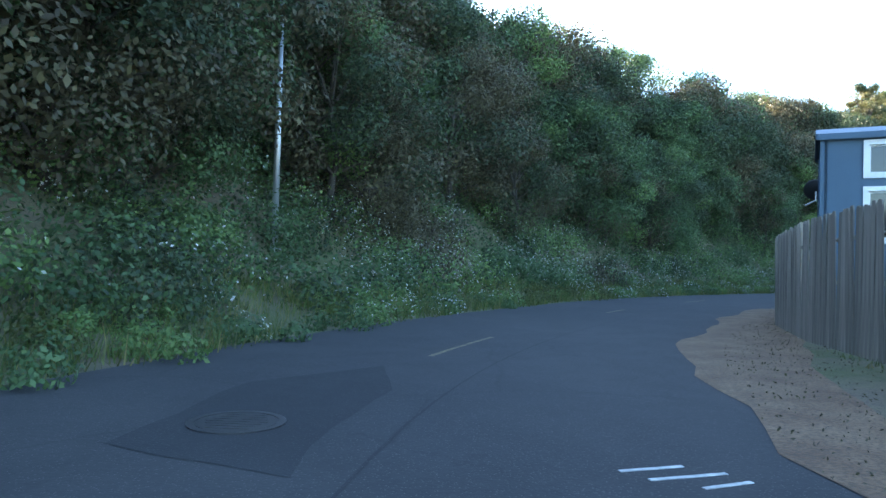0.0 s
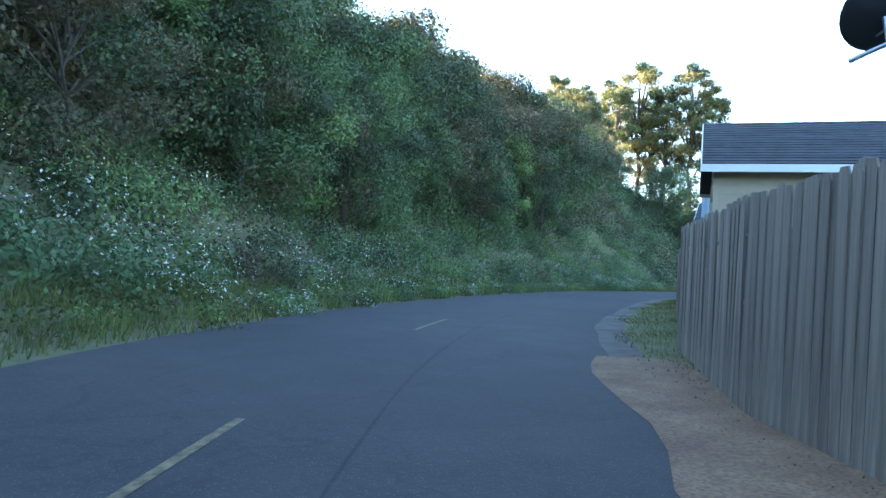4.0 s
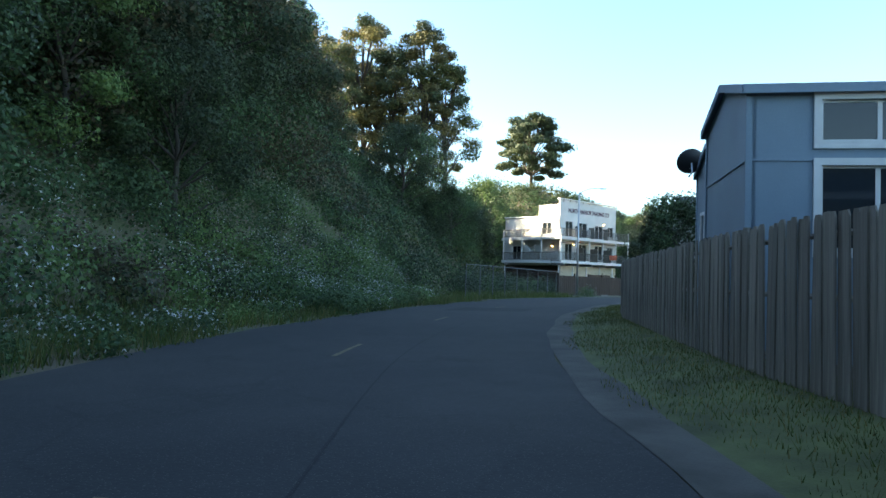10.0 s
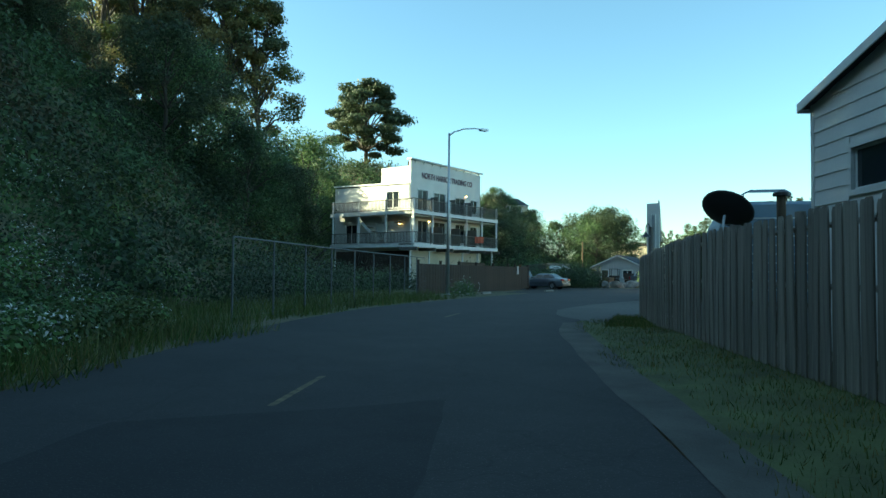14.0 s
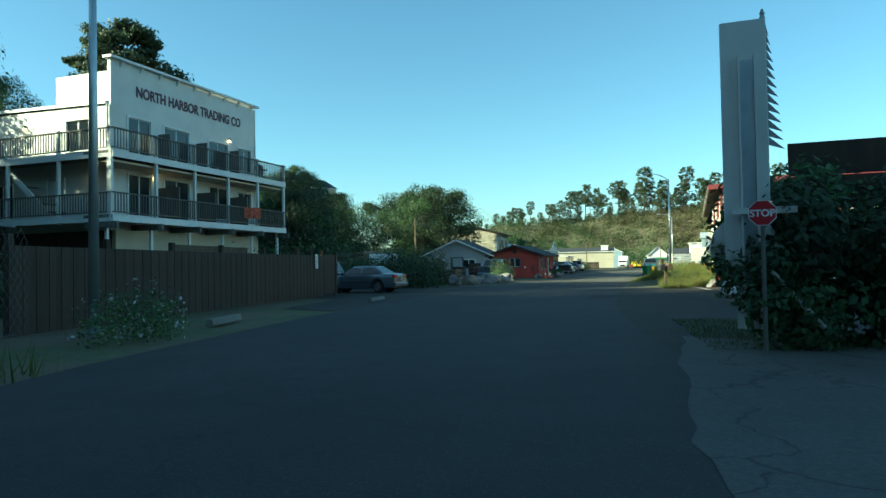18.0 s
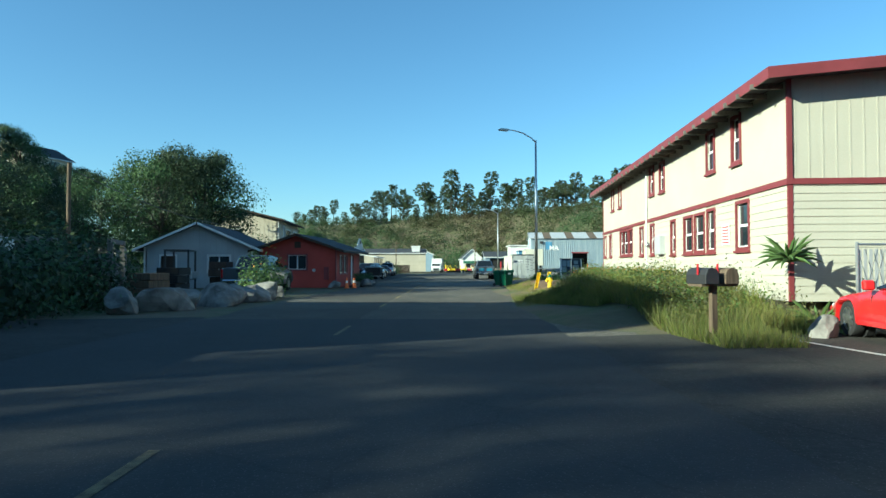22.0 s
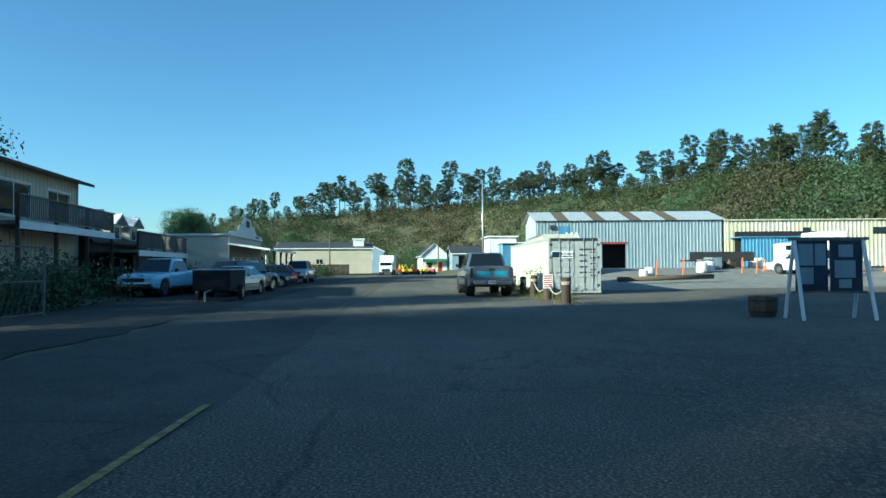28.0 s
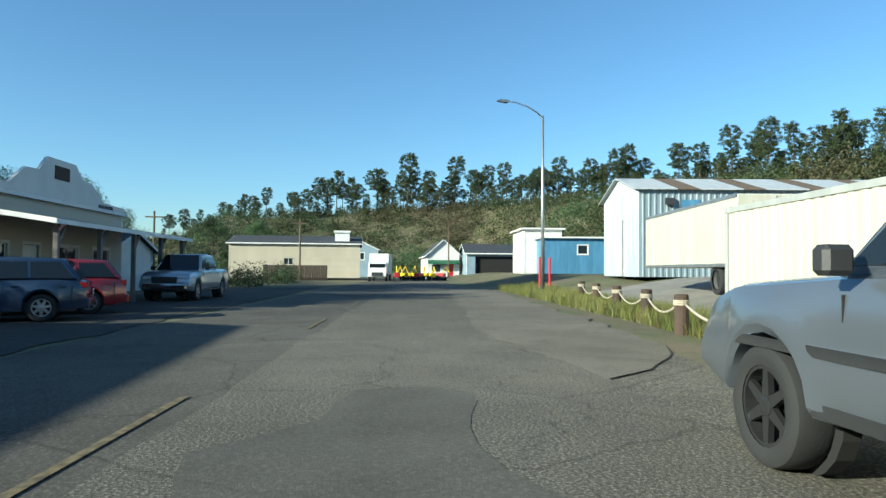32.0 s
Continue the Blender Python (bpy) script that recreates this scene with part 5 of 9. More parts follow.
# ---- the wooden fence ----
FENCE = smoothed(np.array([(4.2, -5.0), (4.35, 2.0), (4.9, 7.2), (5.4, 10.0), (6.2, 12.5), (7.1, 15.2), (9.2, 19.8), (12.4, 24.2), (15.6, 27.6), (21.3, 33.9), (27.3, 39.9), (34.1, 45.6), (39.3, 49.3), (45.5, 53.6), (48.9, 55.5), (56.3, 58.8), (62.0, 61.0), (67.8, 62.7)]), 0.05)
fence_rng = random.Random(11)
FENCE_MESH = []
for k in range(6):
    h, c = 1.0, 0.022
    FENCE_MESH.append(Mesh().prism([(-0.068, 0), (0.068, 0), (0.066, h - 0.03), (0.066 - c, h), (-0.066 + c, h), (-0.068, h - 0.03)], -0.011, 0.011, "y").mesh("fence_board", "fence_wood"))
FENCE_POST = Mesh().box(-0.045, 0.045, -0.045, 0.045, -0.2, 1.0).mesh("fence_post", "fence_wood")


def wood_fence(i0, i1, label, h0, h1, relief, sag=0.0):
    a = FENCE[i0]
    f = thing("wooden_fence", pose(a[0], a[1], 0), label, "fence", "sections of the wooden fence")
    n = 0
    for i in range(i0, i1, 3):
        p = FENCE[i]
        t = FENCE[min(i + 3, len(FENCE) - 1)] - FENCE[max(i - 3, 0)]
        ang = math.degrees(math.atan2(t[1], t[0]))
        h = (h0 + (h1 - h0) * (i - i0) / (i1 - i0)) * (1 + fence_rng.uniform(-0.012, 0.012)) + sag * math.sin(i * 0.02)
        z = land1(p[0], p[1]) + 0.01
        b = part("fence_board", FENCE_MESH[n % 6], None, f)
        off = relief if n % 2 else 0.0
        nrm = Vector((-t[1], t[0], 0)).normalized() * off
        b.matrix_world = pose(p[0] + nrm.x, p[1] + nrm.y, z, fence_rng.uniform(-0.7, 0.7), fence_rng.uniform(-0.7, 0.7), ang + fence_rng.uniform(-1.5, 1.5)) @ Matrix.Diagonal((fence_rng.uniform(0.97, 1.06) if relief else 1.04, 1, h, 1))
        b.matrix_parent_inverse = Matrix.Identity(4)
        b.matrix_local = f.matrix_world.inverted() @ pose(p[0] + nrm.x, p[1] + nrm.y, z, fence_rng.uniform(-0.7, 0.7), fence_rng.uniform(-0.9, 0.9), ang + fence_rng.uniform(-1.5, 1.5)) @ Matrix.Diagonal((1.04, 1, h, 1))
        n += 1
        if n % 16 == 0:
            q = part("fence_post", FENCE_POST, None, f)
            q.matrix_local = f.matrix_world.inverted() @ pose(p[0] - nrm.x + 0.07 * t[1] / np.hypot(*t), p[1] - 0.07 * t[0] / np.hypot(*t), z, 0, 0, ang) @ Matrix.Diagonal((1, 1, h * 1.02, 1))
    for k, hh in enumerate((0.3, 1.1, 1.8)):
        pts = [(FENCE[i][0] - a[0] + 0.035, FENCE[i][1] - a[1] - 0.035, land1(*FENCE[i]) + hh) for i in range(i0, i1, 16)]
        part("rail", Mesh().tube(pts, 0.035, 4), "fence_wood", f)
    return f


j1 = int(np.hypot(*(FENCE - (15.6, 27.6)).T).argmin())
j2 = int(np.hypot(*(FENCE - (39.3, 49.3)).T).argmin())
wood_fence(0, j1, "weathered grey-brown board fence with dog-eared tops", 2.3, 2.2, 0.0, 0.02)
wood_fence(j1, j2, "weathered grey board fence on a grass verge", 2.1, 2.0, 0.02)
wood_fence(j2, len(FENCE), "tall weathered grey board fence with staggered boards", 2.0, 1.98, 0.02)
board = thing("notice_board", pose(67.6, 62.3, 0.1, 0, 0, 70), "weathered orange-brown notice board on the end of the fence", "notice board")
part("post", Mesh().box(-0.06, 0.06, -0.06, 0.06, 0, 2.9), "gray_wood", board)
part("post", Mesh().box(-0.06, 0.06, -1.36, -1.24, 0, 2.3), "gray_wood", board)
part("panel", Mesh().box(-0.1, -0.06, -1.3, -0.02, 1.15, 2.2), "beige_siding", board, "faded orange panel", bevel=0.01)
for k in range(3):
    part("paper", Mesh().box(-0.106, -0.1, -0.8, -0.5, 1.3 + 0.28 * k, 1.52 + 0.28 * k), "brown_wood", board)
part("lamp_arm", Mesh().tube([(0, 0, 2.85), (-0.05, 0.25, 3.0), (-0.08, 0.42, 2.92), (-0.08, 0.44, 2.7)], 0.02), "black_steel", board)
part("lamp_shade", Mesh().lathe([(0.03, 0.16), (0.07, 0.1), (0.16, 0.0), (0.15, 0.0)], 14, pose(-0.08, 0.44, 2.54)), "black_steel", board)

# ---- the three-storey trading building with wrap-round balconies ----
TR = pose(95.5, 88.7, 0, 0, 0, -7.3)
trade = thing("trading_building", TR, "white false-fronted three-storey building with wooden balconies and large lettering", "building")
fw = pose(1.6, 1.8, 0)
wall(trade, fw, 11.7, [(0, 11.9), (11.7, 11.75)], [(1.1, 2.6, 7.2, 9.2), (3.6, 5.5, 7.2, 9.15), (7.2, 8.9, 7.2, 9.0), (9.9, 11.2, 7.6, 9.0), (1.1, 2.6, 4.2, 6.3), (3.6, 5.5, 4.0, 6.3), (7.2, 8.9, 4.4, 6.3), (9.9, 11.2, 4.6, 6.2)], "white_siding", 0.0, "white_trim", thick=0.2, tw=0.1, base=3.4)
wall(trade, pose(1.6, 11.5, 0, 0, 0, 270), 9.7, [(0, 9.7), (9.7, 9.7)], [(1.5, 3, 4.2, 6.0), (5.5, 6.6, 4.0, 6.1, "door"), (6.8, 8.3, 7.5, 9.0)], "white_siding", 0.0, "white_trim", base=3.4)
# dark boards whose tone also carries the shade under the balcony
part("side_ground_wall", Mesh().box(1.62, 1.85, 1.9, 11.4, 0, 3.4), "brown_wood", trade)
wall(trade, pose(13.3, 1.8, 0, 0, 0, 90), 9.7, [(0, 9.7), (9.7, 9.7)], [], "white_siding")
wall(trade, pose(13.3, 11.5, 0, 0, 0, 180), 11.7, [(0, 9.7), (11.7, 9.7)], [], "white_siding")
roof_slab(trade, (1.5, 2.0, 9.7), (13.4, 2.0, 9.7), (13.4, 11.7, 9.9), (1.5, 11.7, 9.9), "shingle", "white_trim")
part("parapet", Mesh().box(1.6, 1.8, 2.0, 5.2, 9.75, 11.3), "white_siding", trade)
part("parapet", Mesh().box(1.6, 6.0, 5.2, 5.4, 9.75, 11.3), "white_siding", trade)
part("cornice", Mesh().box(1.4, 13.5, 1.55, 2.1, 11.9, 12.02), "white_trim", trade)
for k in range(9):
    x = 2.2 + k * 1.33
    part("bracket", Mesh().prism([(1.57, 11.88), (1.79, 11.88), (1.79, 11.58)], x - 0.05, x + 0.05, "x"), "white_trim", trade)


def lettering(text, m, size, mat, parent, name="lettering", width=None, extrude=0.008):
    """Raised letters in the built-in font."""
    cu = bpy.data.curves.new(name, "FONT")
    cu.body, cu.size, cu.extrude, cu.align_x = text, size, extrude, "CENTER"
    cu.materials.append(M[mat])
    cu.offset = 0.03 * size
    ob = new(name, cu)
    ob.parent = parent
    ob.matrix_local = m
    return ob


lettering("NORTH HARBOR TRADING CO", pose(7.5, 1.78, 10.35, 90, 0, 0) @ Matrix.Diagonal((0.80, 1, 1, 1)), 0.75, "plum_ink", trade)


def balcony(par, m, length, bays, z, depth, posts=True):
    """One run of balcony: joists, boards, rail, each baluster, posts."""
    b = new("balcony")
    b.parent, b.matrix_local = par, m
    part("deck_floor", Mesh().box(0, length, 0.05, depth, z - 0.14, z), "gray_wood", b)
    part("rim_joist", Mesh().box(0, length, 0.0, 0.05, z - 0.32, z), "white_trim", b)
    part("top_rail", Mesh().box(0, length, -0.02, 0.10, z + 1.0, z + 1.06), "gray_wood", b)
    part("bottom_rail", Mesh().box(0, length, 0.02, 0.08, z + 0.1, z + 0.15), "gray_wood", b)
    n = int(length / 0.17)
    bal = shared(("baluster", 0.87), lambda: Mesh().box(-0.02, 0.02, 0.03, 0.07, 0, 0.87), "gray_wood")
    for k in range(1, n):
        o = part("baluster", bal, None, b)
        o.location = (k * length / n, 0, z + 0.14)
    return b


for z in (4.0, 7.0):
    balcony(trade, pose(0, 0, 0), 14.1, 5, z, 1.8)
    balcony(trade, pose(0, 10.6, 0, 0, 0, 270), 10.5, 3, z, 1.6)
for k in range(6):
    part("post", Mesh().box(k * 2.8 - 0.02, k * 2.8 + 0.12, 0.1, 0.24, 3.65, 8.15), "white_trim", trade)
    part("brace_post", Mesh().box(k * 2.75 + 0.2, k * 2.75 + 0.34, 0.6, 0.74, -0.1, 3.7), "white_trim", trade)
    part("beam_end", Mesh().box(k * 2.8 - 0.04, k * 2.8 + 0.1, -0.25, 1.7, 3.4, 3.68), "gray_wood", trade)
for k in range(4):
    part("post", Mesh().box(0.02, 0.16, k * 3.4 + 0.25 if not k else k * 3.4, k * 3.4 + 0.39 if not k else k * 3.4 + 0.14, 3.65, 8.15), "white_trim", trade)
part("balcony_ceiling", Mesh().box(0.2, 14.0, 0.3, 1.75, 6.5, 6.6), "cream_stucco", trade)
part("ground_wall", Mesh().box(1.65, 13.2, 1.55, 1.79, 0, 3.4), "cream_stucco", trade)
for k in range(3):
    part("divider", Mesh().box(4.6 + 2.9 * k, 4.68 + 2.9 * k, 0.3, 1.75, 4.0, 5.75), "gray_wood", trade)
    part("divider", Mesh().box(4.6 + 2.9 * k, 4.68 + 2.9 * k, 0.9, 1.75, 7.0, 8.6), "gray_wood", trade)
for k in range(4):
    part("stair_tread", Mesh().box(0.5, 1.4, 4.5 + k * 0.55, 4.85 + k * 0.55, 4.3 + k * 0.45, 4.36 + k * 0.45), "gray_wood", trade)
part("stair_stringer", Mesh().prism([(4.2, 4.0), (4.6, 4.0), (7.6, 6.6), (7.2, 6.6)], 0.42, 0.5, "x"), "white_trim", trade)
for x, y, z in ((1.55, 7.6, 8.9), (10.6, 1.7, 9.3), (4.4, 1.7, 6.3), (1.5, 3.0, 6.0)):
    lampo = new("porch_light")
    lampo.parent, lampo.matrix_local = trade, pose(x, y, z)
    part("fitting", Mesh().box(-0.05, 0.05, -0.05, 0.05, 0, 0.14), "black_steel", lampo)
    part("bulb", Mesh().lathe([(0.02, -0.1), (0.06, -0.06), (0.05, 0), (0.02, 0.0)], 10), "bulb", lampo)
part("downpipe", Mesh().tube([(1.5, 1.9, 9.6), (1.5, 1.9, 8.2)], 0.05), "white_trim", trade)
tw_ = thing("beach_towel", TR @ pose(9.6, -0.06, 5.06), "red and orange patterned towel hung over the balcony rail", "towel")
tm, tv = Mesh(), []
for i in range(13):
    for j in range(7):
        tv.append((i * 0.14, 0.03 * math.sin(i * 1.3) - 0.01 + 0.01 * j * math.sin(i * 0.7), 0.02 - j * 0.11 - 0.03 * math.sin(i * 0.5)))
tm.add(tv, [(i * 7 + j, i * 7 + j + 1, (i + 1) * 7 + j + 1, (i + 1) * 7 + j) for i in range(12) for j in range(6)])
part("cloth", tm, "towel", tw_, smooth=True)
for x in (2.2, 5.4):
    t2 = thing("balcony_table", TR @ pose(x + 7.4, 0.9, 7.0), "small dark table on the upper balcony", "table")
    part("top", Mesh().lathe([(0.35, 0.7), (0.35, 0.74)], 16), "black_steel", t2)
    part("pedestal", Mesh().tube([(0, 0, 0), (0, 0, 0.7)], 0.03), "black_steel", t2)
bb = thing("barbecue", TR @ pose(12.6, 1.0, 7.0), "round black kettle barbecue on the upper balcony", "barbecue")
part("kettle", Mesh().lathe([(0.05, 0.6), (0.22, 0.68), (0.28, 0.82), (0.24, 0.98), (0.05, 1.06)], 16), "black_steel", bb, smooth=True)
for a in (0, 2.1, 4.2):
    part("leg", Mesh().tube([(0.15 * math.cos(a), 0.15 * math.sin(a), 0.65), (0.28 * math.cos(a), 0.28 * math.sin(a), 0)], 0.015), "steel", bb)

# brown board fence with a gate in front of it
bf = thing("brown_fence", pose(80.8, 79.35, 0), "dark brown solid board fence with a gate", "fence")
bm_ = shared(("brown", 1.9), lambda: Mesh().box(-0.09, 0.09, -0.012, 0.012, 0, 1.95), "brown_wood")
for k in range(96):
    o = part("fence_board", bm_, None, bf)
    o.location = (k * 0.19, 0.031 * k * 0.19 + (0.01 if k % 2 else 0), 0)
    o.rotation_euler = (0, 0, 0.03)
for k in (0, 3.1, 6.0, 8.9, 12.1, 15.3, 16.9, 18.25):
    part("fence_post", Mesh().box(k - 0.07, k + 0.07, 0.031 * k + 0.02, 0.031 * k + 0.16, 0, 2.2), "brown_wood", bf)
part("gate_leaf", Mesh().box(18.4, 19.8, 0.6, 0.66, 0.08, 2.0), "brown_wood", bf)
part("gate_post", Mesh().box(19.8, 20.0, 0.55, 0.75, 0, 2.15), "brown_wood", bf)
sg = part("sign", Mesh().box(17.05, 17.32, 0.44, 0.47, 1.35, 2.0), "white", bf, "narrow white notice")
for k in range(6):
    part("notice_bar", Mesh().box(17.1, 17.27, 0.436, 0.439, 1.42 + k * 0.09, 1.45 + k * 0.09), "ink", sg)
slat = thing("slatted_screen", pose(88.0, 80.4, 1.6, 0, 0, 2), "rusty slatted screen above the brown fence", "screen")
for k in range(60):
    part("slat", shared(("slat", 0.9), lambda: Mesh().box(-0.03, 0.03, -0.006, 0.006, 0, 0.8), "log_wood"), None, slat).location = (k * 0.085, 0, -0.2)


def street_lamp(x, y, h, arm_to, label, z=0.0):
    """A tapered galvanised pole with a curved arm and a flat lamp head."""
    s = thing("street_lamp", pose(x, y, z), label, "street lamp", "street lamps")
    part("base_plate", Mesh().box(-0.17, 0.17, -0.17, 0.17, 0, 0.05), "steel", s)
    part("pole", Mesh().tube([(0, 0, 0.05), (0, 0, h)], [0.11, 0.06], 12), "steel", s, smooth=True)
    ax, ay = arm_to
    pts = [(0, 0, h - 0.15), (ax * 0.15, ay * 0.15, h + 0.12), (ax * 0.45, ay * 0.45, h + 0.42), (ax * 0.8, ay * 0.8, h + 0.58), (ax, ay, h + 0.6)]
    part("arm", Mesh().tube(pts, [0.05, 0.045, 0.04, 0.035, 0.03], 8), "steel", s, smooth=True)
    ang = math.degrees(math.atan2(ay, ax))
    head = Mesh().prism([(0, -0.04), (0.1, -0.09), (0.62, -0.06), (0.7, 0.0), (0.55, 0.06), (0.08, 0.05)], -0.15, 0.15, "y", pose(ax * 0.97, ay * 0.97, h + 0.6, 0, 0, ang))
    part("lamp_head", head, "steel", s)
    return s


street_lamp(-6.3, 16.25, 10.0, (2.2, -0.8), "galvanised street lamp on the grassy verge", 0.1)
street_lamp(80.8, 77.3, 10.0, (2.4, -1.0), "tall galvanised street lamp beside the wire fence", 0.05)
street_lamp(138.3, 60.2, 9.2, (-0.3, 1.85), "tall galvanised street lamp beside the flower bank", 0.3)
street_lamp(201.5, 53.6, 9.8, (-0.45, 2.05), "tall galvanised street lamp beside the yard")

# chain-link fence at the foot of the hill
CL = smoothed(np.array([(57.2, 71.0), (64, 73.5), (71.2, 75.8), (75.2, 77.0), (80.7, 78.7)]), 0.25)
cf = thing("chain_link_fence", pose(*CL[0], 0), "galvanised chain-link fence in long grass", "fence")
n = 0
for i in range(0, len(CL), 11):
    p, z = CL[i] - CL[0], land1(*CL[i])
    part("fence_post", Mesh().tube([(*p, z - 0.3), (*p, z + 2.3)], 0.03), "wire", cf)
part("top_rail", Mesh().tube([(*(q - CL[0]), land1(*q) + 2.28) for q in CL[::6]], 0.025), "wire", cf)
part("bottom_wire", Mesh().tube([(*(q - CL[0]), land1(*q) + 0.12) for q in CL[::6]], 0.006, 4), "wire", cf)
wires_v, wires_f = [], []
for i in range(0, len(CL) - 1):
    for s in (1, -1):
        for j in range(8):
            p, q = CL[i] - CL[0], CL[i + 1] - CL[0]
            z = land1(*CL[i]) + 0.1 + j * 0.27
            za, zb = (z, z + 0.27) if s > 0 else (z + 0.27, z)
            b = len(wires_v)
            wires_v += [(*p, za - 0.005), (*p, za + 0.005), (*q, zb + 0.005), (*q, zb - 0.005)]
            wires_f.append((b, b + 1, b + 2, b + 3))
part("mesh_wire", raw_mesh("mesh_wire", np.array(wires_v), np.array(wires_f), ["wire"]), None, cf)["kind"] = "stuff"

# ---- the cream two-storey building with dark red trim ----
CR = pose(109.7, 60.2, 0.5, 0, 0, -7.3) @ Matrix.Diagonal((0.904, 1, 0.965, 1))
cream = thing("cream_building", CR, "long cream two-storey building with dark red trim and wide eaves", "building")
low = [(2.6, 3.5, 1.35, 2.55), (5.5, 6.2, 1.35, 2.55), (6.6, 7.6, 1.35, 2.5), (7.95, 8.95, 1.35, 2.5), (10.2, 10.8, 1.35, 2.5), (13.65, 14.25, 1.4, 2.55), (15.75, 16.4, 1.4, 2.55), (18.2, 19.2, 1.45, 2.6), (19.2, 20.4, 1.45, 2.6), (20.5, 21.4, 1.45, 2.6), (24.0, 24.65, 1.45, 2.55), (25.9, 26.6, 1.45, 2.55)]
upp = [(3.2, 3.8, 3.8, 5.0), (5.5, 6.2, 3.85, 5.0), (11.85, 12.55, 3.9, 4.95), (13.65, 14.4, 3.95, 5.0), (21.1, 21.75, 4.0, 5.0), (23.3, 24.0, 4.0, 5.0)]
# the long wall faces the road: it runs back from the far end, with its inside away from the road
FL = pose(27.0, 0, 0, 0, 0, 180)


def flipped(ops):
    return [(27.0 - o[1], 27.0 - o[0], *o[2:]) for o in ops]


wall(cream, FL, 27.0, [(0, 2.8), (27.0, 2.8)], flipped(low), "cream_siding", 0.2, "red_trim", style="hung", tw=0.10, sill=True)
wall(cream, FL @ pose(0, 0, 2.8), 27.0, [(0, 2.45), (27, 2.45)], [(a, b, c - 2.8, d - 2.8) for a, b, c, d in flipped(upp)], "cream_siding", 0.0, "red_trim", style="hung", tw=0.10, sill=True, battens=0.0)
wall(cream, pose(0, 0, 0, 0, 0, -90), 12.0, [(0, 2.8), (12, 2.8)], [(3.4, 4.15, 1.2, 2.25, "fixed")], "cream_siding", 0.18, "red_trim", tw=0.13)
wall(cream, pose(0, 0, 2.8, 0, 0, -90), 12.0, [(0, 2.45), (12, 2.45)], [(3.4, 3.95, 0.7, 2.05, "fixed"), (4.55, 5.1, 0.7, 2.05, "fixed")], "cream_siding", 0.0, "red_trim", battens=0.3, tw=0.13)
wall(cream, pose(0, -12, 0), 27.0, [(0, 5.25), (27, 5.25)], [], "cream_siding")
wall(cream, pose(27, -12, 0, 0, 0, 90), 12.0, [(0, 5.25), (12, 5.25)], [], "cream_siding")
part("band", Mesh().box(-0.05, 27.03, 0.0, 0.06, 2.73, 2.87), "red_trim", cream)
part("band", Mesh().box(-0.06, 0.0, -12, 0.06, 2.73, 2.87), "red_trim", cream)
E_ = 0.62
roof_slab(cream, (27.7, E_, 5.15), (-E_, E_, 5.15), (-E_, -6, 5.7), (27.7, -6, 5.7), "shingle", None, 0.14)
roof_slab(cream, (-E_, -13, 5.15), (27.7, -13, 5.15), (27.7, -6, 5.7), (-E_, -6, 5.7), "shingle", None, 0.14)
for y0, y1 in ((E_, E_ + 0.04), (-13.04, -13)):
    part("fascia", Mesh().box(-E_ - 0.02, 27.72, y0, y1, 5.08, 5.34), "red_trim", cream)
for x in (-E_ - 0.04, 27.7):
    part("fascia", Mesh().prism([(E_ + 0.04, 5.08), (E_ + 0.04, 5.34), (-6, 5.89), (-13.04, 5.34), (-13.04, 5.08), (-6, 5.63)], x, x + 0.04, "x"), "red_trim", cream)
part("gable_panel", Mesh().prism([(0, 5.2), (-6, 5.68), (-12, 5.2)], 0.0, 0.1, "x"), "cream_siding", cream)
for k in range(28):
    part("rafter_tail", Mesh().box(0.25 + k * 0.98, 0.31 + k * 0.98, 0.0, 0.73, 5.04, 5.16), "gray_wood", cream)
part("downpipe", Mesh().tube([(14.9, 0.06, 5.1), (14.9, 0.06, 0.4)], 0.035), "white_trim", cream)
mt = part("meter_cabinet", Mesh().box(11.8, 12.7, 0.0, 0.22, 1.3, 2.05), "gray_siding", cream, "grey electric meter cabinet", bevel=0.02)
part("meter", Mesh().lathe([(0.11, 0), (0.11, 0.1), (0.08, 0.13)], 14, pose(14.5, 0.06, 1.75, -90)), "steel", cream)
sn = part("warning_notice", Mesh().box(4.1, 4.75, 0.03, 0.045, 1.45, 2.05), "white", cream, "white notice with red lines")
for k in range(6):
    part("notice_bar", Mesh().box(4.15, 4.7, 0.045, 0.049, 1.5 + k * 0.09, 1.54 + k * 0.09), "stop_red", sn)
# corner balcony
bal = new("balcony")
bal.parent, bal.matrix_local = cream, pose(0, 0, 0)
part("deck_floor", Mesh().box(-2.2, -0.02, -10.5, -5.9, 2.55, 2.75), "red_trim", bal)
part("top_rail", Mesh().box(-2.2, -2.12, -10.5, -5.9, 3.7, 3.78), "red_trim", bal)
part("top_rail", Mesh().box(-2.2, -0.05, -5.98, -5.9, 3.7, 3.78), "red_trim", bal)
for k in range(30):
    part("baluster", shared(("redbal", 0.95), lambda: Mesh().box(-0.02, 0.02, -0.02, 0.02, 0, 0.95), "red_trim"), None, bal).location = (-2.16, -5.95 - 0.15 * k, 2.75)
for k in range(14):
    part("baluster", shared(("redbal", 0.95), lambda: None, "red_trim"), None, bal).location = (-2.16 + 0.15 * k, -5.94, 2.75)
for y in (-5.95, -10.4):
    part("post", Mesh().box(-2.22, -2.1, y - 0.06, y + 0.06, 0, 5.2), "red_trim", bal)
part("balcony_roof", Mesh().box(-3.0, 0, -11, -5.4, 5.2, 5.34), "red_trim", bal)

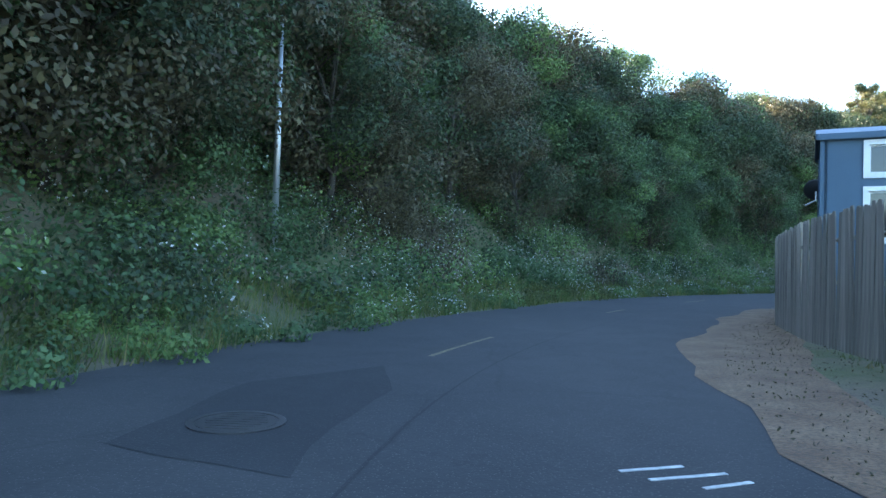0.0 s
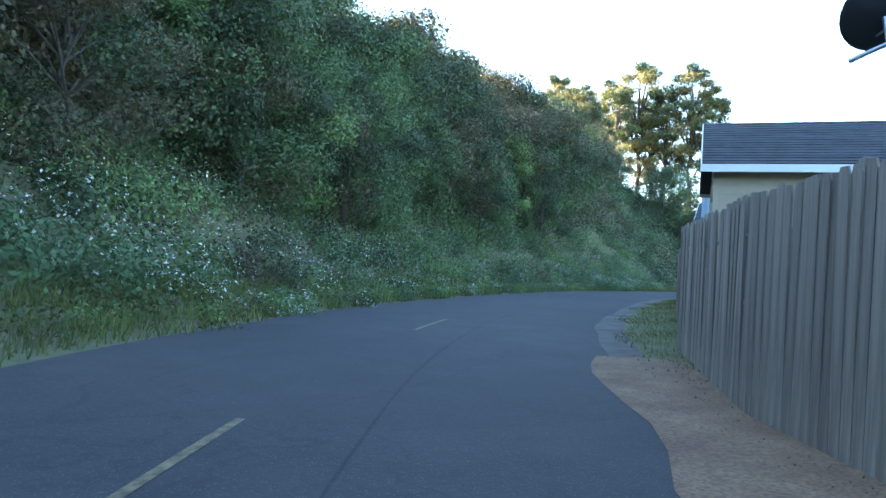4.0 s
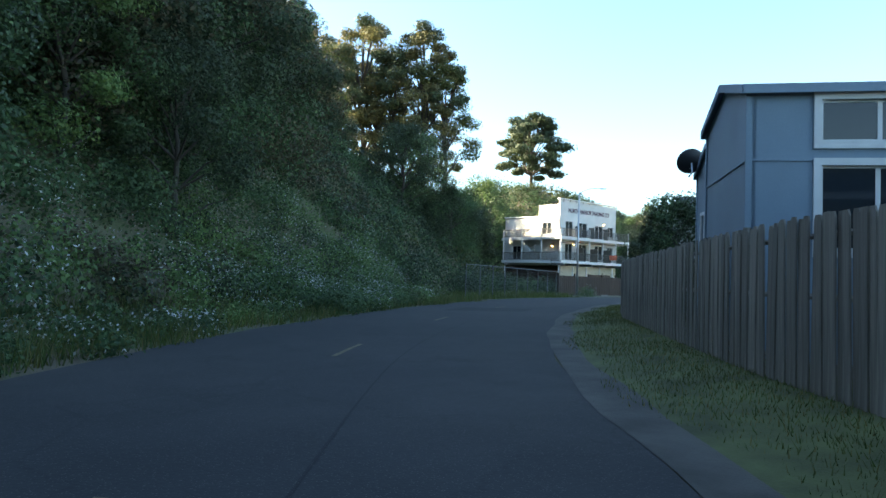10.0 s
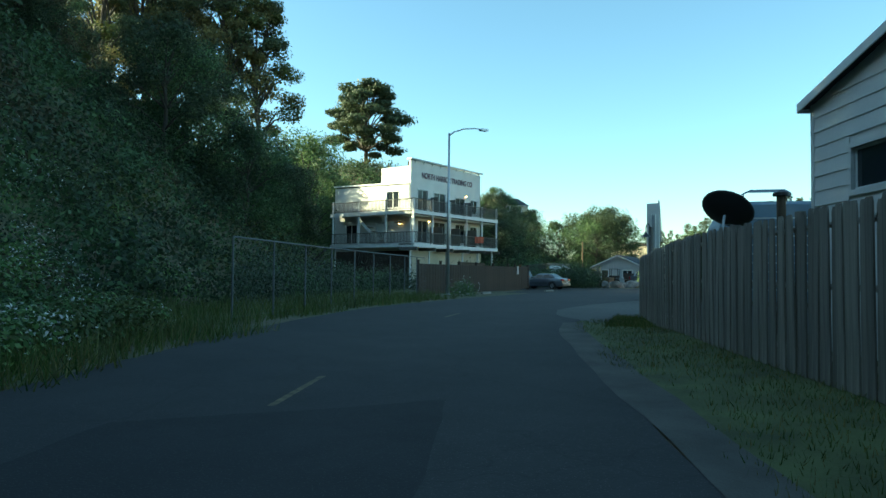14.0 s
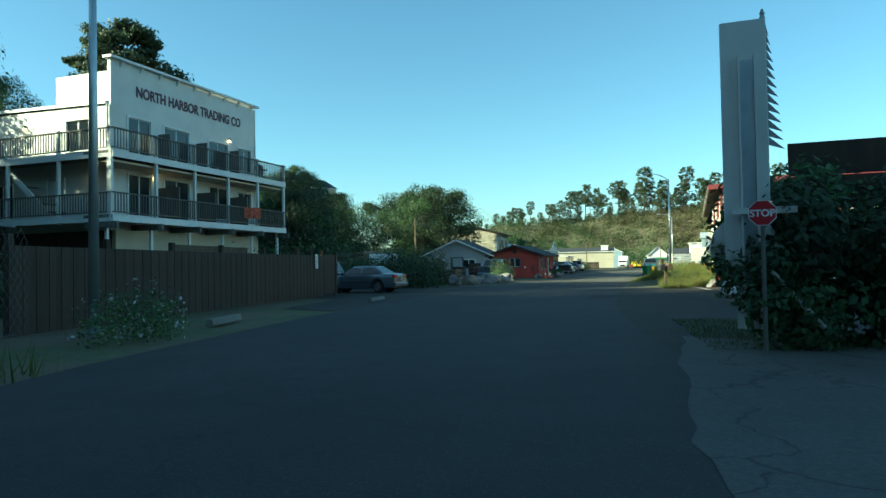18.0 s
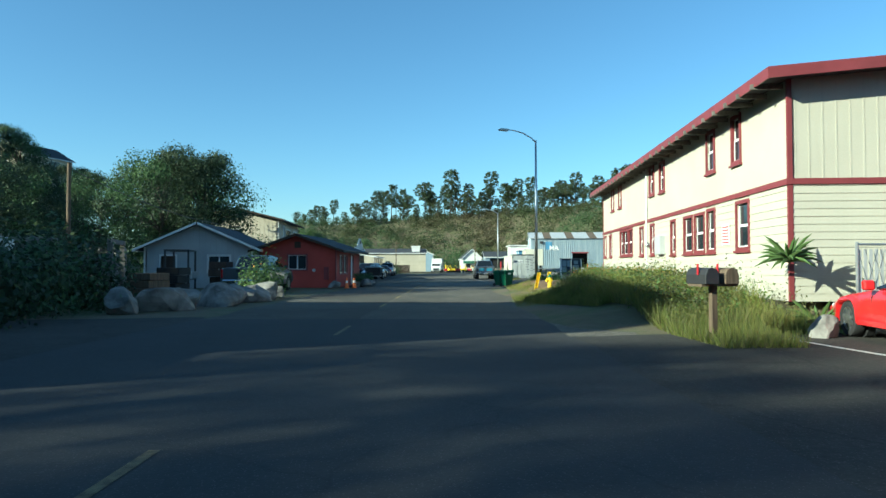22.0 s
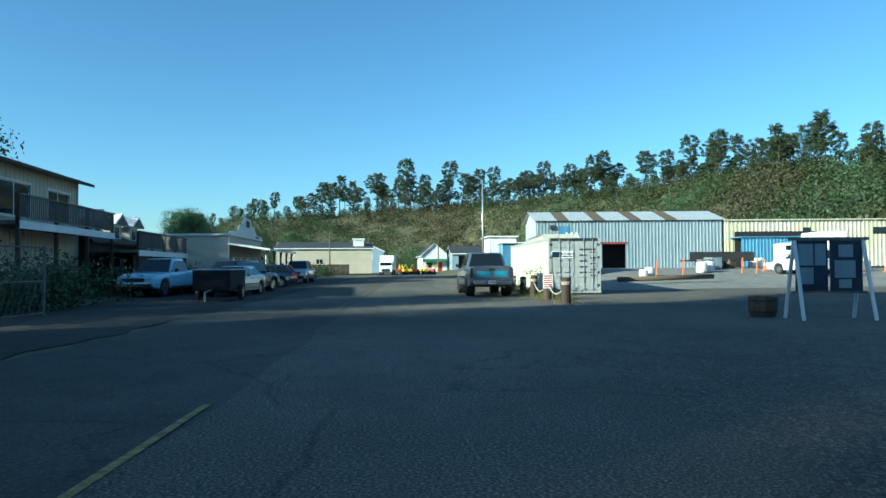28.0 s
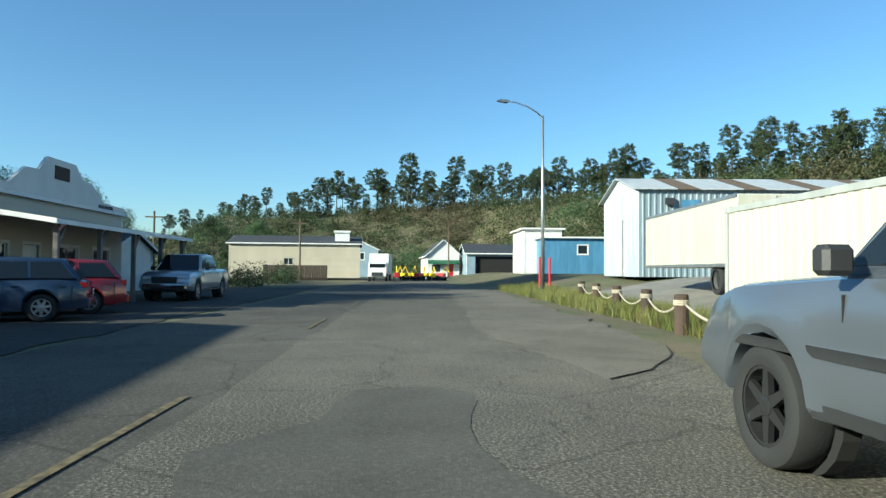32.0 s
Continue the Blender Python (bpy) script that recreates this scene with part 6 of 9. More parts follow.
# chain-link fence with slats, mailbox, rocks and spiky plants at the corner of the lot
lf = thing("lattice_fence", pose(108.75, 59.3, 0.05, 0, 0, -94), "galvanised chain-link fence woven with pale slats", "fence")
for k in range(62):
    part("slat", shared(("palesl", 1.2), lambda: Mesh().box(-0.035, 0.035, -0.005, 0.005, 0, 1.5), "gray_siding"), None, lf).location = (0.06 + k * 0.115, 0, 0.1)
for k in range(4):
    part("fence_post", Mesh().tube([(k * 2.38, 0, 0), (k * 2.38, 0, 1.75)], 0.035), "steel", lf)
part("top_rail", Mesh().tube([(0, 0, 1.7), (7.2, 0, 1.7)], 0.025), "steel", lf)
lat = Mesh()
for k in range(46):
    for s in (1, -1):
        x = k * 0.16
        lat.tube([(x, -0.012, 0.12 if s > 0 else 1.6), (x + 0.42, -0.012, 1.6 if s > 0 else 0.12)], 0.006, 3, False)
wv = part("wire_weave", lat, "steel", lf)
wv["kind"] = "stuff"


def agave(x, y, z, r, label, n=34):
    a = thing("agave", pose(x, y, z), label, "plant", "spiky plants by the lot")
    lr = random.Random(int(x * 10 + y))
    leaf = Mesh()
    for k in range(n):
        t = k * 2.4
        up = 0.25 + 0.75 * (k / n)
        pts = [Vector((0.05 * math.cos(t), 0.05 * math.sin(t), 0.05))]
        for s in (0.35, 0.7, 1.0):
            pts.append(Vector((math.cos(t) * r * s * (1.1 - 0.7 * up * 0.6), math.sin(t) * r * s * (1.1 - 0.7 * up * 0.6), 0.05 + r * 1.25 * up * s - 0.65 * r * s * s * (1 - up * 0.4))))
        leaf = Mesh().tube(pts, [0.03, 0.045, 0.03, 0.004], 4, False)
        part("leaf", leaf, "leaf_light", a)
    return a


agave(107.9, 60.7, 0.0, 0.75, "spiky green agave beside the parking space")
agave(109.1, 60.6, 1.35, 0.7, "tall spiky aloe above the fence")
agave(108.4, 56.6, 1.2, 0.6, "spiky aloe behind the slatted fence")


def rock(x, y, z, sx, sy, sz, seed, label, mat="boulder", group="boulders along the road", name="boulder"):
    bm = bmesh.new()
    bmesh.ops.create_icosphere(bm, subdivisions=3, radius=1.0)
    chips = random.Random(seed * 7.3)
    planes = [(Vector((chips.gauss(0, 1), chips.gauss(0, 1), chips.gauss(0.2, 1))).normalized(), chips.uniform(0.48, 0.8)) for _ in range(14)]
    for v in bm.verts:
        p = v.co.copy()
        for nrm, cut in planes:
            over = p.dot(nrm) - cut
            if over > 0:
                p -= nrm * over * 0.92
        k = 1 + 0.16 * noise.noise(p * 1.1 + Vector((seed, 0, 0))) + 0.09 * noise.noise(p * 2.7 + Vector((0, seed, 0))) + 0.06 * noise.noise(p * 6 + Vector((0, 0, seed)))
        p *= k
        if p.z > 0.55:
            p.z = 0.55 + (p.z - 0.55) * 0.4
        v.co = Vector((p.x * sx, p.y * sy, max(-0.35, p.z) * sz))
    me = bpy.data.meshes.new(name)
    bm.to_mesh(me)
    bm.free()
    me.materials.append(M[mat])
    o = new(name, me)
    o.location = (x, y, z)
    o.rotation_euler = (0, 0, seed * 1.7)
    return tagged(o, label, name.replace("_", " "), group)


rock(107.0, 61.2, 0.1, 0.35, 0.3, 0.5, 3, "upright grey rock at the edge of the lot")
mb = thing("mailbox", pose(106.3, 63.6, 0.0, 0, 0, 10), "black and brown rural mailboxes on a wooden post", "mailbox")
part("post", Mesh().box(-0.05, 0.05, -0.05, 0.05, 0, 0.95), "log_wood", mb)
part("shelf", Mesh().box(-0.2, 0.2, -0.35, 0.35, 0.95, 0.99), "log_wood", mb)
for y, mtl in ((-0.18, "log_wood"), (0.2, "black_steel")):
    bx = part("box", Mesh().prism([(y - 0.13, 0.99), (y + 0.13, 0.99), (y + 0.13, 1.15), (y + 0.09, 1.24), (y, 1.27), (y - 0.09, 1.24), (y - 0.13, 1.15)], -0.28, 0.28, "x"), mtl, mb, bevel=0.008)
    part("flag", Mesh().box(-0.1, -0.06, y + 0.135, y + 0.15, 1.15, 1.33), "stop_red", bx)

# hydrant, posts, flower bank
hy = thing("fire_hydrant", pose(123.3, 62.65, land1(123.3, 62.65) - 0.02) @ Matrix.Scale(0.76, 4), "bright yellow fire hydrant with a green cap", "fire hydrant")
part("barrel", Mesh().lathe([(0.17, 0), (0.17, 0.05), (0.115, 0.06), (0.11, 0.48), (0.15, 0.5), (0.15, 0.54), (0.12, 0.55), (0.1, 0.63)], 18), "yellow_paint", hy, smooth=False)
part("bonnet", Mesh().lathe([(0.13, 0.55), (0.12, 0.64), (0.07, 0.71), (0.03, 0.73), (0.03, 0.78)], 16), "green_plastic", hy, "green bonnet")
for a, r, ln in ((0, 0.06, 0.2), (180, 0.06, 0.2), (90, 0.085, 0.22)):
    part("outlet", Mesh().lathe([(r, 0.08), (r, ln - 0.05), (r + 0.02, ln - 0.05), (r + 0.02, ln)], 12, pose(0, 0, 0.4, 0, 90, a + 10)), "yellow_paint", hy)
for x, y, lean in ((124.6, 63.0, 12), (124.3, 62.46, 0)):
    yp = thing("marker_post", pose(x, y, land1(x, y) - 0.03, 0, -lean, 80), "yellow steel marker post guarding the hydrant", "post", "yellow posts")
    part("post", Mesh().prism([(-0.07, -0.04), (0.07, -0.04), (0.07, 0.04), (0.055, 0.04), (0.055, -0.025), (-0.055, -0.025), (-0.055, 0.04), (-0.07, 0.04)], -0.2, 0.78 if lean else 0.64, "z"), "yellow_paint", yp)


def scrub(name, pts, radius, count, size, mats, label, petal=None, petals=0, height=0.7, category="shrub"):
    """A bed of low plants: leafy mounds and flowers, one object."""
    pts = np.asarray(pts, float)
    r = RNG.uniform(*radius, len(pts))
    c = np.c_[pts, land(pts[:, 0], pts[:, 1]) + r * height * 0.5]
    kind = RNG.integers(0, len(mats), len(pts))
    g = [(*leaves(c[kind == k], r[kind == k], count, size, height, 0.4), k) for k in range(len(mats)) if (kind == k).any()]
    mats = list(mats)
    if petal:
        g.append((*leaves(c, r, petals, 0.042, height, 0.95), len(mats)))
        mats.append(petal)
    v, f, ix = joined(g)
    return tagged(new(name, raw_mesh(name, v, f, mats, ix)), label, category, kind="stuff")


def area(n, x0, x1, y0, y1, slope=0.0):
    x = RNG.uniform(x0, x1, n)
    return np.c_[x, RNG.uniform(y0, y1, n) + slope * (x - x0)]


scrub("flower_bed", area(190, 114, 137, 59.6, 61.4, -0.135), (0.4, 0.75), 230, 0.045, ["leaf_mid", "leaf_light", "leaf_olive"], "bank of garden shrubs with red and orange flowers", "petal_red", 46, category="flower bed")
scrub("tall_weeds", area(170, 108.2, 121, 61.0, 63.6, -0.05), (0.3, 0.55), 240, 0.032, ["weed", "weed", "leaf_light", "seed_grass"], "overgrown sunlit weeds at the edge of the lot", None, 0, 1.3, "weeds")
gu, gv = np.meshgrid(np.linspace(0, 1, 60), np.linspace(0, 1, 14))
bank_x = 118.5 + 20 * gu
bank_y = 60.2 - 2.6 * gu + (3.7 + 0.25 * np.sin(gu * 23)) * gv
bk = np.arange(gu.size).reshape(gu.shape)
bank = new("flower_bank", raw_mesh("flower_bank", np.c_[bank_x.ravel(), bank_y.ravel(), (land(bank_x, bank_y) + 0.012 + 0.03 * np.sin(bank_x * 3) * np.cos(bank_y * 4)).ravel()], np.stack([bk[:-1, :-1], bk[:-1, 1:], bk[1:, 1:], bk[1:, :-1]], -1).reshape(-1, 4), ["mulch"], smooth=True))
tagged(bank, "brown bark mulch bank strewn with straw", "bank", kind="structure")


def grass_patch(name, n, x0, x1, y0, y1, slope, height, width, mats, weights, label):
    xy = area(n, x0, x1, y0, y1, slope)
    kind = RNG.choice(len(mats), n, p=weights)
    z = land(xy[:, 0], xy[:, 1]) - 0.03
    v, f, ix = joined([(*blades(xy[kind == k], z[kind == k], height, width), k) for k in range(len(mats)) if (kind == k).any()])
    return tagged(new(name, raw_mesh(name, v, f, mats, ix)), label, "grass", kind="stuff")


grass_patch("grass", 30000, 107.4, 118.5, 60.9, 63.7, -0.02, 0.42, 0.007, ["weed", "seed_grass", "dry_grass"], [0.6, 0.25, 0.15], "tall grass on the sunny bank")
grass_patch("grass", 16000, 112.0, 121.0, 62.3, 63.9, 0.07, 0.2, 0.008, ["weed", "grass", "dry_grass"], [0.5, 0.3, 0.2], "rough grass between the bank and the road")
grass_patch("straw", 7000, 119.0, 138.0, 60.6, 63.6, -0.135, 0.05, 0.008, ["dry_grass", "bark"], [0.7, 0.3], "dry straw and twigs strewn over the mulch")
grass_patch("grass", 4000, 105.4, 107.8, 62.4, 63.8, 0.0, 0.24, 0.007, ["weed", "seed_grass"], [0.7, 0.3], "weeds round the mailbox post")
grass_patch("grass", 9000, 116.5, 140, 63.9, 65.2, -0.135, 0.10, 0.008, ["weed", "dry_grass"], [0.45, 0.55], "dry grass at the foot of the flower bank")
grass_patch("grass", 8000, 61.5, 66.2, 59.4, 62.2, 0.2, 0.12, 0.01, ["grass", "dry_grass"], [0.8, 0.2], "short green grass at the end of the fence")
grass_patch("grass", 7000, 79.5, 85.5, 62.6, 65.4, 0.0, 0.07, 0.008, ["grass", "seed_grass"], [0.8, 0.2], "grass round the foot of the ivy hedge")

# ---- the tall sign, seen from behind, in its ivy hedge ----
sgn = thing("tall_sign", pose(80.0, 65.1, 0, 0, 0, -8), "tall white metal sign seen edge-on with a jagged cut-out rim", "sign")
part("panel", Mesh().box(-0.06, 0.06, -0.66, 0.0, 1.1, 5.08), "white_paint", sgn, bevel=0.012)
for y in (-0.24, -0.47):
    part("channel", Mesh().prism([(-0.19, y - 0.03), (-0.06, y - 0.03), (-0.06, y + 0.09), (-0.075, y + 0.09), (-0.075, y), (-0.19, y)], 0.3, 4.52, "z"), "white_paint", sgn)
part("web_plate", Mesh().box(-0.09, -0.07, -0.47, -0.24, 1.0, 4.45), "steel", sgn)
part("finial", Mesh().lathe([(0.045, 5.08), (0.03, 5.14), (0.04, 5.17), (0.012, 5.24)], 8, pose(0, -0.62, 0)), "gray_siding", sgn)
for k in range(14):
    z = 5.0 - k * 0.135
    part("saw_tooth", Mesh().prism([(-0.66, z), (-0.66, z - 0.125), (-0.7 - 0.02 * k ** 0.85, z - 0.2)], -0.02, 0.02, "x"), "gray_siding", sgn)
part("disc", Mesh().lathe([(0.5, -0.05), (0.5, 0.05)], 32, pose(0.12, -0.28, 1.55, 0, 90)), "white_paint", sgn, "round white plate")
part("arm", Mesh().box(-0.26, -0.18, -1.0, -0.1, 2.05, 2.15), "white_paint", sgn)
part("brace", Mesh().tube([(-0.3, -0.6, 1.2), (-0.3, -1.3, 0.35)], 0.04), "white_paint", sgn)
st = thing("stop_sign", pose(79.2, 64.72, 0, 0, 0, -102), "small red octagonal stop sign on a post in the ivy", "stop sign")
oct_ = [(0.20 * math.cos(math.radians(22.5 + 45 * k)), 2.03 + 0.20 * math.sin(math.radians(22.5 + 45 * k))) for k in range(8)]
part("border", Mesh().prism(oct_, -0.006, 0.006, "y"), "white", st)
part("face", Mesh().prism([(x * 0.93, 2.03 + (z - 2.03) * 0.93) for x, z in oct_], -0.010, -0.0065, "y"), "stop_red", st)
lettering("STOP", pose(0, -0.0105, 1.98, 90), 0.14, "white", st, "lettering", extrude=0.001)
part("post", Mesh().tube([(0, 0.04, 0), (0, 0.04, 2.2)], 0.03), "gray_wood", st)
hedge_pts = np.r_[area(120, 79.9, 82.6, 50.0, 64.6), area(40, 79.7, 80.6, 50.0, 64.9)]
hz = np.r_[RNG.uniform(0.3, 2.7, 120), RNG.uniform(0.2, 2.2, 40)]
hc = np.c_[hedge_pts, hz]
v, f, ix = joined([(*leaves(hc[::2], np.full(len(hc[::2]), 0.75), 300, 0.075, 0.9, 0.6), 0), (*leaves(hc[1::2], np.full(len(hc[1::2]), 0.75), 300, 0.075, 0.9, 0.6), 1)])
tagged(new("ivy_hedge", raw_mesh("ivy_hedge", v, f, ["leaf_mid", "leaf_dark"], ix)), "thick dark ivy hedge smothering the old sign", "hedge", kind="stuff")
iv = np.c_[RNG.uniform(79.5, 80.3, 12), RNG.uniform(63.9, 65.1, 12), RNG.uniform(0.3, 1.6, 12)]
v, f = leaves(iv, np.full(12, 0.4), 260, 0.06, 0.9, 0.6)
tagged(new("ivy", raw_mesh("ivy", v, f, ["leaf_mid"])), "ivy climbing the poles of the tall sign", "ivy", kind="stuff")
dw = thing("dark_board", pose(82.2, 63.6, 0, 0, 0, -98), "dark brown board wall rising out of the ivy", "board wall")
for k in range(5):
    part("plank", Mesh().box(0, 1.7, -0.02, 0.02, 0.4 + 0.62 * k, 1.0 + 0.62 * k), "brown_wood", dw)

# the dark tree behind the fence
GARDEN = limb_tree("garden_tree", 4.5, 1.5, ["leaf_dark", "leaf_mid", "leaf_dark"], 0.055, 460, 30, 21, 0.25, 0.75, 0.09, False, 6, 1.0)
plant(GARDEN, 48.9, 53.3, 1.0, 40, "dark leafy garden tree behind the fence", "", "tree")
scrub("garden_bushes", np.array([(48.6, 52.3), (48.0, 51.9), (47.4, 51.6), (46.7, 51.2), (46.1, 50.9)]), (1.0, 1.3), 1500, 0.075, ["leaf_dark", "leaf_dark", "leaf_mid"], "large dark bush hanging over the fence", None, 0, 1.35, "shrub")

# ---- left side: boulders, clutter, grey house, red house ----
for k, (x, y, s) in enumerate(((114.9, 76.9, 0.8), (116.0, 76.0, 0.95), (117.3, 75.9, 0.85), (118.6, 75.2, 1.0), (120.0, 75.0, 0.85), (121.4, 74.6, 0.9), (122.7, 74.4, 0.75), (123.7, 74.1, 0.6), (136.4, 72.9, 0.6), (140.2, 71.2, 0.5), (141.6, 71.0, 0.45))):
    rock(x, y, 0.22, s, s * 0.75, s * (0.75 if k % 3 else 0.95), k * 1.37, "pale weathered boulder lining the road")
house("grey_house", 138.0, 78.2, 0, 9, 6.6, 2.55, "grey house with a low gable roof and pale weathered boards", "gray_siding", "gable_x", 1.45, {3: [(3.9, 5.2, 1.0, 2.0), (1.0, 1.9, 0.1, 2.0, "door", "brown_wood")]}, lap=0.0, battens=0.35, trim="white_siding", over=0.5)
rh = house("red_house", 137.8, 73.0, -8, 7.2, 4.9, 2.45, "small brick-red stucco house with a dark low-pitched roof", "red_siding", "gable_x", 0.85, {3: [(1.85, 3.0, 1.15, 2.05)], 0: [(0.9, 1.9, 0.9, 2.05), (2.1, 3.1, 0.9, 2.05), (4.2, 5.1, 0.1, 2.1, "door")]}, trim="red_trim", fascia="brown_wood", over=0.55)
part("gable_vent", Mesh().box(-0.04, 0.0, 2.25, 2.65, 2.5, 2.9), "brown_wood", rh)
part("meter", Mesh().lathe([(0.1, 0), (0.1, 0.1)], 14, pose(0.0, 1.4, 1.1, 0, -90)), "white_paint", rh)
part("meter_box", Mesh().box(-0.1, 0.0, 0.45, 0.75, 0.5, 1.3), "red_trim", rh)


def pallets(x, y, ang, n, label):
    p = thing("pallet_stack", pose(x, y, 0, 0, 0, ang), label, "pallets", "stacks of pallets")
    for k in range(n):
        z = k * 0.145
        for j in range(3):
            part("bearer", shared(("bearer",), lambda: Mesh().box(-0.6, 0.6, -0.045, 0.045, 0, 0.1), "gray_wood"), None, p).location = (0, -0.45 + 0.45 * j, z)
        for j in range(6):
            part("slat", shared(("pslat",), lambda: Mesh().box(-0.05, 0.05, -0.5, 0.5, 0, 0.022), "gray_wood"), None, p).location = (-0.52 + 0.208 * j, 0, z + 0.1)
    return p


pallets(118.6, 79.4, 8, 12, "tall stack of grey wooden pallets")
pallets(121.2, 80.0, -4, 14, "stack of grey wooden pallets by the grey house")
rk = thing("steel_rack", pose(126.5, 78.6, 0, 0, 0, 10), "dark steel frame rack with odds and ends", "rack")
for x in (0, 2.6):
    for y in (0, 1.0):
        part("upright", Mesh().box(x - 0.04, x + 0.04, y - 0.04, y + 0.04, 0, 2.1), "black_steel", rk)
for z in (0.7, 2.05):
    part("shelf", Mesh().box(-0.05, 2.65, -0.05, 1.05, z, z + 0.05), "black_steel", rk)
for k in range(4):
    cr = thing("crate", pose(126.9 + k * 0.55, 79.0, 0.75, 0, 0, 8 * k), "grey plastic crate on the rack", "crate", "crates")
    part("body", Mesh().box(-0.2, 0.2, -0.25, 0.25, 0, 0.35), "gray_siding", cr, bevel=0.02)
scrub("green_bushes", np.array([(124.2, 74.9), (124.8, 75.3), (125.4, 74.8), (124.9, 74.6), (125.8, 75.3)]), (0.7, 1.0), 520, 0.06, ["leaf_light", "leaf_mid"], "fresh green bushes with orange blossom beside the red house", "petal_red", 6, 1.5)
scrub("dark_bushes", np.r_[area(46, 71, 94, 79.6, 83.0, 0.32), area(30, 60, 74, 74.6, 77.5, 0.36)], (0.9, 1.5), 300, 0.08, ["leaf_dark", "leaf_dark", "leaf_mid"], "dark bushes on the slope behind the wire fence", None, 0, 1.0, "shrubs")
hp = np.r_[area(70, 109.5, 119.5, 77.6, 84.0, 0.0), area(20, 100, 114, 84.5, 87)]
scrub("hedge", hp, (1.1, 1.8), 330, 0.085, ["leaf_dark", "leaf_dark", "leaf_mid"], "large dark hedge beside the parked cars", None, 0, 1.15, "hedge")
scrub("hedge", area(40, 113, 136, 88.0, 97.0), (1.8, 2.8), 200, 0.15, ["leaf_dark", "leaf_mid"], "dark brush behind the grey house", None, 0, 1.2, "brush")
for x, y, h in ((121.0, 81.3, 5.2),):
    up_ = thing("utility_pole", pose(x, y, 0), "weathered wooden utility pole", "pole", "utility poles")
    part("pole", Mesh().tube([(0, 0, -0.2), (0, 0, h)], [0.09, 0.07], 10), "log_wood", up_)
cs = thing("camper_trailer", pose(114.5, 83.0, 0, 0, 0, 15), "white camper trailer among the clutter", "trailer")
part("body", Mesh().prism([(0, 0.5), (4.2, 0.5), (4.4, 1.9), (4.1, 2.3), (0.3, 2.3), (-0.1, 1.7)], -2, 0, "y"), "white_paint", cs, bevel=0.06)
part("window", Mesh().box(1.4, 2.6, -2.02, -1.99, 1.3, 1.9), "glass", cs)
part("stripe", Mesh().box(0.1, 4.2, -2.015, -1.995, 0.85, 1.0), "sheet_blue", cs)
# houses on the wooded hilltop
house("hilltop_house", 210.0, 131.0, -20, 10, 8, 5.2, "brown house with a shingle roof on the wooded hilltop", "tan_siding", "gable_x", 2.2, {0: [(1.5, 2.8, 3.2, 4.6), (5.5, 7.5, 3.2, 4.6)], 3: [(2.5, 4.5, 3.2, 4.6)]}, base=land1(214, 134) - 1.0, group="houses on the hilltop")
house("hilltop_house", 226.0, 134.0, -15, 9, 7, 4.2, "dark roofed house among trees on the hilltop", "gray_siding", "gable_x", 1.8, {0: [(1.5, 2.8, 2.2, 3.6)]}, base=land1(230, 137) - 1.0, group="houses on the hilltop")
# low sheds in the clutter beside the grey house
house("tin_shed", 121.5, 86.0, -4, 6.5, 3.5, 2.2, "low dark shed with grey board walls", "gray_wood", "mono", 0.35, {0: [(1.0, 2.6, 0.1, 2.0, "open")]}, battens=0.25, trim="gray_wood", fascia="gray_wood", over=0.3, category="shed")
# a concrete wheel stop in the verge
ws = thing("wheel_stop", pose(84.0, 76.2, 0.03, 0, 0, 8), "pale concrete wheel stop in the grass", "wheel stop")
part("block", Mesh().prism([(-0.11, 0), (0.11, 0), (0.07, 0.15), (-0.07, 0.15)], -0.9, 0.9, "x"), "concrete", ws, bevel=0.01)
scrub("flowering_shrub", np.array([(80.6, 76.4), (81.2, 76.0), (80.2, 75.6), (81.8, 76.5), (79.6, 76.0)]), (0.5, 0.8), 380, 0.04, ["leaf_mid", "leaf_light"], "green shrub with white flowers at the foot of the lamp", "petal", 40, 1.1)

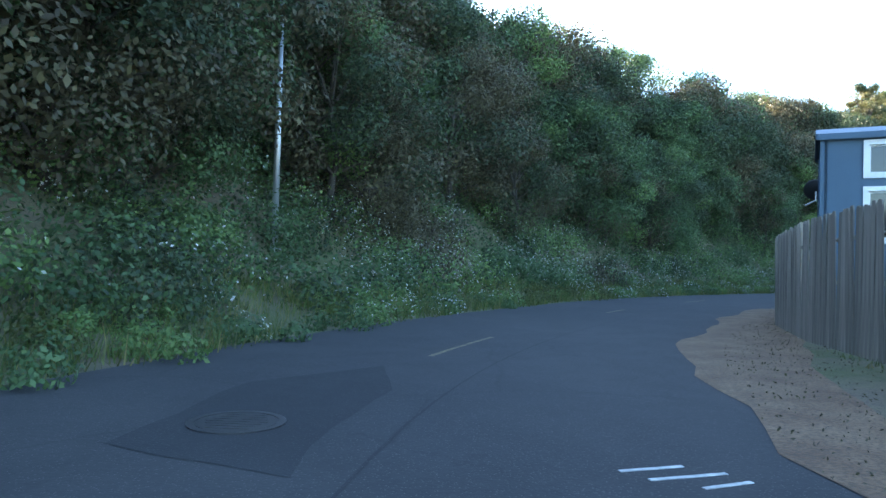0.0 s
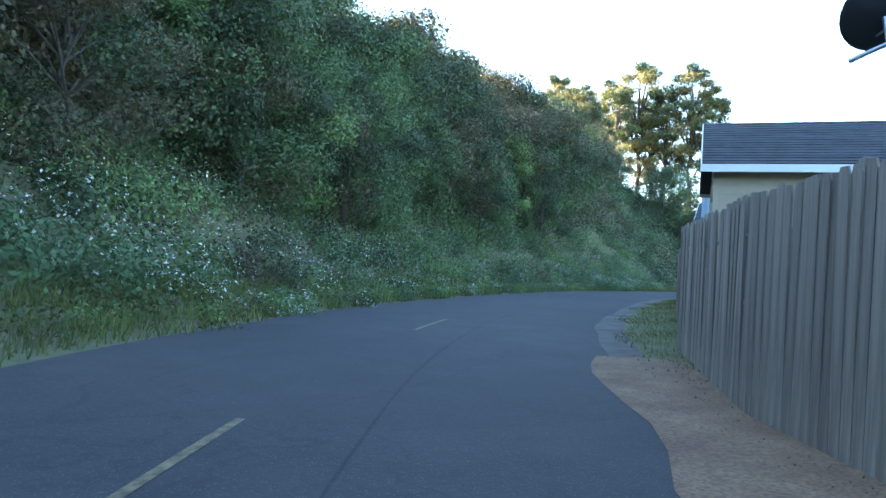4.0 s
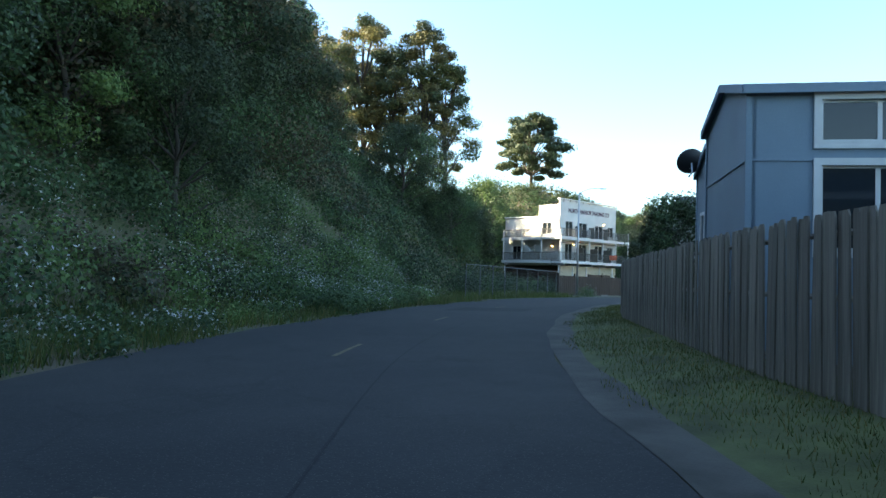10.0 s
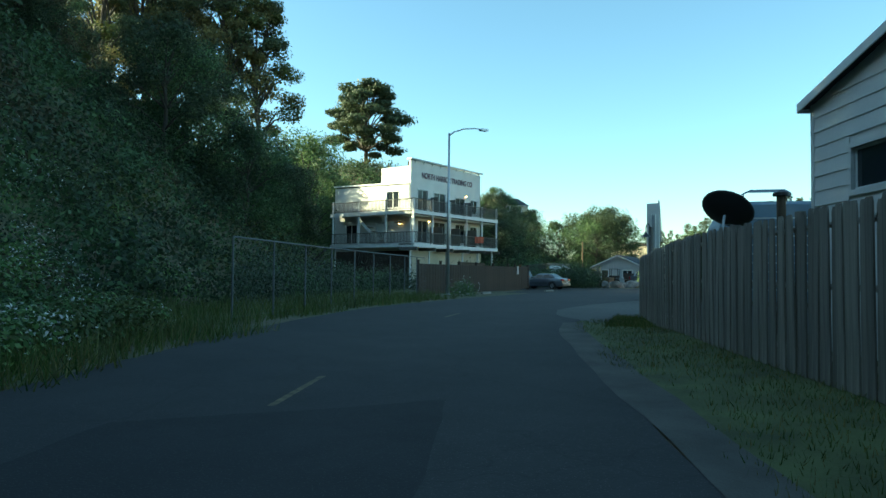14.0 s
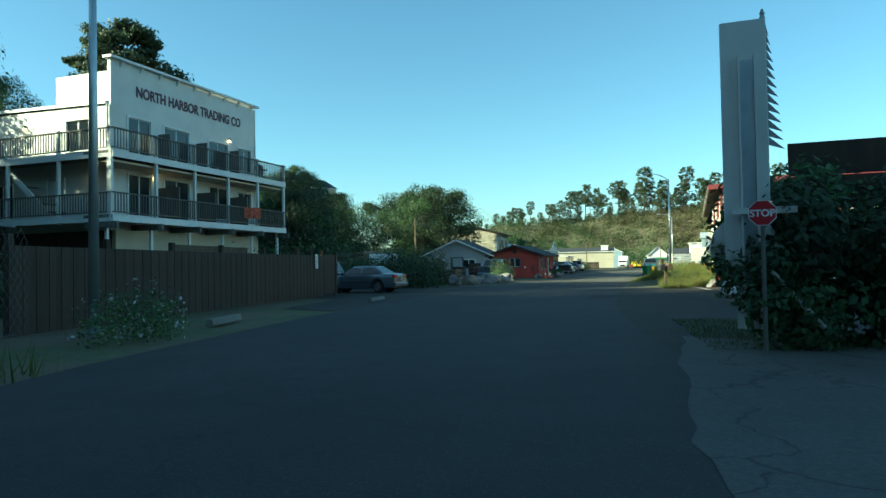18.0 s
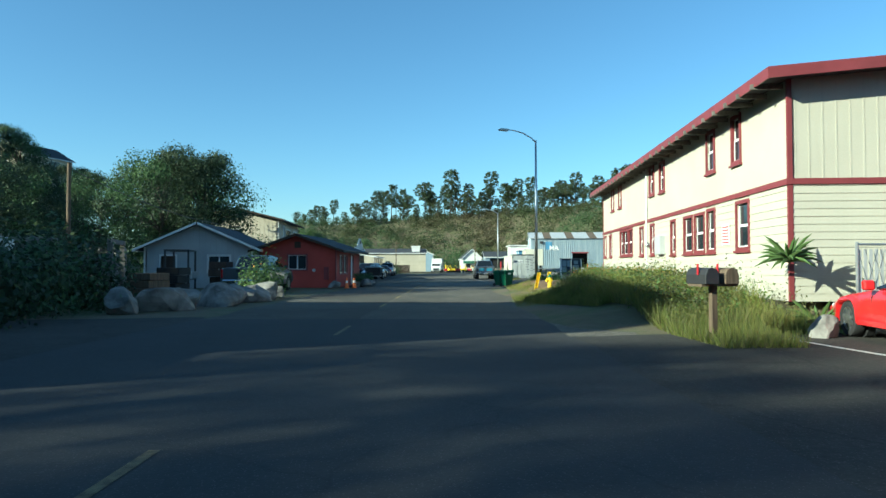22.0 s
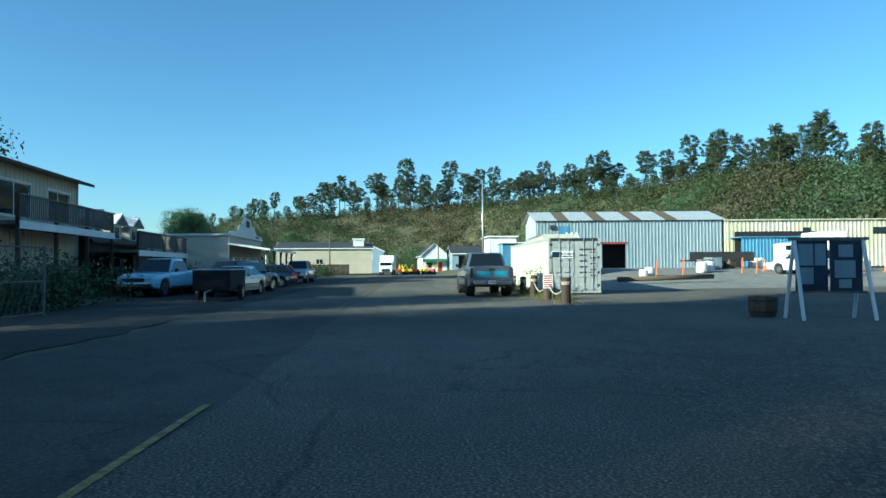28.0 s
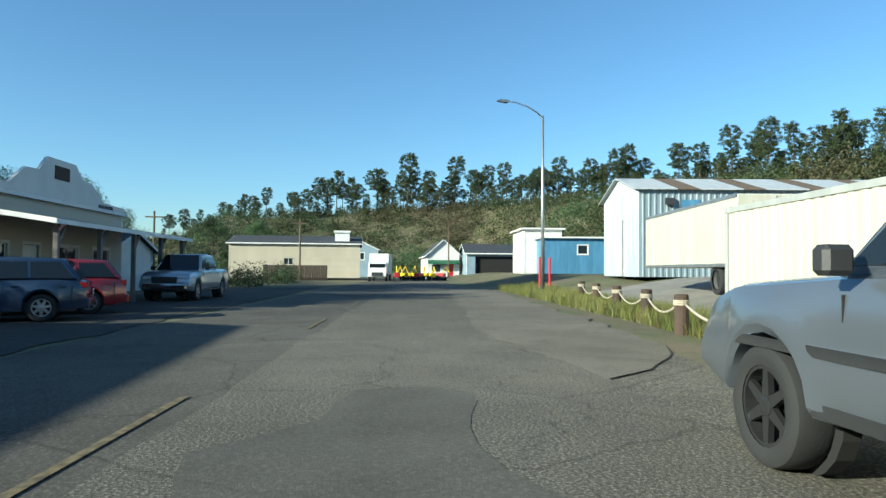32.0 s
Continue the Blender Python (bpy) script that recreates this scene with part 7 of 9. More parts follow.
# ---- vehicles ----
KINDS = {
    "sedan": dict(L=4.55, W=1.78, zt=[(-2.27, 0.80), (-2.15, 0.98), (-1.5, 1.02), (0.9, 0.95), (1.7, 0.84), (2.15, 0.72), (2.27, 0.60)], cab=(1.05, 0.25, -0.95, -1.65), roof=1.43, r=0.32, ax=(1.4, -1.32)),
    "coupe": dict(L=4.9, W=1.86, zt=[(-2.45, 0.74), (-2.3, 0.92), (-1.7, 0.95), (0.6, 0.90), (1.7, 0.76), (2.3, 0.6), (2.45, 0.45)], cab=(0.75, -0.15, -0.85, -1.9), roof=1.27, r=0.33, ax=(1.5, -1.38)),
    "wagon": dict(L=4.5, W=1.78, zt=[(-2.25, 0.85), (-2.2, 1.0), (-1.5, 1.02), (1.0, 0.98), (1.8, 0.9), (2.15, 0.75), (2.25, 0.55)], cab=(1.15, 0.45, -1.75, -2.15), roof=1.55, r=0.33, ax=(1.35, -1.3)),
    "suv": dict(L=4.7, W=1.86, zt=[(-2.35, 0.95), (-2.3, 1.1), (-1.5, 1.1), (1.0, 1.08), (1.9, 1.0), (2.25, 0.85), (2.35, 0.6)], cab=(1.05, 0.4, -1.95, -2.25), roof=1.75, r=0.37, ax=(1.42, -1.38)),
    "pickup": dict(L=5.7, W=1.96, zt=[(-2.85, 1.12), (-2.8, 1.2), (-0.75, 1.2), (1.0, 1.18), (2.3, 1.08), (2.75, 0.95), (2.85, 0.65)], cab=(1.25, 0.6, -0.55, -0.8), roof=1.84, r=0.40, ax=(1.85, -1.72)),
    "crew": dict(L=5.85, W=2.02, zt=[(-2.92, 1.18), (-2.88, 1.27), (-1.25, 1.27), (1.1, 1.24), (2.4, 1.16), (2.85, 1.02), (2.92, 0.65)], cab=(1.35, 0.7, -1.05, -1.3), roof=1.92, r=0.41, ax=(1.9, -1.78)),
}


def loft(rings, cap=True):
    m = Mesh()
    n = len(rings[0])
    v = [p for r in rings for p in r]
    f = [(i * n + j, i * n + (j + 1) % n, (i + 1) * n + (j + 1) % n, (i + 1) * n + j) for i in range(len(rings) - 1) for j in range(n)]
    if cap:
        f += [tuple(range(n))[::-1], tuple((len(rings) - 1) * n + j for j in range(n))]
    return m.add(v, f)


def wheel_part(par, x, y, r, rim, width=0.2, spokes=7):
    w = new("wheel")
    w.parent = par
    w.location = (x, y, r)
    out = 1 if y > 0 else -1
    turn = pose(0, 0, 0, -90 * out)
    part("tyre", Mesh().lathe([(r * 0.66, -width / 2), (r * 0.9, -width / 2), (r * 0.97, -width * 0.44), (r, -width * 0.3), (r, width * 0.3), (r * 0.97, width * 0.44), (r * 0.9, width * 0.52), (r * 0.78, width * 0.53), (r * 0.66, width * 0.46)], 28, turn, False), "rubber", w, smooth="auto")
    rm = Mesh().lathe([(r * 0.66, -width * 0.3), (r * 0.66, width * 0.44), (r * 0.6, width * 0.44), (r * 0.58, width * 0.1)], 24, turn, False)
    for k in range(spokes):
        rm.prism([(-0.045, 0.0), (0.045, 0.0), (0.026, r * 0.62), (-0.026, r * 0.62)], width * 0.24, width * 0.40, "z", turn @ pose(0, 0, 0, 0, 0, 360 * k / spokes))
    rm.lathe([(0.07, width * 0.2), (0.07, width * 0.42), (0.03, width * 0.45)], 12, turn)
    part("rim", rm, rim, w)
    # near-black disc stands for the shade between the spokes
    part("hub", Mesh().lathe([(r * 0.6, 0.0), (r * 0.6, width * 0.05)], 20, turn), "dark", w)
    return w


def car(name, x, y, ang, kind, paint, label, rim="alloy", group="parked vehicles", lift=0.0, z=0.0, trim=None, lamp="taillight"):
    k = KINDS[kind]
    L, W, hw = k["L"], k["W"], k["W"] / 2
    c = thing(name, pose(x, y, z, 0, 0, ang), label, "pickup truck" if kind in ("pickup", "crew") else "car", group)
    zs, ht = k["zt"], k["roof"] + lift
    pick = kind in ("pickup", "crew")
    zb = 0.24 + lift + (0.14 if pick else 0) + (0.06 if kind == "suv" else 0)
    marks = sorted({p[0] for p in zs} | {q + d * k["r"] for q in k["ax"] for d in (-1.24, -1.15, -0.98, -0.75, -0.4, 0, 0.4, 0.75, 0.98, 1.15, 1.24)})
    xs = sorted(set(marks) | {p + (q - p) * f for p, q in zip(marks, marks[1:]) if q - p > 0.3 for f in (0.25, 0.5, 0.75)})
    px, pz = [p[0] for p in zs], [p[1] for p in zs]
    rings = []
    for s in xs:
        top = sum(float(np.interp(s + d, px, pz)) for d in (-0.06, 0, 0.06)) / 3 + lift
        nose = max(0, abs(s) / (L / 2) - 0.66) / 0.34
        w = hw * (1 - (0.05 if pick else 0.13) * nose * nose)
        lo = zb + 0.12 * max(0, abs(s) / (L / 2) - 0.85) / 0.15
        flare = 0.0
        for q in k["ax"]:
            d = abs(s - q) / (k["r"] * 1.24)
            if d < 1:
                lo = max(lo, k["r"] + k["r"] * 1.2 * math.sqrt(1 - d * d))
            flare = max(flare, 0.035 * math.exp(-((s - q) / (k["r"] * 1.5)) ** 4))
        lo = min(lo, top - 0.14)
        h = top - lo
        half = [(w * 0.96 + flare, lo), (w + flare, lo + min(0.06, h * 0.2)), (w * 1.0 + flare * 0.8, lo + h * 0.4), (w * 0.992, lo + h * 0.68), (w * 0.972, top - 0.09), (w * 0.94, top - 0.03), (w * 0.84, top + 0.004), (w * 0.4, top + 0.02)]
        rings.append([(s, q, z_) for q, z_ in half] + [(s, -q, z_) for q, z_ in half[::-1]])
    body = part("body", loft(rings), paint, c, smooth="auto")
    for sgn in (1, -1):
        for q in ([k["cab"][0] - 0.25, (k["cab"][0] + k["cab"][3]) / 2, k["cab"][3] + 0.2] if kind not in ("coupe", "pickup") else [k["cab"][0] - 0.2, k["cab"][3] + 0.35]):
            part("door_seam", Mesh().box(q - 0.006, q + 0.006, sgn * hw * 0.972 - 0.012, sgn * hw * 0.972 + 0.02, zb + 0.16, float(np.interp(q, px, pz)) + lift - 0.12), "dark", c)
    xa, xb, xc, xd = k["cab"]
    zbelt = lambda s: float(np.interp(s, [p[0] for p in zs], [p[1] for p in zs])) + lift - 0.03
    wt, wb = hw * 0.74, hw * 0.93
    def ring(s, zz, w):
        return [(s, w, zz), (s, -w, zz)]
    cab = Mesh()
    P = [(xa, wb, zbelt(xa)), (xb, wt, ht - 0.03), ((xb + xc) / 2, wt, ht), (xc, wt, ht - 0.03), (xd, wb, zbelt(xd))]
    v = [p for p in P] + [(s, -q, h) for s, q, h in P]
    v += [((xb + xc) / 2, wb, zbelt((xb + xc) / 2)), ((xb + xc) / 2, -wb, zbelt((xb + xc) / 2))]
    cab.add(v, [(0, 1, 6, 5), (1, 2, 7, 6), (2, 3, 8, 7), (3, 4, 9, 8), (0, 10, 2, 1), (10, 4, 3, 2), (5, 6, 7, 11), (11, 7, 8, 9), (0, 5, 11, 10), (10, 11, 9, 4)])
    part("cabin", cab, paint, c, smooth="auto", bevel=0.075)
    def pane(nm, a, b, cc, d, out, inset=0.1):
        """A pane just proud of the plane of four corners."""
        q = [Vector(p) for p in (a, b, cc, d)]
        mid = sum(q, Vector()) / 4
        q = [mid + (p - mid) * (1 - inset) + Vector(out) * 0.012 for p in q]
        part(nm, Mesh().add(q + [p - Vector(out) * 0.02 for p in q], [(0, 1, 2, 3), (7, 6, 5, 4), (0, 4, 5, 1), (1, 5, 6, 2), (2, 6, 7, 3), (3, 7, 4, 0)]), "car_glass", c)
    pane("windscreen", P[0], P[1], v[6], v[5], Vector((0.6, 0, 0.8)), 0.09)
    pane("rear_window", P[4], P[3], v[8], v[9], Vector((-0.7, 0, 0.7)), 0.14)
    doors = 1 if kind in ("coupe", "pickup") else 2
    n = doors + (1 if kind in ("wagon", "suv") else 0)
    for sgn in (1, -1):
        lo_a, lo_b, hi_a, hi_b = xa - 0.16, xd + 0.14, xb - 0.06, xc + 0.06
        for i in range(n):
            t0, t1 = i / n + 0.012, (i + 1) / n - 0.012
            la, lb, ha, hb = (lo_a + (lo_b - lo_a) * t0, lo_a + (lo_b - lo_a) * t1, hi_a + (hi_b - hi_a) * t0, hi_a + (hi_b - hi_a) * t1)
            def at(s, f):
                return (s, sgn * (wb + (wt - wb) * f), zbelt(s) + (ht - 0.05 - zbelt(s)) * f)
            pane("side_window", at(la, 0.1), at(ha, 0.88), at(hb, 0.88), at(lb, 0.1), Vector((0, sgn, 0.3)).normalized(), 0.02)
            hx = lb + 0.14
            part("door_handle", Mesh().box(hx, hx + 0.16, sgn * hw - 0.015, sgn * hw + 0.022, zbelt(hx) - 0.16, zbelt(hx) - 0.12), trim or paint, c)
        part("mirror", Mesh().box(xa - 0.42, xa - 0.28, sgn * (hw + 0.02), sgn * (hw + 0.2), zbelt(xa) + 0.03, zbelt(xa) + 0.2), paint if not pick else "black_steel", c, bevel=0.03)
        zf, zr = zs[-2][1] + lift, zs[1][1] + lift
        part("headlight", Mesh().box(L / 2 - 0.3, L / 2 - 0.03, sgn * hw * 0.52, sgn * hw * 0.86, zf - 0.17, zf - 0.03), "headlight", c, bevel=0.03)
        if pick:
            part("taillight", Mesh().box(-L / 2 - 0.012, -L / 2 + 0.16, sgn * hw * 0.82, sgn * hw * 0.93, zr - 0.52, zr - 0.08), lamp, c, bevel=0.02)
        else:
            part("taillight", Mesh().box(-L / 2 - 0.012, -L / 2 + 0.2, sgn * hw * 0.42, sgn * hw * 0.885, zr - 0.2, zr - 0.05), "taillight", c, bevel=0.02)
        part("side_skirt", Mesh().box(k["ax"][1] + k["r"] * 1.3, k["ax"][0] - k["r"] * 1.3, sgn * hw - 0.012, sgn * hw + 0.012, zb + 0.02, zb + 0.1), "black_steel" if pick else paint, c)
        for a in k["ax"]:
            wheel_part(c, a, sgn * (hw - 0.12), k["r"], rim, 0.26 if pick else 0.2, 6 if pick else 7)
            # near-black disc stands for the shaded hollow of the wheel well
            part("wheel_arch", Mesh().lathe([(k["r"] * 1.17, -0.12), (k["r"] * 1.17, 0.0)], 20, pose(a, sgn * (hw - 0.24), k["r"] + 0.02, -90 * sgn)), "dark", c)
    bump = "chrome" if pick else paint
    part("front_bumper", Mesh().box(L / 2 - 0.16, L / 2 + 0.07, -hw * 0.86, hw * 0.86, zb + 0.06, zb + 0.3), bump, c, bevel=0.05)
    part("rear_bumper", Mesh().box(-L / 2 - 0.09, -L / 2 + 0.16, -hw * 0.88, hw * 0.88, zb + 0.06, zb + 0.3), bump, c, bevel=0.05)
    part("grille", Mesh().box(L / 2 - 0.06, L / 2 + 0.02, -hw * 0.48, hw * 0.48, zb + 0.32, zs[-2][1] + lift - 0.06), "black_steel", c, bevel=0.02)
    zp = zb + (0.1 if pick else 0.36)
    pl = part("licence_plate", Mesh().box(-L / 2 - 0.11, -L / 2 - 0.092, -0.16, 0.16, zp + 0.02, zp + 0.17), "plate", c, "white licence plate")
    for q in range(6):
        part("plate_bar", Mesh().box(-L / 2 - 0.113, -L / 2 - 0.11, -0.125 + q * 0.043, -0.098 + q * 0.043, zp + 0.06, zp + 0.13), "ink", pl)
    part("underbody", Mesh().box(-L / 2 + 0.3, L / 2 - 0.3, -hw * 0.8, hw * 0.8, zb - 0.02, zb + 0.2), "black_steel", c)
    if pick:
        bx0, bx1, zr = -L / 2 + 0.1, xd - 0.1, zs[1][1] + lift
        part("bed_opening", Mesh().box(bx0, bx1, -hw * 0.78, hw * 0.78, zr - 0.02, zr + 0.008), "black_steel", c)
        part("tailgate", Mesh().box(-L / 2 - 0.03, -L / 2 + 0.02, -hw * 0.78, hw * 0.78, zr - 0.56, zr - 0.01), paint, c, bevel=0.02)
        part("tailgate_handle", Mesh().box(-L / 2 - 0.045, -L / 2 - 0.025, -0.13, 0.13, zr - 0.2, zr - 0.09), "black_steel", c)
        part("exhaust", Mesh().tube([(-L / 2 + 0.4, -0.5, zb), (-L / 2 - 0.02, -0.55, zb - 0.03)], 0.035), "steel", c)
    if kind == "sedan":
        part("side_strip", Mesh().box(k["ax"][1] + 0.45, k["ax"][0] - 0.45, hw - 0.004, hw + 0.016, 0.52, 0.57), "black_steel", c)
        part("side_strip", Mesh().box(k["ax"][1] + 0.45, k["ax"][0] - 0.45, -hw - 0.016, -hw + 0.004, 0.52, 0.57), "black_steel", c)
    return c


# beside the trading building
car("sedan", 104.0, 79.7, 82, "sedan", "paint_gray", "grey sedan parked nose-in beside a hedge")
car("sedan", 101.1, 83.2, 84, "sedan", "paint_navy", "dark blue sedan parked behind the gate")
car("suv", 106.8, 84.4, 86, "suv", "paint_black", "black sport utility vehicle parked by the hedge")
# parking lot
car("sedan", 92.4, 60.9, -58, "sedan", "paint_white", "white sedan with black side strips in the parking lot")
red = car("sports_coupe", 105.4, 60.1, -11, "coupe", "paint_red", "bright red sports coupe with a rear spoiler and yellow banner")
part("spoiler", Mesh().prism([(-2.45, 1.0), (-2.1, 1.03), (-2.1, 1.07), (-2.47, 1.05)], -0.86, 0.86, "y"), "paint_red", red)
for s in (-0.62, 0.62):
    part("exhaust", Mesh().tube([(-2.3, s, 0.3), (-2.58, s, 0.3)], 0.045), "steel", red)
lettering("MADMAX", pose(-1.28, 0, 1.185, 38, 0, -90), 0.2, "yellow_paint", red, "banner_lettering")
car("sedan", 106.4, 56.6, -8, "sedan", "paint_black", "black sedan parked beside the red coupe")
car("hatchback", 107.2, 53.0, 4, "wagon", "paint_red", "red car parked at the far end of the lot")
# beyond the red house
car("pickup", 131.9, 76.5, -8, "crew", "paint_gray", "grey pickup parked beside the red house")
tk = car("pickup", 167.9, 60.0, -3, "crew", "paint_slate", "slate grey pickup truck with black wheels parked at the roadside", "dark_alloy", lift=0.06, lamp="black_steel")
for a, b in ((-0.66, -0.08), (0.1, 0.66)):
    sk = part("bumper_sticker", Mesh().box(-2.962, -2.952, a, b, 0.88, 1.12), "sticker", tk, "blue and green sticker")
    for q in range(2):
        part("sticker_bar", Mesh().box(-2.966, -2.963, a + 0.12 + 0.1 * q, b - 0.16, 0.93 + q * 0.09, 0.955 + q * 0.09), "turquoise", sk)
for s in (1, -1):
    part("rub_strip", Mesh().box(-2.2, 2.3, s * 1.01 - 0.012, s * 1.01 + 0.012, 0.80, 0.87), "chrome", tk)
car("pickup", 196.2, 70.9, 176, "crew", "paint_silver", "silver pickup truck facing the road in front of the shop")
car("hatchback", 186.2, 72.6, 108, "wagon", "paint_darkred", "dark red hatchback parked in front of the porch")
car("hatchback", 183.4, 72.6, 106, "wagon", "paint_navy", "dark blue hatchback parked in front of the porch")
car("minivan", 173.8, 76.0, 4, "suv", "paint_white", "white van parked behind the other cars")
car("suv", 175.4, 72.2, -24, "suv", "paint_black", "black sport utility vehicle parked in the shade")
car("sedan", 170.6, 72.0, 168, "sedan", "paint_silver", "silver sedan parked in the shade")
car("pickup", 171.6, 75.6, 168, "pickup", "paint_sky", "old pale blue pickup truck in the shade")
car("van", 181.0, 34.0, 12, "suv", "paint_white", "white van parked in the yard", z=0.6)

ut = thing("utility_trailer", pose(165.4, 71.7, 0, 0, 0, 176), "small black box trailer standing in the shade", "trailer")
part("box", Mesh().box(-1.3, 1.3, -0.75, 0.75, 0.42, 1.25), "dark", ut, bevel=0.03)
part("rim_rail", Mesh().tube([(-1.3, -0.75, 1.27), (1.3, -0.75, 1.27), (1.3, 0.75, 1.27), (-1.3, 0.75, 1.27), (-1.3, -0.75, 1.27)], 0.03), "steel", ut)
part("drawbar", Mesh().tube([(1.25, 0, 0.45), (2.2, 0, 0.4), (2.2, 0, 0.02)], 0.04), "steel", ut)
for sgn in (1, -1):
    wheel_part(ut, -0.1, sgn * 0.86, 0.33, "alloy", 0.18, 6)

# ---- the yard on the right ----
gxx, gyy = np.meshgrid(np.linspace(171.4, 199.8, 24), np.linspace(14, 54.5, 32))
k = np.arange(gxx.size).reshape(gxx.shape)
fq = np.stack([k[:-1, :-1], k[:-1, 1:], k[1:, 1:], k[1:, :-1]], -1).reshape(-1, 4)
tagged(new("pavement_gravel", raw_mesh("pavement_gravel", np.c_[gxx.ravel(), gyy.ravel(), land(gxx, gyy).ravel() - 0.012], fq, ["concrete"], smooth=True)), "pale sunlit gravel apron in front of the sheds", "pavement", kind="structure")


def container(x, y, ang, label, length=12.19, mat="container"):
    c = thing("shipping_container", pose(x, y, 0.06, 0, 0, ang), label, "shipping container")
    W, H = 2.44, 2.55
    rib = Mesh()
    for s in (0.0, -W):
        n = int(length / 0.28)
        for i in range(n):
            x0 = 0.15 + i * (length - 0.3) / n
            w = (length - 0.3) / n
            d = 0.035 if s == 0.0 else -0.035
            y0, y1 = s - 0.02 * (1 if s == 0 else -1), s - 0.036 * (1 if s == 0 else -1)
            rib.add([(x0, y0, 0.12), (x0 + w * 0.35, y0, 0.12), (x0 + w * 0.5, y1, 0.12), (x0 + w * 0.85, y1, 0.12), (x0 + w, y0, 0.12), (x0, y0, H - 0.1), (x0 + w * 0.35, y0, H - 0.1), (x0 + w * 0.5, y1, H - 0.1), (x0 + w * 0.85, y1, H - 0.1), (x0 + w, y0, H - 0.1)], [(q, q + 1, q + 6, q + 5) for q in range(4)])
    part("side_sheet", rib.welded("side_sheet", "trailer"), None, c, "cream-white corrugated side, coloured as sunlit")
    part("roof", Mesh().box(0.05, length - 0.05, -W + 0.05, -0.05, H - 0.06, H - 0.02), "trailer", c)
    for y0 in (0.0, -W):
        a, b = (y0 - 0.09, y0) if y0 == 0 else (y0, y0 + 0.09)
        part("rail", Mesh().box(0, length, a, b, H - 0.11, H), mat, c)
        part("rail", Mesh().box(0, length, a, b, 0, 0.14), mat, c)
        for xx in (0.0, length - 0.12):
            part("corner_post", Mesh().box(xx, xx + 0.12, a, b, 0.14, H - 0.11), mat, c)
        for xx in (-0.01, length - 0.17):
            for z in (-0.01, H - 0.11):
                part("corner_casting", Mesh().box(xx, xx + 0.18, a - 0.01, b + 0.01, z, z + 0.13), mat, c, bevel=0.01)
    part("header", Mesh().box(0, 0.1, -W + 0.09, -0.09, H - 0.12, H), "black_steel", c)
    part("sill", Mesh().box(0, 0.1, -W + 0.09, -0.09, 0, 0.12), mat, c)
    for i, (y0, y1) in enumerate(((-1.21, -0.1), (-2.34, -1.23))):
        d = part("door", Mesh().box(0.03, 0.07, y0, y1, 0.14, H - 0.13), mat, c)
        for z in (0.22, 0.72, 1.22, 1.72, 2.12):
            part("door_panel", Mesh().box(0.015, 0.03, y0 + 0.06, y1 - 0.06, z, z + 0.22), mat, d, bevel=0.008)
        for q in (0.25, 0.62):
            yy = y0 + (y1 - y0) * q
            part("lock_bar", Mesh().tube([(0.0, yy, 0.05), (0.0, yy, H - 0.05)], 0.018), "steel", d)
            part("lock_handle", Mesh().box(-0.02, 0.0, yy - 0.02, yy + 0.22, 0.95, 0.99), "steel", d)
            for z in (0.14, 0.75, 1.5, H - 0.2):
                part("bracket", Mesh().box(-0.015, 0.02, yy - 0.05, yy + 0.05, z, z + 0.06), "steel", d)
        for z in (0.3, 0.9, 1.6, 2.2):
            yh = -0.1 if i == 0 else -2.34
            part("hinge", Mesh().box(-0.005, 0.03, yh - 0.05, yh + 0.05, z, z + 0.1), "black_steel", d)
    sg = part("rental_banner", Mesh().box(-0.004, 0.012, -1.15, -0.13, 1.62, 1.95), "white", c, "white banner with a blue picture")
    part("banner_picture", Mesh().box(-0.008, -0.005, -0.6, -0.16, 1.65, 1.92), "paint_navy", sg)
    lettering("FOR RENT", pose(-0.0085, -0.88, 1.78, 90, 0, -90), 0.125, "ink", sg, "lettering", extrude=0.001)
    part("banner_bar", Mesh().box(-0.008, -0.005, -1.12, -0.64, 1.68, 1.73), "ink", sg)
    for i in range(5):
        part("marking_bar", Mesh().box(0.0, 0.012, -1.78 if i else -2.2, -1.45, 2.0 - i * 0.27, 2.06 - i * 0.27), "ink", c)
        part("marking_bar", Mesh().box(0.0, 0.012, -2.2, -1.95, 1.87 - i * 0.27, 1.92 - i * 0.27), "ink", c)
    return c


container(166.5, 57.15, -4.8, "long cream-white shipping container with end doors greyed as in shade")
st2 = thing("semi_trailer", pose(184.5, 52.4, 0.55, 0, 0, -8), "white box semi-trailer beside the shed", "trailer")
part("box", Mesh().box(0, 9.5, -2.4, 0, 0.9, 3.1), "trailer", st2, bevel=0.04)
for z in (0.92, 3.0):
    part("edge_rail", Mesh().box(-0.01, 9.51, 0.0, 0.03, z, z + 0.1), "steel", st2)
for x in (0.8, 1.9):
    for y in (-0.25, -2.15):
        wheel_part(st2, x, y, 0.5, "steel", 0.28)
part("bumper_bar", Mesh().box(-0.1, 0.0, -2.2, -0.2, 0.5, 0.62), "steel", st2)
part("door_seam", Mesh().box(-0.015, 0.0, -1.22, -1.18, 0.95, 3.05), "steel", st2)

# rope barrier
BOL = [(159.1, 58.7), (161.8, 58.6), (164.6, 58.4), (167.4, 58.15), (171.2, 57.75), (175.2, 57.3), (179.2, 56.8), (183.0, 55.9), (187.0, 55.1), (191.2, 54.3), (195.6, 53.4)]
BOL_MESH = {}
bol_rng = random.Random(4)


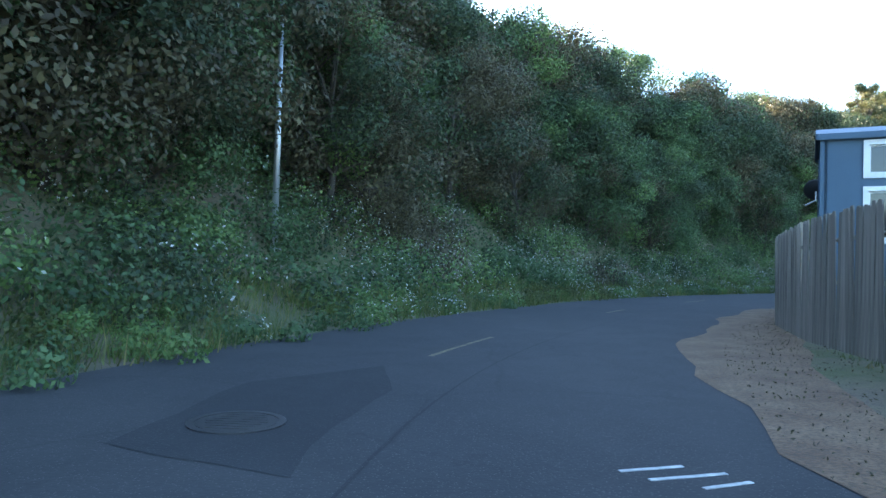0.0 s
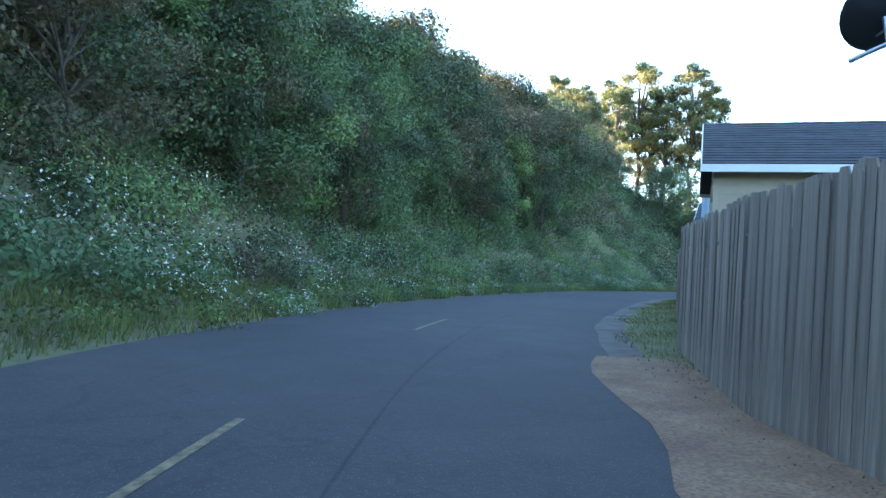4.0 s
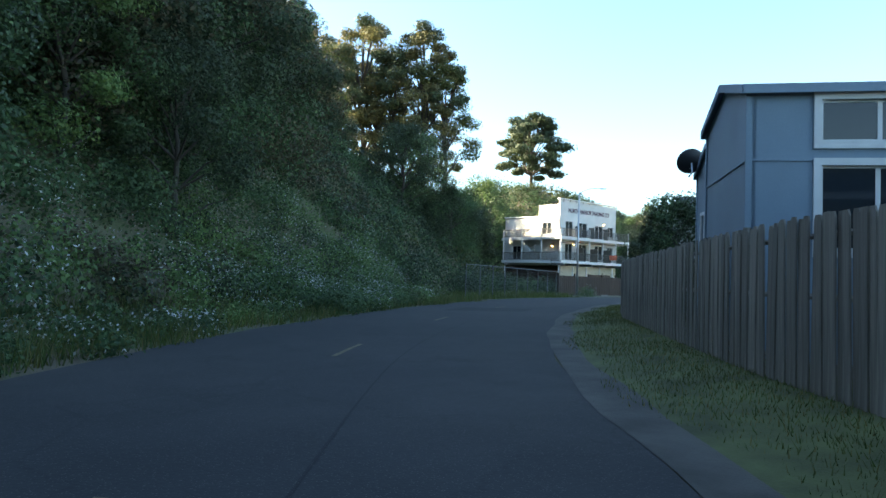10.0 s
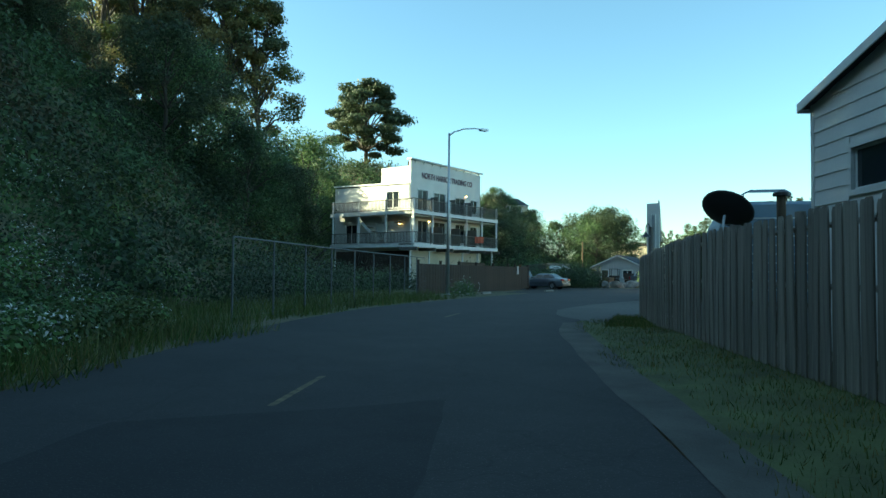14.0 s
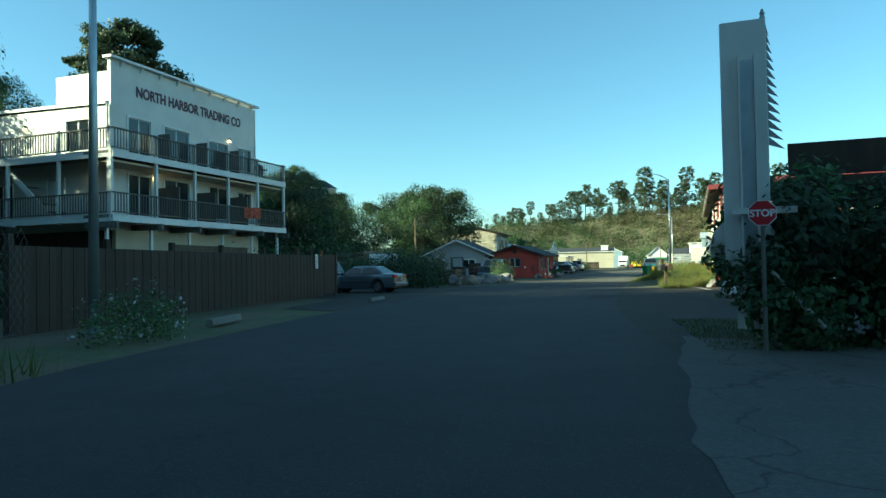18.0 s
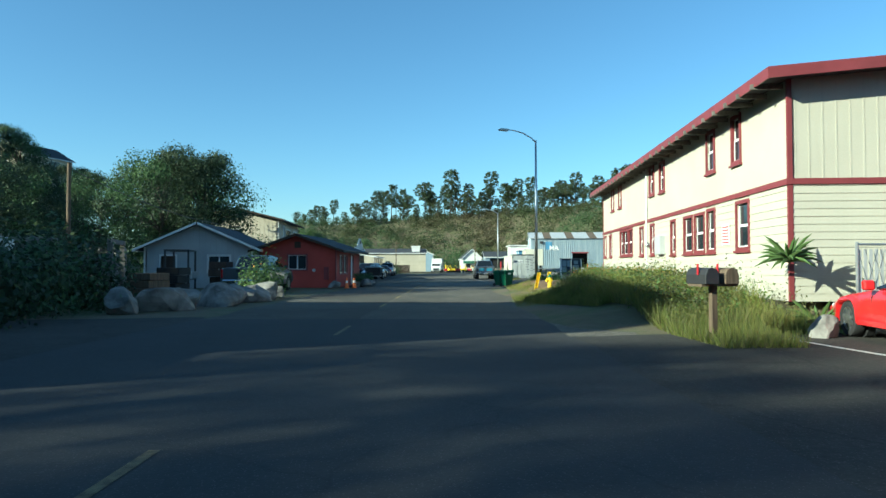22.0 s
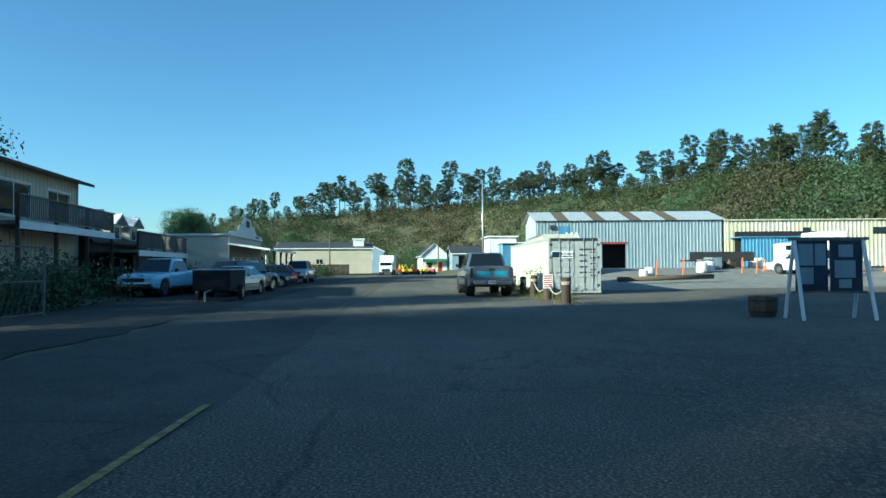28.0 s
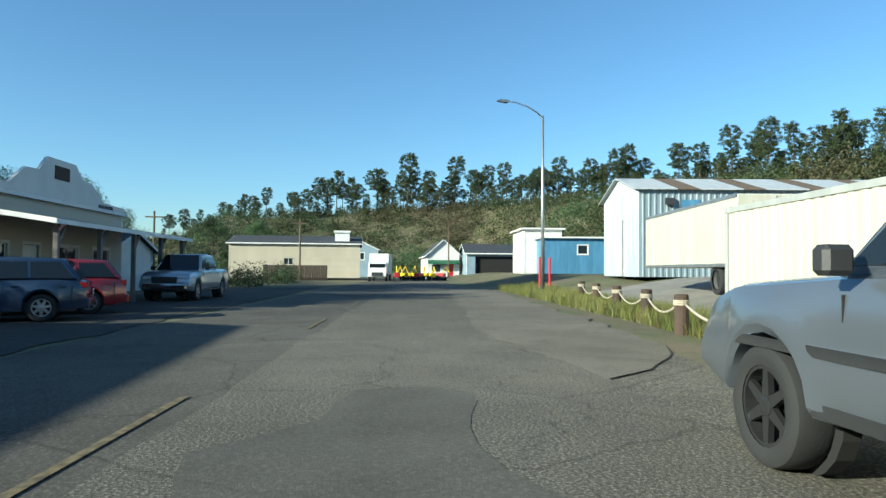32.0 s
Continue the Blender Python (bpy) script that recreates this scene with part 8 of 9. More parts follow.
def bollard(x, y, h, r, label):
    b = thing("bollard", pose(x, y, land1(x, y) - 0.03, bol_rng.uniform(-2, 2), bol_rng.uniform(-2, 2), bol_rng.uniform(0, 360)), label, "bollard", "rope barrier posts")
    prof = [(r * 1.02, -0.1), (r, h * 0.3), (r * 0.97, h * 0.7), (r, h * 0.95), (r * 0.9, h), (r * 0.2, h + 0.01)]
    part("log", Mesh().lathe(prof, 14), "brown_wood", b)
    for k in range(3):
        part("rope_turn", Mesh().lathe([(r, 0), (r + 0.02, 0.01), (r + 0.02, 0.03), (r, 0.04)], 14, pose(0, 0, h * 0.72 + 0.04 * k)), "rope", b)
    return b


for i, (x, y) in enumerate(BOL):
    bollard(x, y, 0.95 if i < 3 else 0.85, 0.17 if i < 2 else 0.15, "short weathered log bollard with rope wound round it")
for i, ((x0, y0), (x1, y1)) in enumerate(zip(BOL, BOL[1:])):
    pts = [(x0 + (x1 - x0) * t, y0 + (y1 - y0) * t, land1(x0, y0) * (1 - t) + land1(x1, y1) * t + 0.70 - (1 - (2 * t - 1) ** 2) * (0.42 if i < 4 else 0.36)) for t in np.linspace(0.06, 0.94, 13)]
    o = new("rope", Mesh().tube(pts, 0.028, 6).mesh("rope", "rope", True))
    tagged(o, "thick pale rope slung between two bollards", "rope", "ropes of the barrier")
ns = thing("warning_sign", pose(161.6, 58.62, 0, 0, 0, -95), "small white and red warning notice on a bollard", "sign")
part("plate", Mesh().box(-0.2, 0.2, -0.02, 0.0, 0.45, 1.0), "white", ns)
for k in range(6):
    part("notice_bar", Mesh().box(-0.17, 0.17, -0.024, -0.021, 0.49 + k * 0.085, 0.53 + k * 0.085), "stop_red", ns)
dwd = thing("driftwood_stick", pose(162.0, 58.2, 0, 0, 6, 0), "grey driftwood pole leaning on a bollard", "stick")
part("stick", Mesh().tube([(0, 0, 0), (0.05, 0.04, 0.6), (0, 0.1, 1.2), (-0.12, 0.12, 1.75)], [0.04, 0.05, 0.045, 0.02], 7), "gray_wood", dwd)
tl_ = thing("bare_shrub", pose(165.6, 58.1, 0), "thin bare-stemmed shrub beside the container", "shrub")
for k in range(9):
    a = k * 0.7
    part("stem", Mesh().tube([(0, 0, 0), (0.15 * math.cos(a), 0.15 * math.sin(a), 0.6), (0.4 * math.cos(a + 0.3), 0.4 * math.sin(a + 0.3), 1.1 + 0.05 * k)], [0.012, 0.009, 0.004], 4, False), "branch", tl_)
v, f = leaves(np.array([(0.3 * math.cos(q), 0.3 * math.sin(q), 1.1) for q in range(6)]), np.full(6, 0.3), 12, 0.04)
part("leaf_sprays", raw_mesh("leaf_sprays", v, f, ["leaf_mid"]), None, tl_)
grass_patch("grass", 22000, 176.5, 212, 54.4, 57.0, -0.085, 0.36, 0.010, ["weed", "dry_grass", "seed_grass"], [0.5, 0.2, 0.3], "tall yellow-green weeds along the rope barrier")
grass_patch("grass", 9000, 162.5, 200, 57.0, 58.9, -0.125, 0.22, 0.011, ["grass", "dry_grass", "seed_grass"], [0.3, 0.5, 0.2], "dry grass along the rope barrier")
for i in range(3):
    q = area(160, BOL[i][0] - 0.5, BOL[i][0] + 0.5, BOL[i][1] - 0.5, BOL[i][1] + 0.4)
    v, f = blades(q, land(q[:, 0], q[:, 1]) - 0.02, 0.12, 0.01)
    tagged(new("grass_tuft", raw_mesh("grass_tuft", v, f, ["dry_grass"])), "tuft of yellowed grass round a bollard", "grass", kind="stuff")

# the sheet steel sheds


def rib_wall(par, m, length, height, mat, pitch=0.3, ops=(), depth=0.04):
    """Profiled sheet steel, bent in the mesh, with openings cut through."""
    w = Mesh()
    n = int(length / pitch)
    for i in range(n):
        x0, p = i * length / n, length / n
        mid = x0 + p / 2
        cuts = [(o[2], o[3]) for o in ops if o[0] < mid < o[1]]
        for a, b in spans(0, height(mid) if callable(height) else height, cuts):
            pr = [(x0, 0.0), (x0 + 0.55 * p, 0.0), (x0 + 0.65 * p, -depth), (x0 + 0.9 * p, -depth), (x0 + p, 0.0)]
            w.add([(x, y, a) for x, y in pr] + [(x, y, b) for x, y in pr], [(q, q + 1, q + 6, q + 5) for q in range(4)])
    o = part("sheet_wall", w.welded("sheet_wall", mat), None, par)
    o.matrix_local = m
    if ops:
        # near-black sheet behind the openings stands for the shed's dark inside
        part("lining", Mesh().box(0.1, length - 0.1, 1.6, 1.65, 0, 3.4), "dark", o)
    return o


sh = thing("steel_shed", pose(200.6, 48.5, 1.0, 0, 0, -97.9), "long pale blue corrugated steel shed with a white roof", "shed")
rib_wall(sh, pose(0, 0, 0), 18.2, 4.75, "sheet_blue", 0.32, [(6.4, 8.9, 0, 2.4)])
gab = lambda x: 4.75 + 1.05 * (1 - abs(x - 4.15) / 4.15)
rib_wall(sh, pose(0, 8.3, 0, 0, 0, 270), 8.3, gab, "sheet_blue", 0.26, [(3.0, 5.6, 0, 3.3)])
rib_wall(sh, pose(18.2, 0, 0, 0, 0, 90), 8.3, gab, "sheet_blue", 0.32)
rib_wall(sh, pose(18.2, 8.3, 0, 0, 0, 180), 18.2, 4.75, "sheet_blue", 0.32)
part("door", Mesh().box(-0.01, 0.03, 2.7, 5.3, 0.0, 3.3), "sheet_white", sh)
lettering("MA", pose(3.6, -0.06, 2.9, 90), 1.0, "white_trim", sh, "painted_letters", extrude=0.004)
part("painted_patch", Mesh().box(2.3, 3.3, -0.052, -0.044, 3.0, 4.2), "sheet_deepblue", sh, "faded blue painted patch")
part("wall_lamp", Mesh().prism([(-0.25, 3.9), (-0.06, 3.95), (-0.06, 4.3), (-0.2, 4.25)], 1.4, 1.9, "x"), "black_steel", sh)
part("lintel", Mesh().box(6.3, 9.0, -0.08, 0.0, 2.4, 2.6), "red_trim", sh)
for side_, y0, y1 in ((0, -0.3, 4.15), (1, 8.6, 4.15)):
    for i in range(16):
        xa, xb = -0.3 + i * 18.8 / 16, -0.3 + (i + 0.985) * 18.8 / 16
        z0, z1 = 4.72, 5.85
        pts = [Vector((xa, y0, z0)), Vector((xb, y0, z0)), Vector((xb, y1, z1)), Vector((xa, y1, z1))]
        up3 = Vector((0, 0, 0.05))
        part("roof_sheet", Mesh().add(pts + [p + up3 for p in pts], [(0, 1, 2, 3), (4, 7, 6, 5), (0, 4, 5, 1), (1, 5, 6, 2), (2, 6, 7, 3), (3, 7, 4, 0)]), "log_wood" if i in (2, 5, 8, 11) else "sheet_white", sh)
wh = thing("warehouse", pose(198.0, 30.2, 1.1, 0, 0, -97.9), "long cream corrugated steel warehouse", "warehouse")
rib_wall(wh, pose(0, 0, 0), 30, 4.5, "sheet_cream", 0.4, [(7.5, 8.6, 3.2, 3.8), (14.5, 15.8, 3.1, 3.8)])
rib_wall(wh, pose(0, 14, 0, 0, 0, 270), 14, 4.5, "sheet_cream", 0.5)
part("roof", Mesh().box(-0.2, 30.2, -0.25, 14, 4.5, 4.62), "sheet_cream", wh)
for a in (7.5, 14.5):
    part("window", Mesh().box(a, a + 1.2, 0.03, 0.06, 3.15, 3.8), "glass", wh)
ln_ = thing("blue_lean_to", pose(195.6, 30.0, 1.1, 0, 0, -97.9), "low blue corrugated lean-to against the warehouse", "shed")
rib_wall(ln_, pose(0, 0, 0), 9.0, 2.75, "sheet_deepblue", 0.32, [(5.5, 8.4, 2.0, 2.5)])
rib_wall(ln_, pose(9.0, 0, 0, 0, 0, 90), 2.3, 2.75, "sheet_deepblue", 0.32)
part("roof", Mesh().box(-0.1, 9.1, -0.2, 2.3, 2.75, 2.85), "sheet_deepblue", ln_)


def box_truck(x, y, ang, z, label, box=True):
    t = thing("box_truck" if box else "delivery_van", pose(x, y, z, 0, 0, ang), label, "truck")
    part("cab", Mesh().prism([(4.2, 0.5), (6.0, 0.5), (6.05, 1.2), (5.6, 2.1), (4.2, 2.15)] if box else [(3.2, 0.4), (5.3, 0.4), (5.35, 1.0), (4.6, 1.25), (3.9, 2.0), (3.2, 2.05)], -1.0, 1.0, "y"), "paint_white", t, bevel=0.06)
    part("body", Mesh().box(0, 4.1 if box else 3.22, -1.1, 1.1, 0.75 if box else 0.4, 3.1 if box else 2.1), "white_paint", t, bevel=0.04)
    part("windscreen", Mesh().box(5.72, 5.9, -0.85, 0.85, 1.35, 1.95, pose(0.0, 0, 0)) if box else Mesh().box(4.2, 4.4, -0.8, 0.8, 1.35, 1.85), "car_glass", t)
    part("side_window", Mesh().box(4.7 if box else 3.6, 5.4 if box else 4.2, 0.99, 1.02, 1.3, 1.9), "car_glass", t)
    part("grille", Mesh().box(6.0 if box else 5.3, 6.08 if box else 5.38, -0.6, 0.6, 0.6, 1.0), "black_steel", t)
    for xx in (0.9, 5.1 if box else 4.4):
        for yy in (-0.95, 0.95):
            wheel_part(t, xx, yy, 0.42 if box else 0.34, "steel", 0.24)
    return t


box_truck(192.5, 24.8, 165, 1.0, "white box truck parked at the warehouse")
box_truck(190.8, 28.6, 155, 1.0, "white delivery van parked by the lean-to", False)
box_truck(188.0, 13.0, 160, 0.95, "white box truck with a blue stripe", True)
# odds and ends on the apron
for k, (x, y, s, mt, lb) in enumerate(((188.5, 36.8, 0.9, "sheet_blue", "stack of pale steel sheets"), (189.6, 34.8, 0.7, "log_wood", "wooden crate in the yard"), (187.2, 32.4, 0.5, "white", "white plastic tub in the yard"), (190.4, 31.8, 0.8, "white_paint", "white tank cage in the yard"), (186.0, 30.6, 0.55, "white", "white plastic tub in the yard"), (189.0, 29.8, 0.8, "white_paint", "white crate in the yard"), (184.5, 26.5, 0.7, "gray_siding", "grey bin between two cones"), (186.8, 38.4, 0.8, "gray_wood", "low stack of timber"))):
    b = thing("yard_crate", pose(x, y, land1(x, y) - 0.01, 0, 0, 17 * k), lb, "crate", "things in the yard")
    part("body", Mesh().box(-s * 0.7, s * 0.7, -s * 0.5, s * 0.5, 0, s), mt, b, bevel=0.03)
    part("lid", Mesh().box(-s * 0.73, s * 0.73, -s * 0.53, s * 0.53, s, s + 0.05), mt, b)
fl = thing("flatbed_trailer", pose(190.5, 38.2, 1.0, 0, 0, -95), "low black flatbed trailer beside the shed", "trailer")
part("bed", Mesh().box(0, 5.5, -1, 1, 0.6, 0.75), "black_steel", fl)
part("side_board", Mesh().box(0, 5.5, -1.03, -1, 0.75, 1.4), "black_steel", fl)
for x in (1.6, 2.6):
    for y in (-1.0, 1.0):
        wheel_part(fl, x, y, 0.36, "steel")


def cone(x, y):
    c = thing("traffic_cone", pose(x, y, land1(x, y)), "orange traffic cone with a white collar", "traffic cone", "traffic cones")
    part("base", Mesh().box(-0.19, 0.19, -0.19, 0.19, 0, 0.03), "orange", c)
    part("cone_body", Mesh().lathe([(0.14, 0.03), (0.03, 0.9), (0.02, 0.92)], 14), "orange", c)
    part("collar", Mesh().lathe([(0.092, 0.42), (0.068, 0.62)], 14), "white", c)


for x, y in ((184.8, 33.0), (184.6, 30.8), (183.4, 27.6), (183.2, 25.6), (185.4, 34.2)):
    cone(x, y)
lg = tagged(new("log_kerb", Mesh().tube([(176.0, 50.0, 0.45), (176.3, 46.5, 0.52), (176.5, 43.5, 0.58)], 0.16, 10).mesh("log_kerb", "log_wood", True)), "grey log lying as a kerb at the yard", "log")

for x, y in ((182.2, 44.6), (182.6, 42.4), (183.6, 37.2), (183.0, 36.4)):
    op = thing("marker_post", pose(x, y, land1(x, y) - 0.03, 3, 0, 0), "slim orange marker post standing in the yard", "post", "orange posts")
    part("post", Mesh().tube([(0, 0, 0), (0, 0, 1.15)], 0.055, 8), "orange", op)
for x, y, r in ((180.4, 46.4, 0.3), (181.2, 45.6, 0.34), (184.0, 40.2, 0.42), (184.8, 39.2, 0.42)):
    tn = thing("tank", pose(x, y, land1(x, y) - 0.02), "small white plastic tank in the yard", "tank", "white tanks")
    part("shell", Mesh().lathe([(r * 0.9, 0), (r, 0.06), (r, r * 1.7), (r * 0.8, r * 1.95), (r * 0.2, r * 2.05)], 16), "white_paint", tn, smooth=True)
    part("cap", Mesh().lathe([(r * 0.22, r * 2.0), (r * 0.22, r * 2.2), (r * 0.05, r * 2.22)], 10), "black_steel", tn)
# notice board, barrel, bins
nb = thing("notice_board", pose(151.0, 54.7, 0, 0, 0, -98), "free-standing weathered notice board with pinned sheets", "notice board")
for x in (-0.85, 0.85):
    part("leg", Mesh().tube([(x, -0.45, 0), (x * 0.97, 0, 1.95)], 0.045, 6), "white_trim", nb)
    part("leg", Mesh().tube([(x, 0.45, 0), (x * 0.97, 0, 1.95)], 0.045, 6), "white_trim", nb)
part("top_bar", Mesh().box(-0.95, 0.95, -0.05, 0.05, 1.9, 1.98), "gray_wood", nb)
part("bottom_bar", Mesh().box(-0.9, 0.9, -0.05, 0.05, 0.62, 0.68), "gray_wood", nb)
for x0, x1 in ((-0.8, -0.03), (0.03, 0.8)):
    pn = part("panel", Mesh().box(x0, x1, -0.02, 0.02, 0.68, 1.9), "paint_navy", nb)
    for a, b, c, d in ((0.06, 0.42, 1.3, 1.82), (0.46, 0.72, 1.3, 1.82), (0.06, 0.42, 0.85, 1.25)) if x0 < 0 else ((0.2, 0.55, 1.5, 1.8), (0.1, 0.6, 1.0, 1.42), (0.2, 0.5, 0.75, 0.96)):
        part("sheet", Mesh().box(x0 + a, x0 + b, -0.026, -0.021, c, d), "sheet_blue", pn)
ba = thing("barrel_planter", pose(152.3, 55.6, 0), "half wooden barrel standing on the asphalt", "barrel")
part("staves", Mesh().lathe([(0.30, 0), (0.36, 0.25), (0.35, 0.5), (0.31, 0.5), (0.3, 0.42)], 20), "log_wood", ba)
for z in (0.1, 0.38):
    part("hoop", Mesh().lathe([(0.345, z), (0.365, z), (0.368, z + 0.04), (0.35, z + 0.04)], 20), "black_steel", ba)


def wheelie(x, y, ang, label):
    w = thing("wheeled_bin", pose(x, y, 0.0, 0, 0, ang), label, "wheeled bin", "green bins")
    part("tub", Mesh().add([(-0.25, -0.27, 0.08), (0.25, -0.27, 0.08), (0.25, 0.25, 0.08), (-0.25, 0.25, 0.08), (-0.31, -0.36, 0.98), (0.31, -0.36, 0.98), (0.31, 0.36, 0.98), (-0.31, 0.36, 0.98)], [(0, 3, 2, 1), (4, 5, 6, 7), (0, 1, 5, 4), (1, 2, 6, 5), (2, 3, 7, 6), (3, 0, 4, 7)]), "green_plastic", w, bevel=0.03)
    part("rim", Mesh().box(-0.33, 0.33, -0.38, 0.38, 0.93, 0.99), "green_plastic", w, bevel=0.01)
    part("lid", Mesh().prism([(-0.4, 0.99), (0.38, 0.99), (0.34, 1.06), (-0.3, 1.08)], -0.33, 0.33, "x"), "green_plastic", w, bevel=0.02)
    part("handle", Mesh().tube([(-0.2, 0.42, 0.98), (0.2, 0.42, 0.98)], 0.018), "green_plastic", w)
    lg2 = part("badge", Mesh().box(-0.1, 0.1, -0.372, -0.352, 0.8, 0.9), "white", w, "pale badge")
    for s in (-0.27, 0.27):
        part("wheel", Mesh().lathe([(0.12, -0.03), (0.12, 0.03)], 14, pose(s, 0.27, 0.12, 0, 90)), "rubber", w)
    return w


wheelie(138.5, 62.1, -70, "dark green wheeled refuse bin at the roadside")
wheelie(139.4, 62.4, -60, "dark green wheeled refuse bin beside another")
scrub("shrub", area(14, 135.5, 138.6, 59.0, 60.9), (0.35, 0.6), 220, 0.06, ["leaf_mid", "leaf_light"], "green shrubs beside the refuse bins", None, 0, 1.0)

# ---- far end of the street ----
house("pale_building", 250.0, 79.0, -90, 15.7, 12, 4.2, "long pale lap-sided building with a dark roof", "tan_siding", "gable_x", 1.1, {0: [(6.5, 7.6, 1.6, 2.4)]}, lap=0.25, trim="tan_siding", fascia="white_trim", over=0.3, category="building", base=0.25)
hut = thing("roof_vent", pose(251.5, 65.5, 4.9), "boxy white rooftop vent", "vent")
part("box", Mesh().box(0, 1.4, -0.9, 0.9, -0.6, 1.0), "white_trim", hut)
part("cap", Mesh().box(-0.15, 1.55, -1.05, 1.05, 1.0, 1.25), "white_trim", hut)
house("white_gable_house", 264.0, 53.4, -92, 4.6, 16, 3.6, "small white gabled building with a green awning", "white_siding", "gable_y", 2.1, {0: [(0.6, 1.9, 1.0, 2.1, "fixed"), (2.9, 3.8, 0.1, 2.2, "door", "stop_red")]}, lap=0.2, trim="white_trim", category="building")
aw = thing("awning", pose(263.9, 53.4, 2.5, 0, 0, -92), "faded green awning over the door", "awning")
part("awning_sheet", Mesh().prism([(-1.1, -0.35), (0, 0.2), (0, 0.25), (-1.12, -0.3)], 0, 4.6, "x"), "green_plastic", aw)
house("low_shed", 258.0, 48.6, -93, 13.0, 8, 3.4, "low open-fronted building with a dark roof", "paleblue_siding", "gable_x", 1.3, {0: [(1.2, 8.5, 0.0, 2.9, "open")]}, trim="white_trim", category="shed", base=0.3)
house("blue_block", 232.0, 45.0, -95, 6.5, 9, 3.6, "flat-roofed pale blue block building", "sheet_deepblue", "flat", 0, {0: [(3.5, 4.5, 2.0, 2.9, "fixed")]}, trim="white_trim", roof_mat="white_paint", category="building", base=1.0)
house("white_block", 236.0, 46.0, -95, 4, 8, 4.8, "white stuccoed block with a stepped parapet", "white_paint", "flat", 0, trim="white_trim", roof_mat="white_paint", category="building", base=0.9)
house("far_blue_house", 285.0, 66.0, -95, 6, 8, 4.8, "blue house far down the street", "paleblue_siding", "gable_y", 1.4, {0: [(2.2, 3.6, 3.0, 4.2)]}, category="house")
house("hilltop_house", 318.0, -84.0, -120, 22, 9, 6.4, "white flat-roofed two-storey house on the hillside", "white_siding", "flat", 0, {0: [(1 + 3.4 * q, 3.2 + 3.4 * q, 1.0 + 3 * w, 2.4 + 3 * w) for q in range(6) for w in (0, 1)]}, category="house", base=24.0)
for k, (x, y) in enumerate(((207.0, 51.6), (206.4, 52.4))):
    bp = thing("red_post", pose(x, y, 0.1), "red steel guard post", "post", "red posts")
    part("post", Mesh().lathe([(0.08, 0), (0.08, 2.0), (0.04, 2.05)], 12), "stop_red", bp)
bt = box_truck(246.0, 60.6, 172, 0.0, "white service truck at the end of the street", True)
for k in range(7):
    x, y = 248.0 + 1.2 * (k % 3), 58.8 - 0.9 * k
    mc = thing("yellow_machine", pose(x, y, 0, 0, 0, 40 * k), "yellow and red hire machine lined up by the fence", "machine", "hire machines")
    part("frame", Mesh().box(-0.5, 0.5, -0.35, 0.35, 0.35, 0.9), "yellow_paint" if k % 3 else "stop_red", mc, bevel=0.05)
    part("arm", Mesh().tube([(0.3, 0, 0.9), (0.6, 0, 1.7), (1.1, 0, 1.0)], 0.07, 6), "yellow_paint", mc)
    for yy in (-0.4, 0.4):
        for xx in (-0.3, 0.3):
            part("wheel", Mesh().lathe([(0.28, -0.08), (0.28, 0.08)], 14, pose(xx, yy, 0.28, 90)), "rubber", mc)
for x, y, h in ((243.0, 70.0, 7.0), (262, 50.6, 8.5), (230, 82, 6.5)):
    up_ = thing("utility_pole", pose(x, y, 0), "weathered wooden utility pole", "pole", "utility poles")
    part("pole", Mesh().tube([(0, 0, -0.2), (0, 0, h)], [0.12, 0.09], 10), "log_wood", up_)
    part("crossarm", Mesh().box(-0.06, 0.06, -0.8, 0.8, h - 0.6, h - 0.48), "log_wood", up_)
bfn = thing("brown_fence", pose(243.5, 74.0, 0, 0, 0, -80), "brown board fence in front of the pale building", "fence")
for k in range(36):
    part("fence_board", shared(("brown", 1.8), lambda: Mesh().box(-0.09, 0.09, -0.012, 0.012, 0, 1.75), "brown_wood"), None, bfn).location = (k * 0.2, 0, 0)

# ---- left side beyond the red house ----
dk = house("balcony_house", 162.0, 80.9, 0, 12.6, 8, 6.0, "weathered two-storey house with a timber balcony", "tan_siding", "gable_x", 1.0, {0: [(2.6, 3.4, 3.4, 5.4, "door"), (4.4, 7.2, 3.7, 5.2), (9, 11.5, 3.7, 5.2)], 3: [(3.0, 4.4, 3.7, 5.0)]}, battens=0.4, trim="white_siding", fascia="brown_wood", over=0.6)
bx = balcony(dk, pose(2.0, -2.0, 0), 10.4, 4, 3.25, 2.0)
for k in range(4):
    part("post", Mesh().box(2.0 + k * 3.4, 2.14 + k * 3.4, -1.95, -1.8, 0, 4.3), "brown_wood", dk)
dm = house("dormer_house", 175.2, 80.6, 0, 10.5, 8, 3.0, "brown house with three small roof dormers behind a long deck", "brown_wood", "gable_x", 1.6, {0: [(1, 2.5, 0.8, 2.0), (5, 6.5, 0.8, 2.0)]}, battens=0.4, trim="brown_wood", fascia="brown_wood")
for k in range(3):
    x = 1.2 + k * 3.2
    dd = new("dormer")
    dd.parent, dd.matrix_local = dm, pose(x, 0.2, 3.0)
    part("dormer_wall", Mesh().box(0, 1.6, 0, 1.8, 0, 1.1), "tan_siding", dd)
    part("dormer_roof", Mesh().prism([(-0.35, 1.05), (0.8, 1.65), (1.95, 1.05), (1.95, 1.17), (0.8, 1.78), (-0.35, 1.17)], -0.35, 1.9, "y"), "white_trim", dd)
    part("dormer_window", Mesh().box(0.45, 1.15, -0.02, 0.02, 0.25, 0.9), "glass", dd)
balcony(dm, pose(-0.6, -2.9, 0), 10.6, 4, 2.35, 2.8)
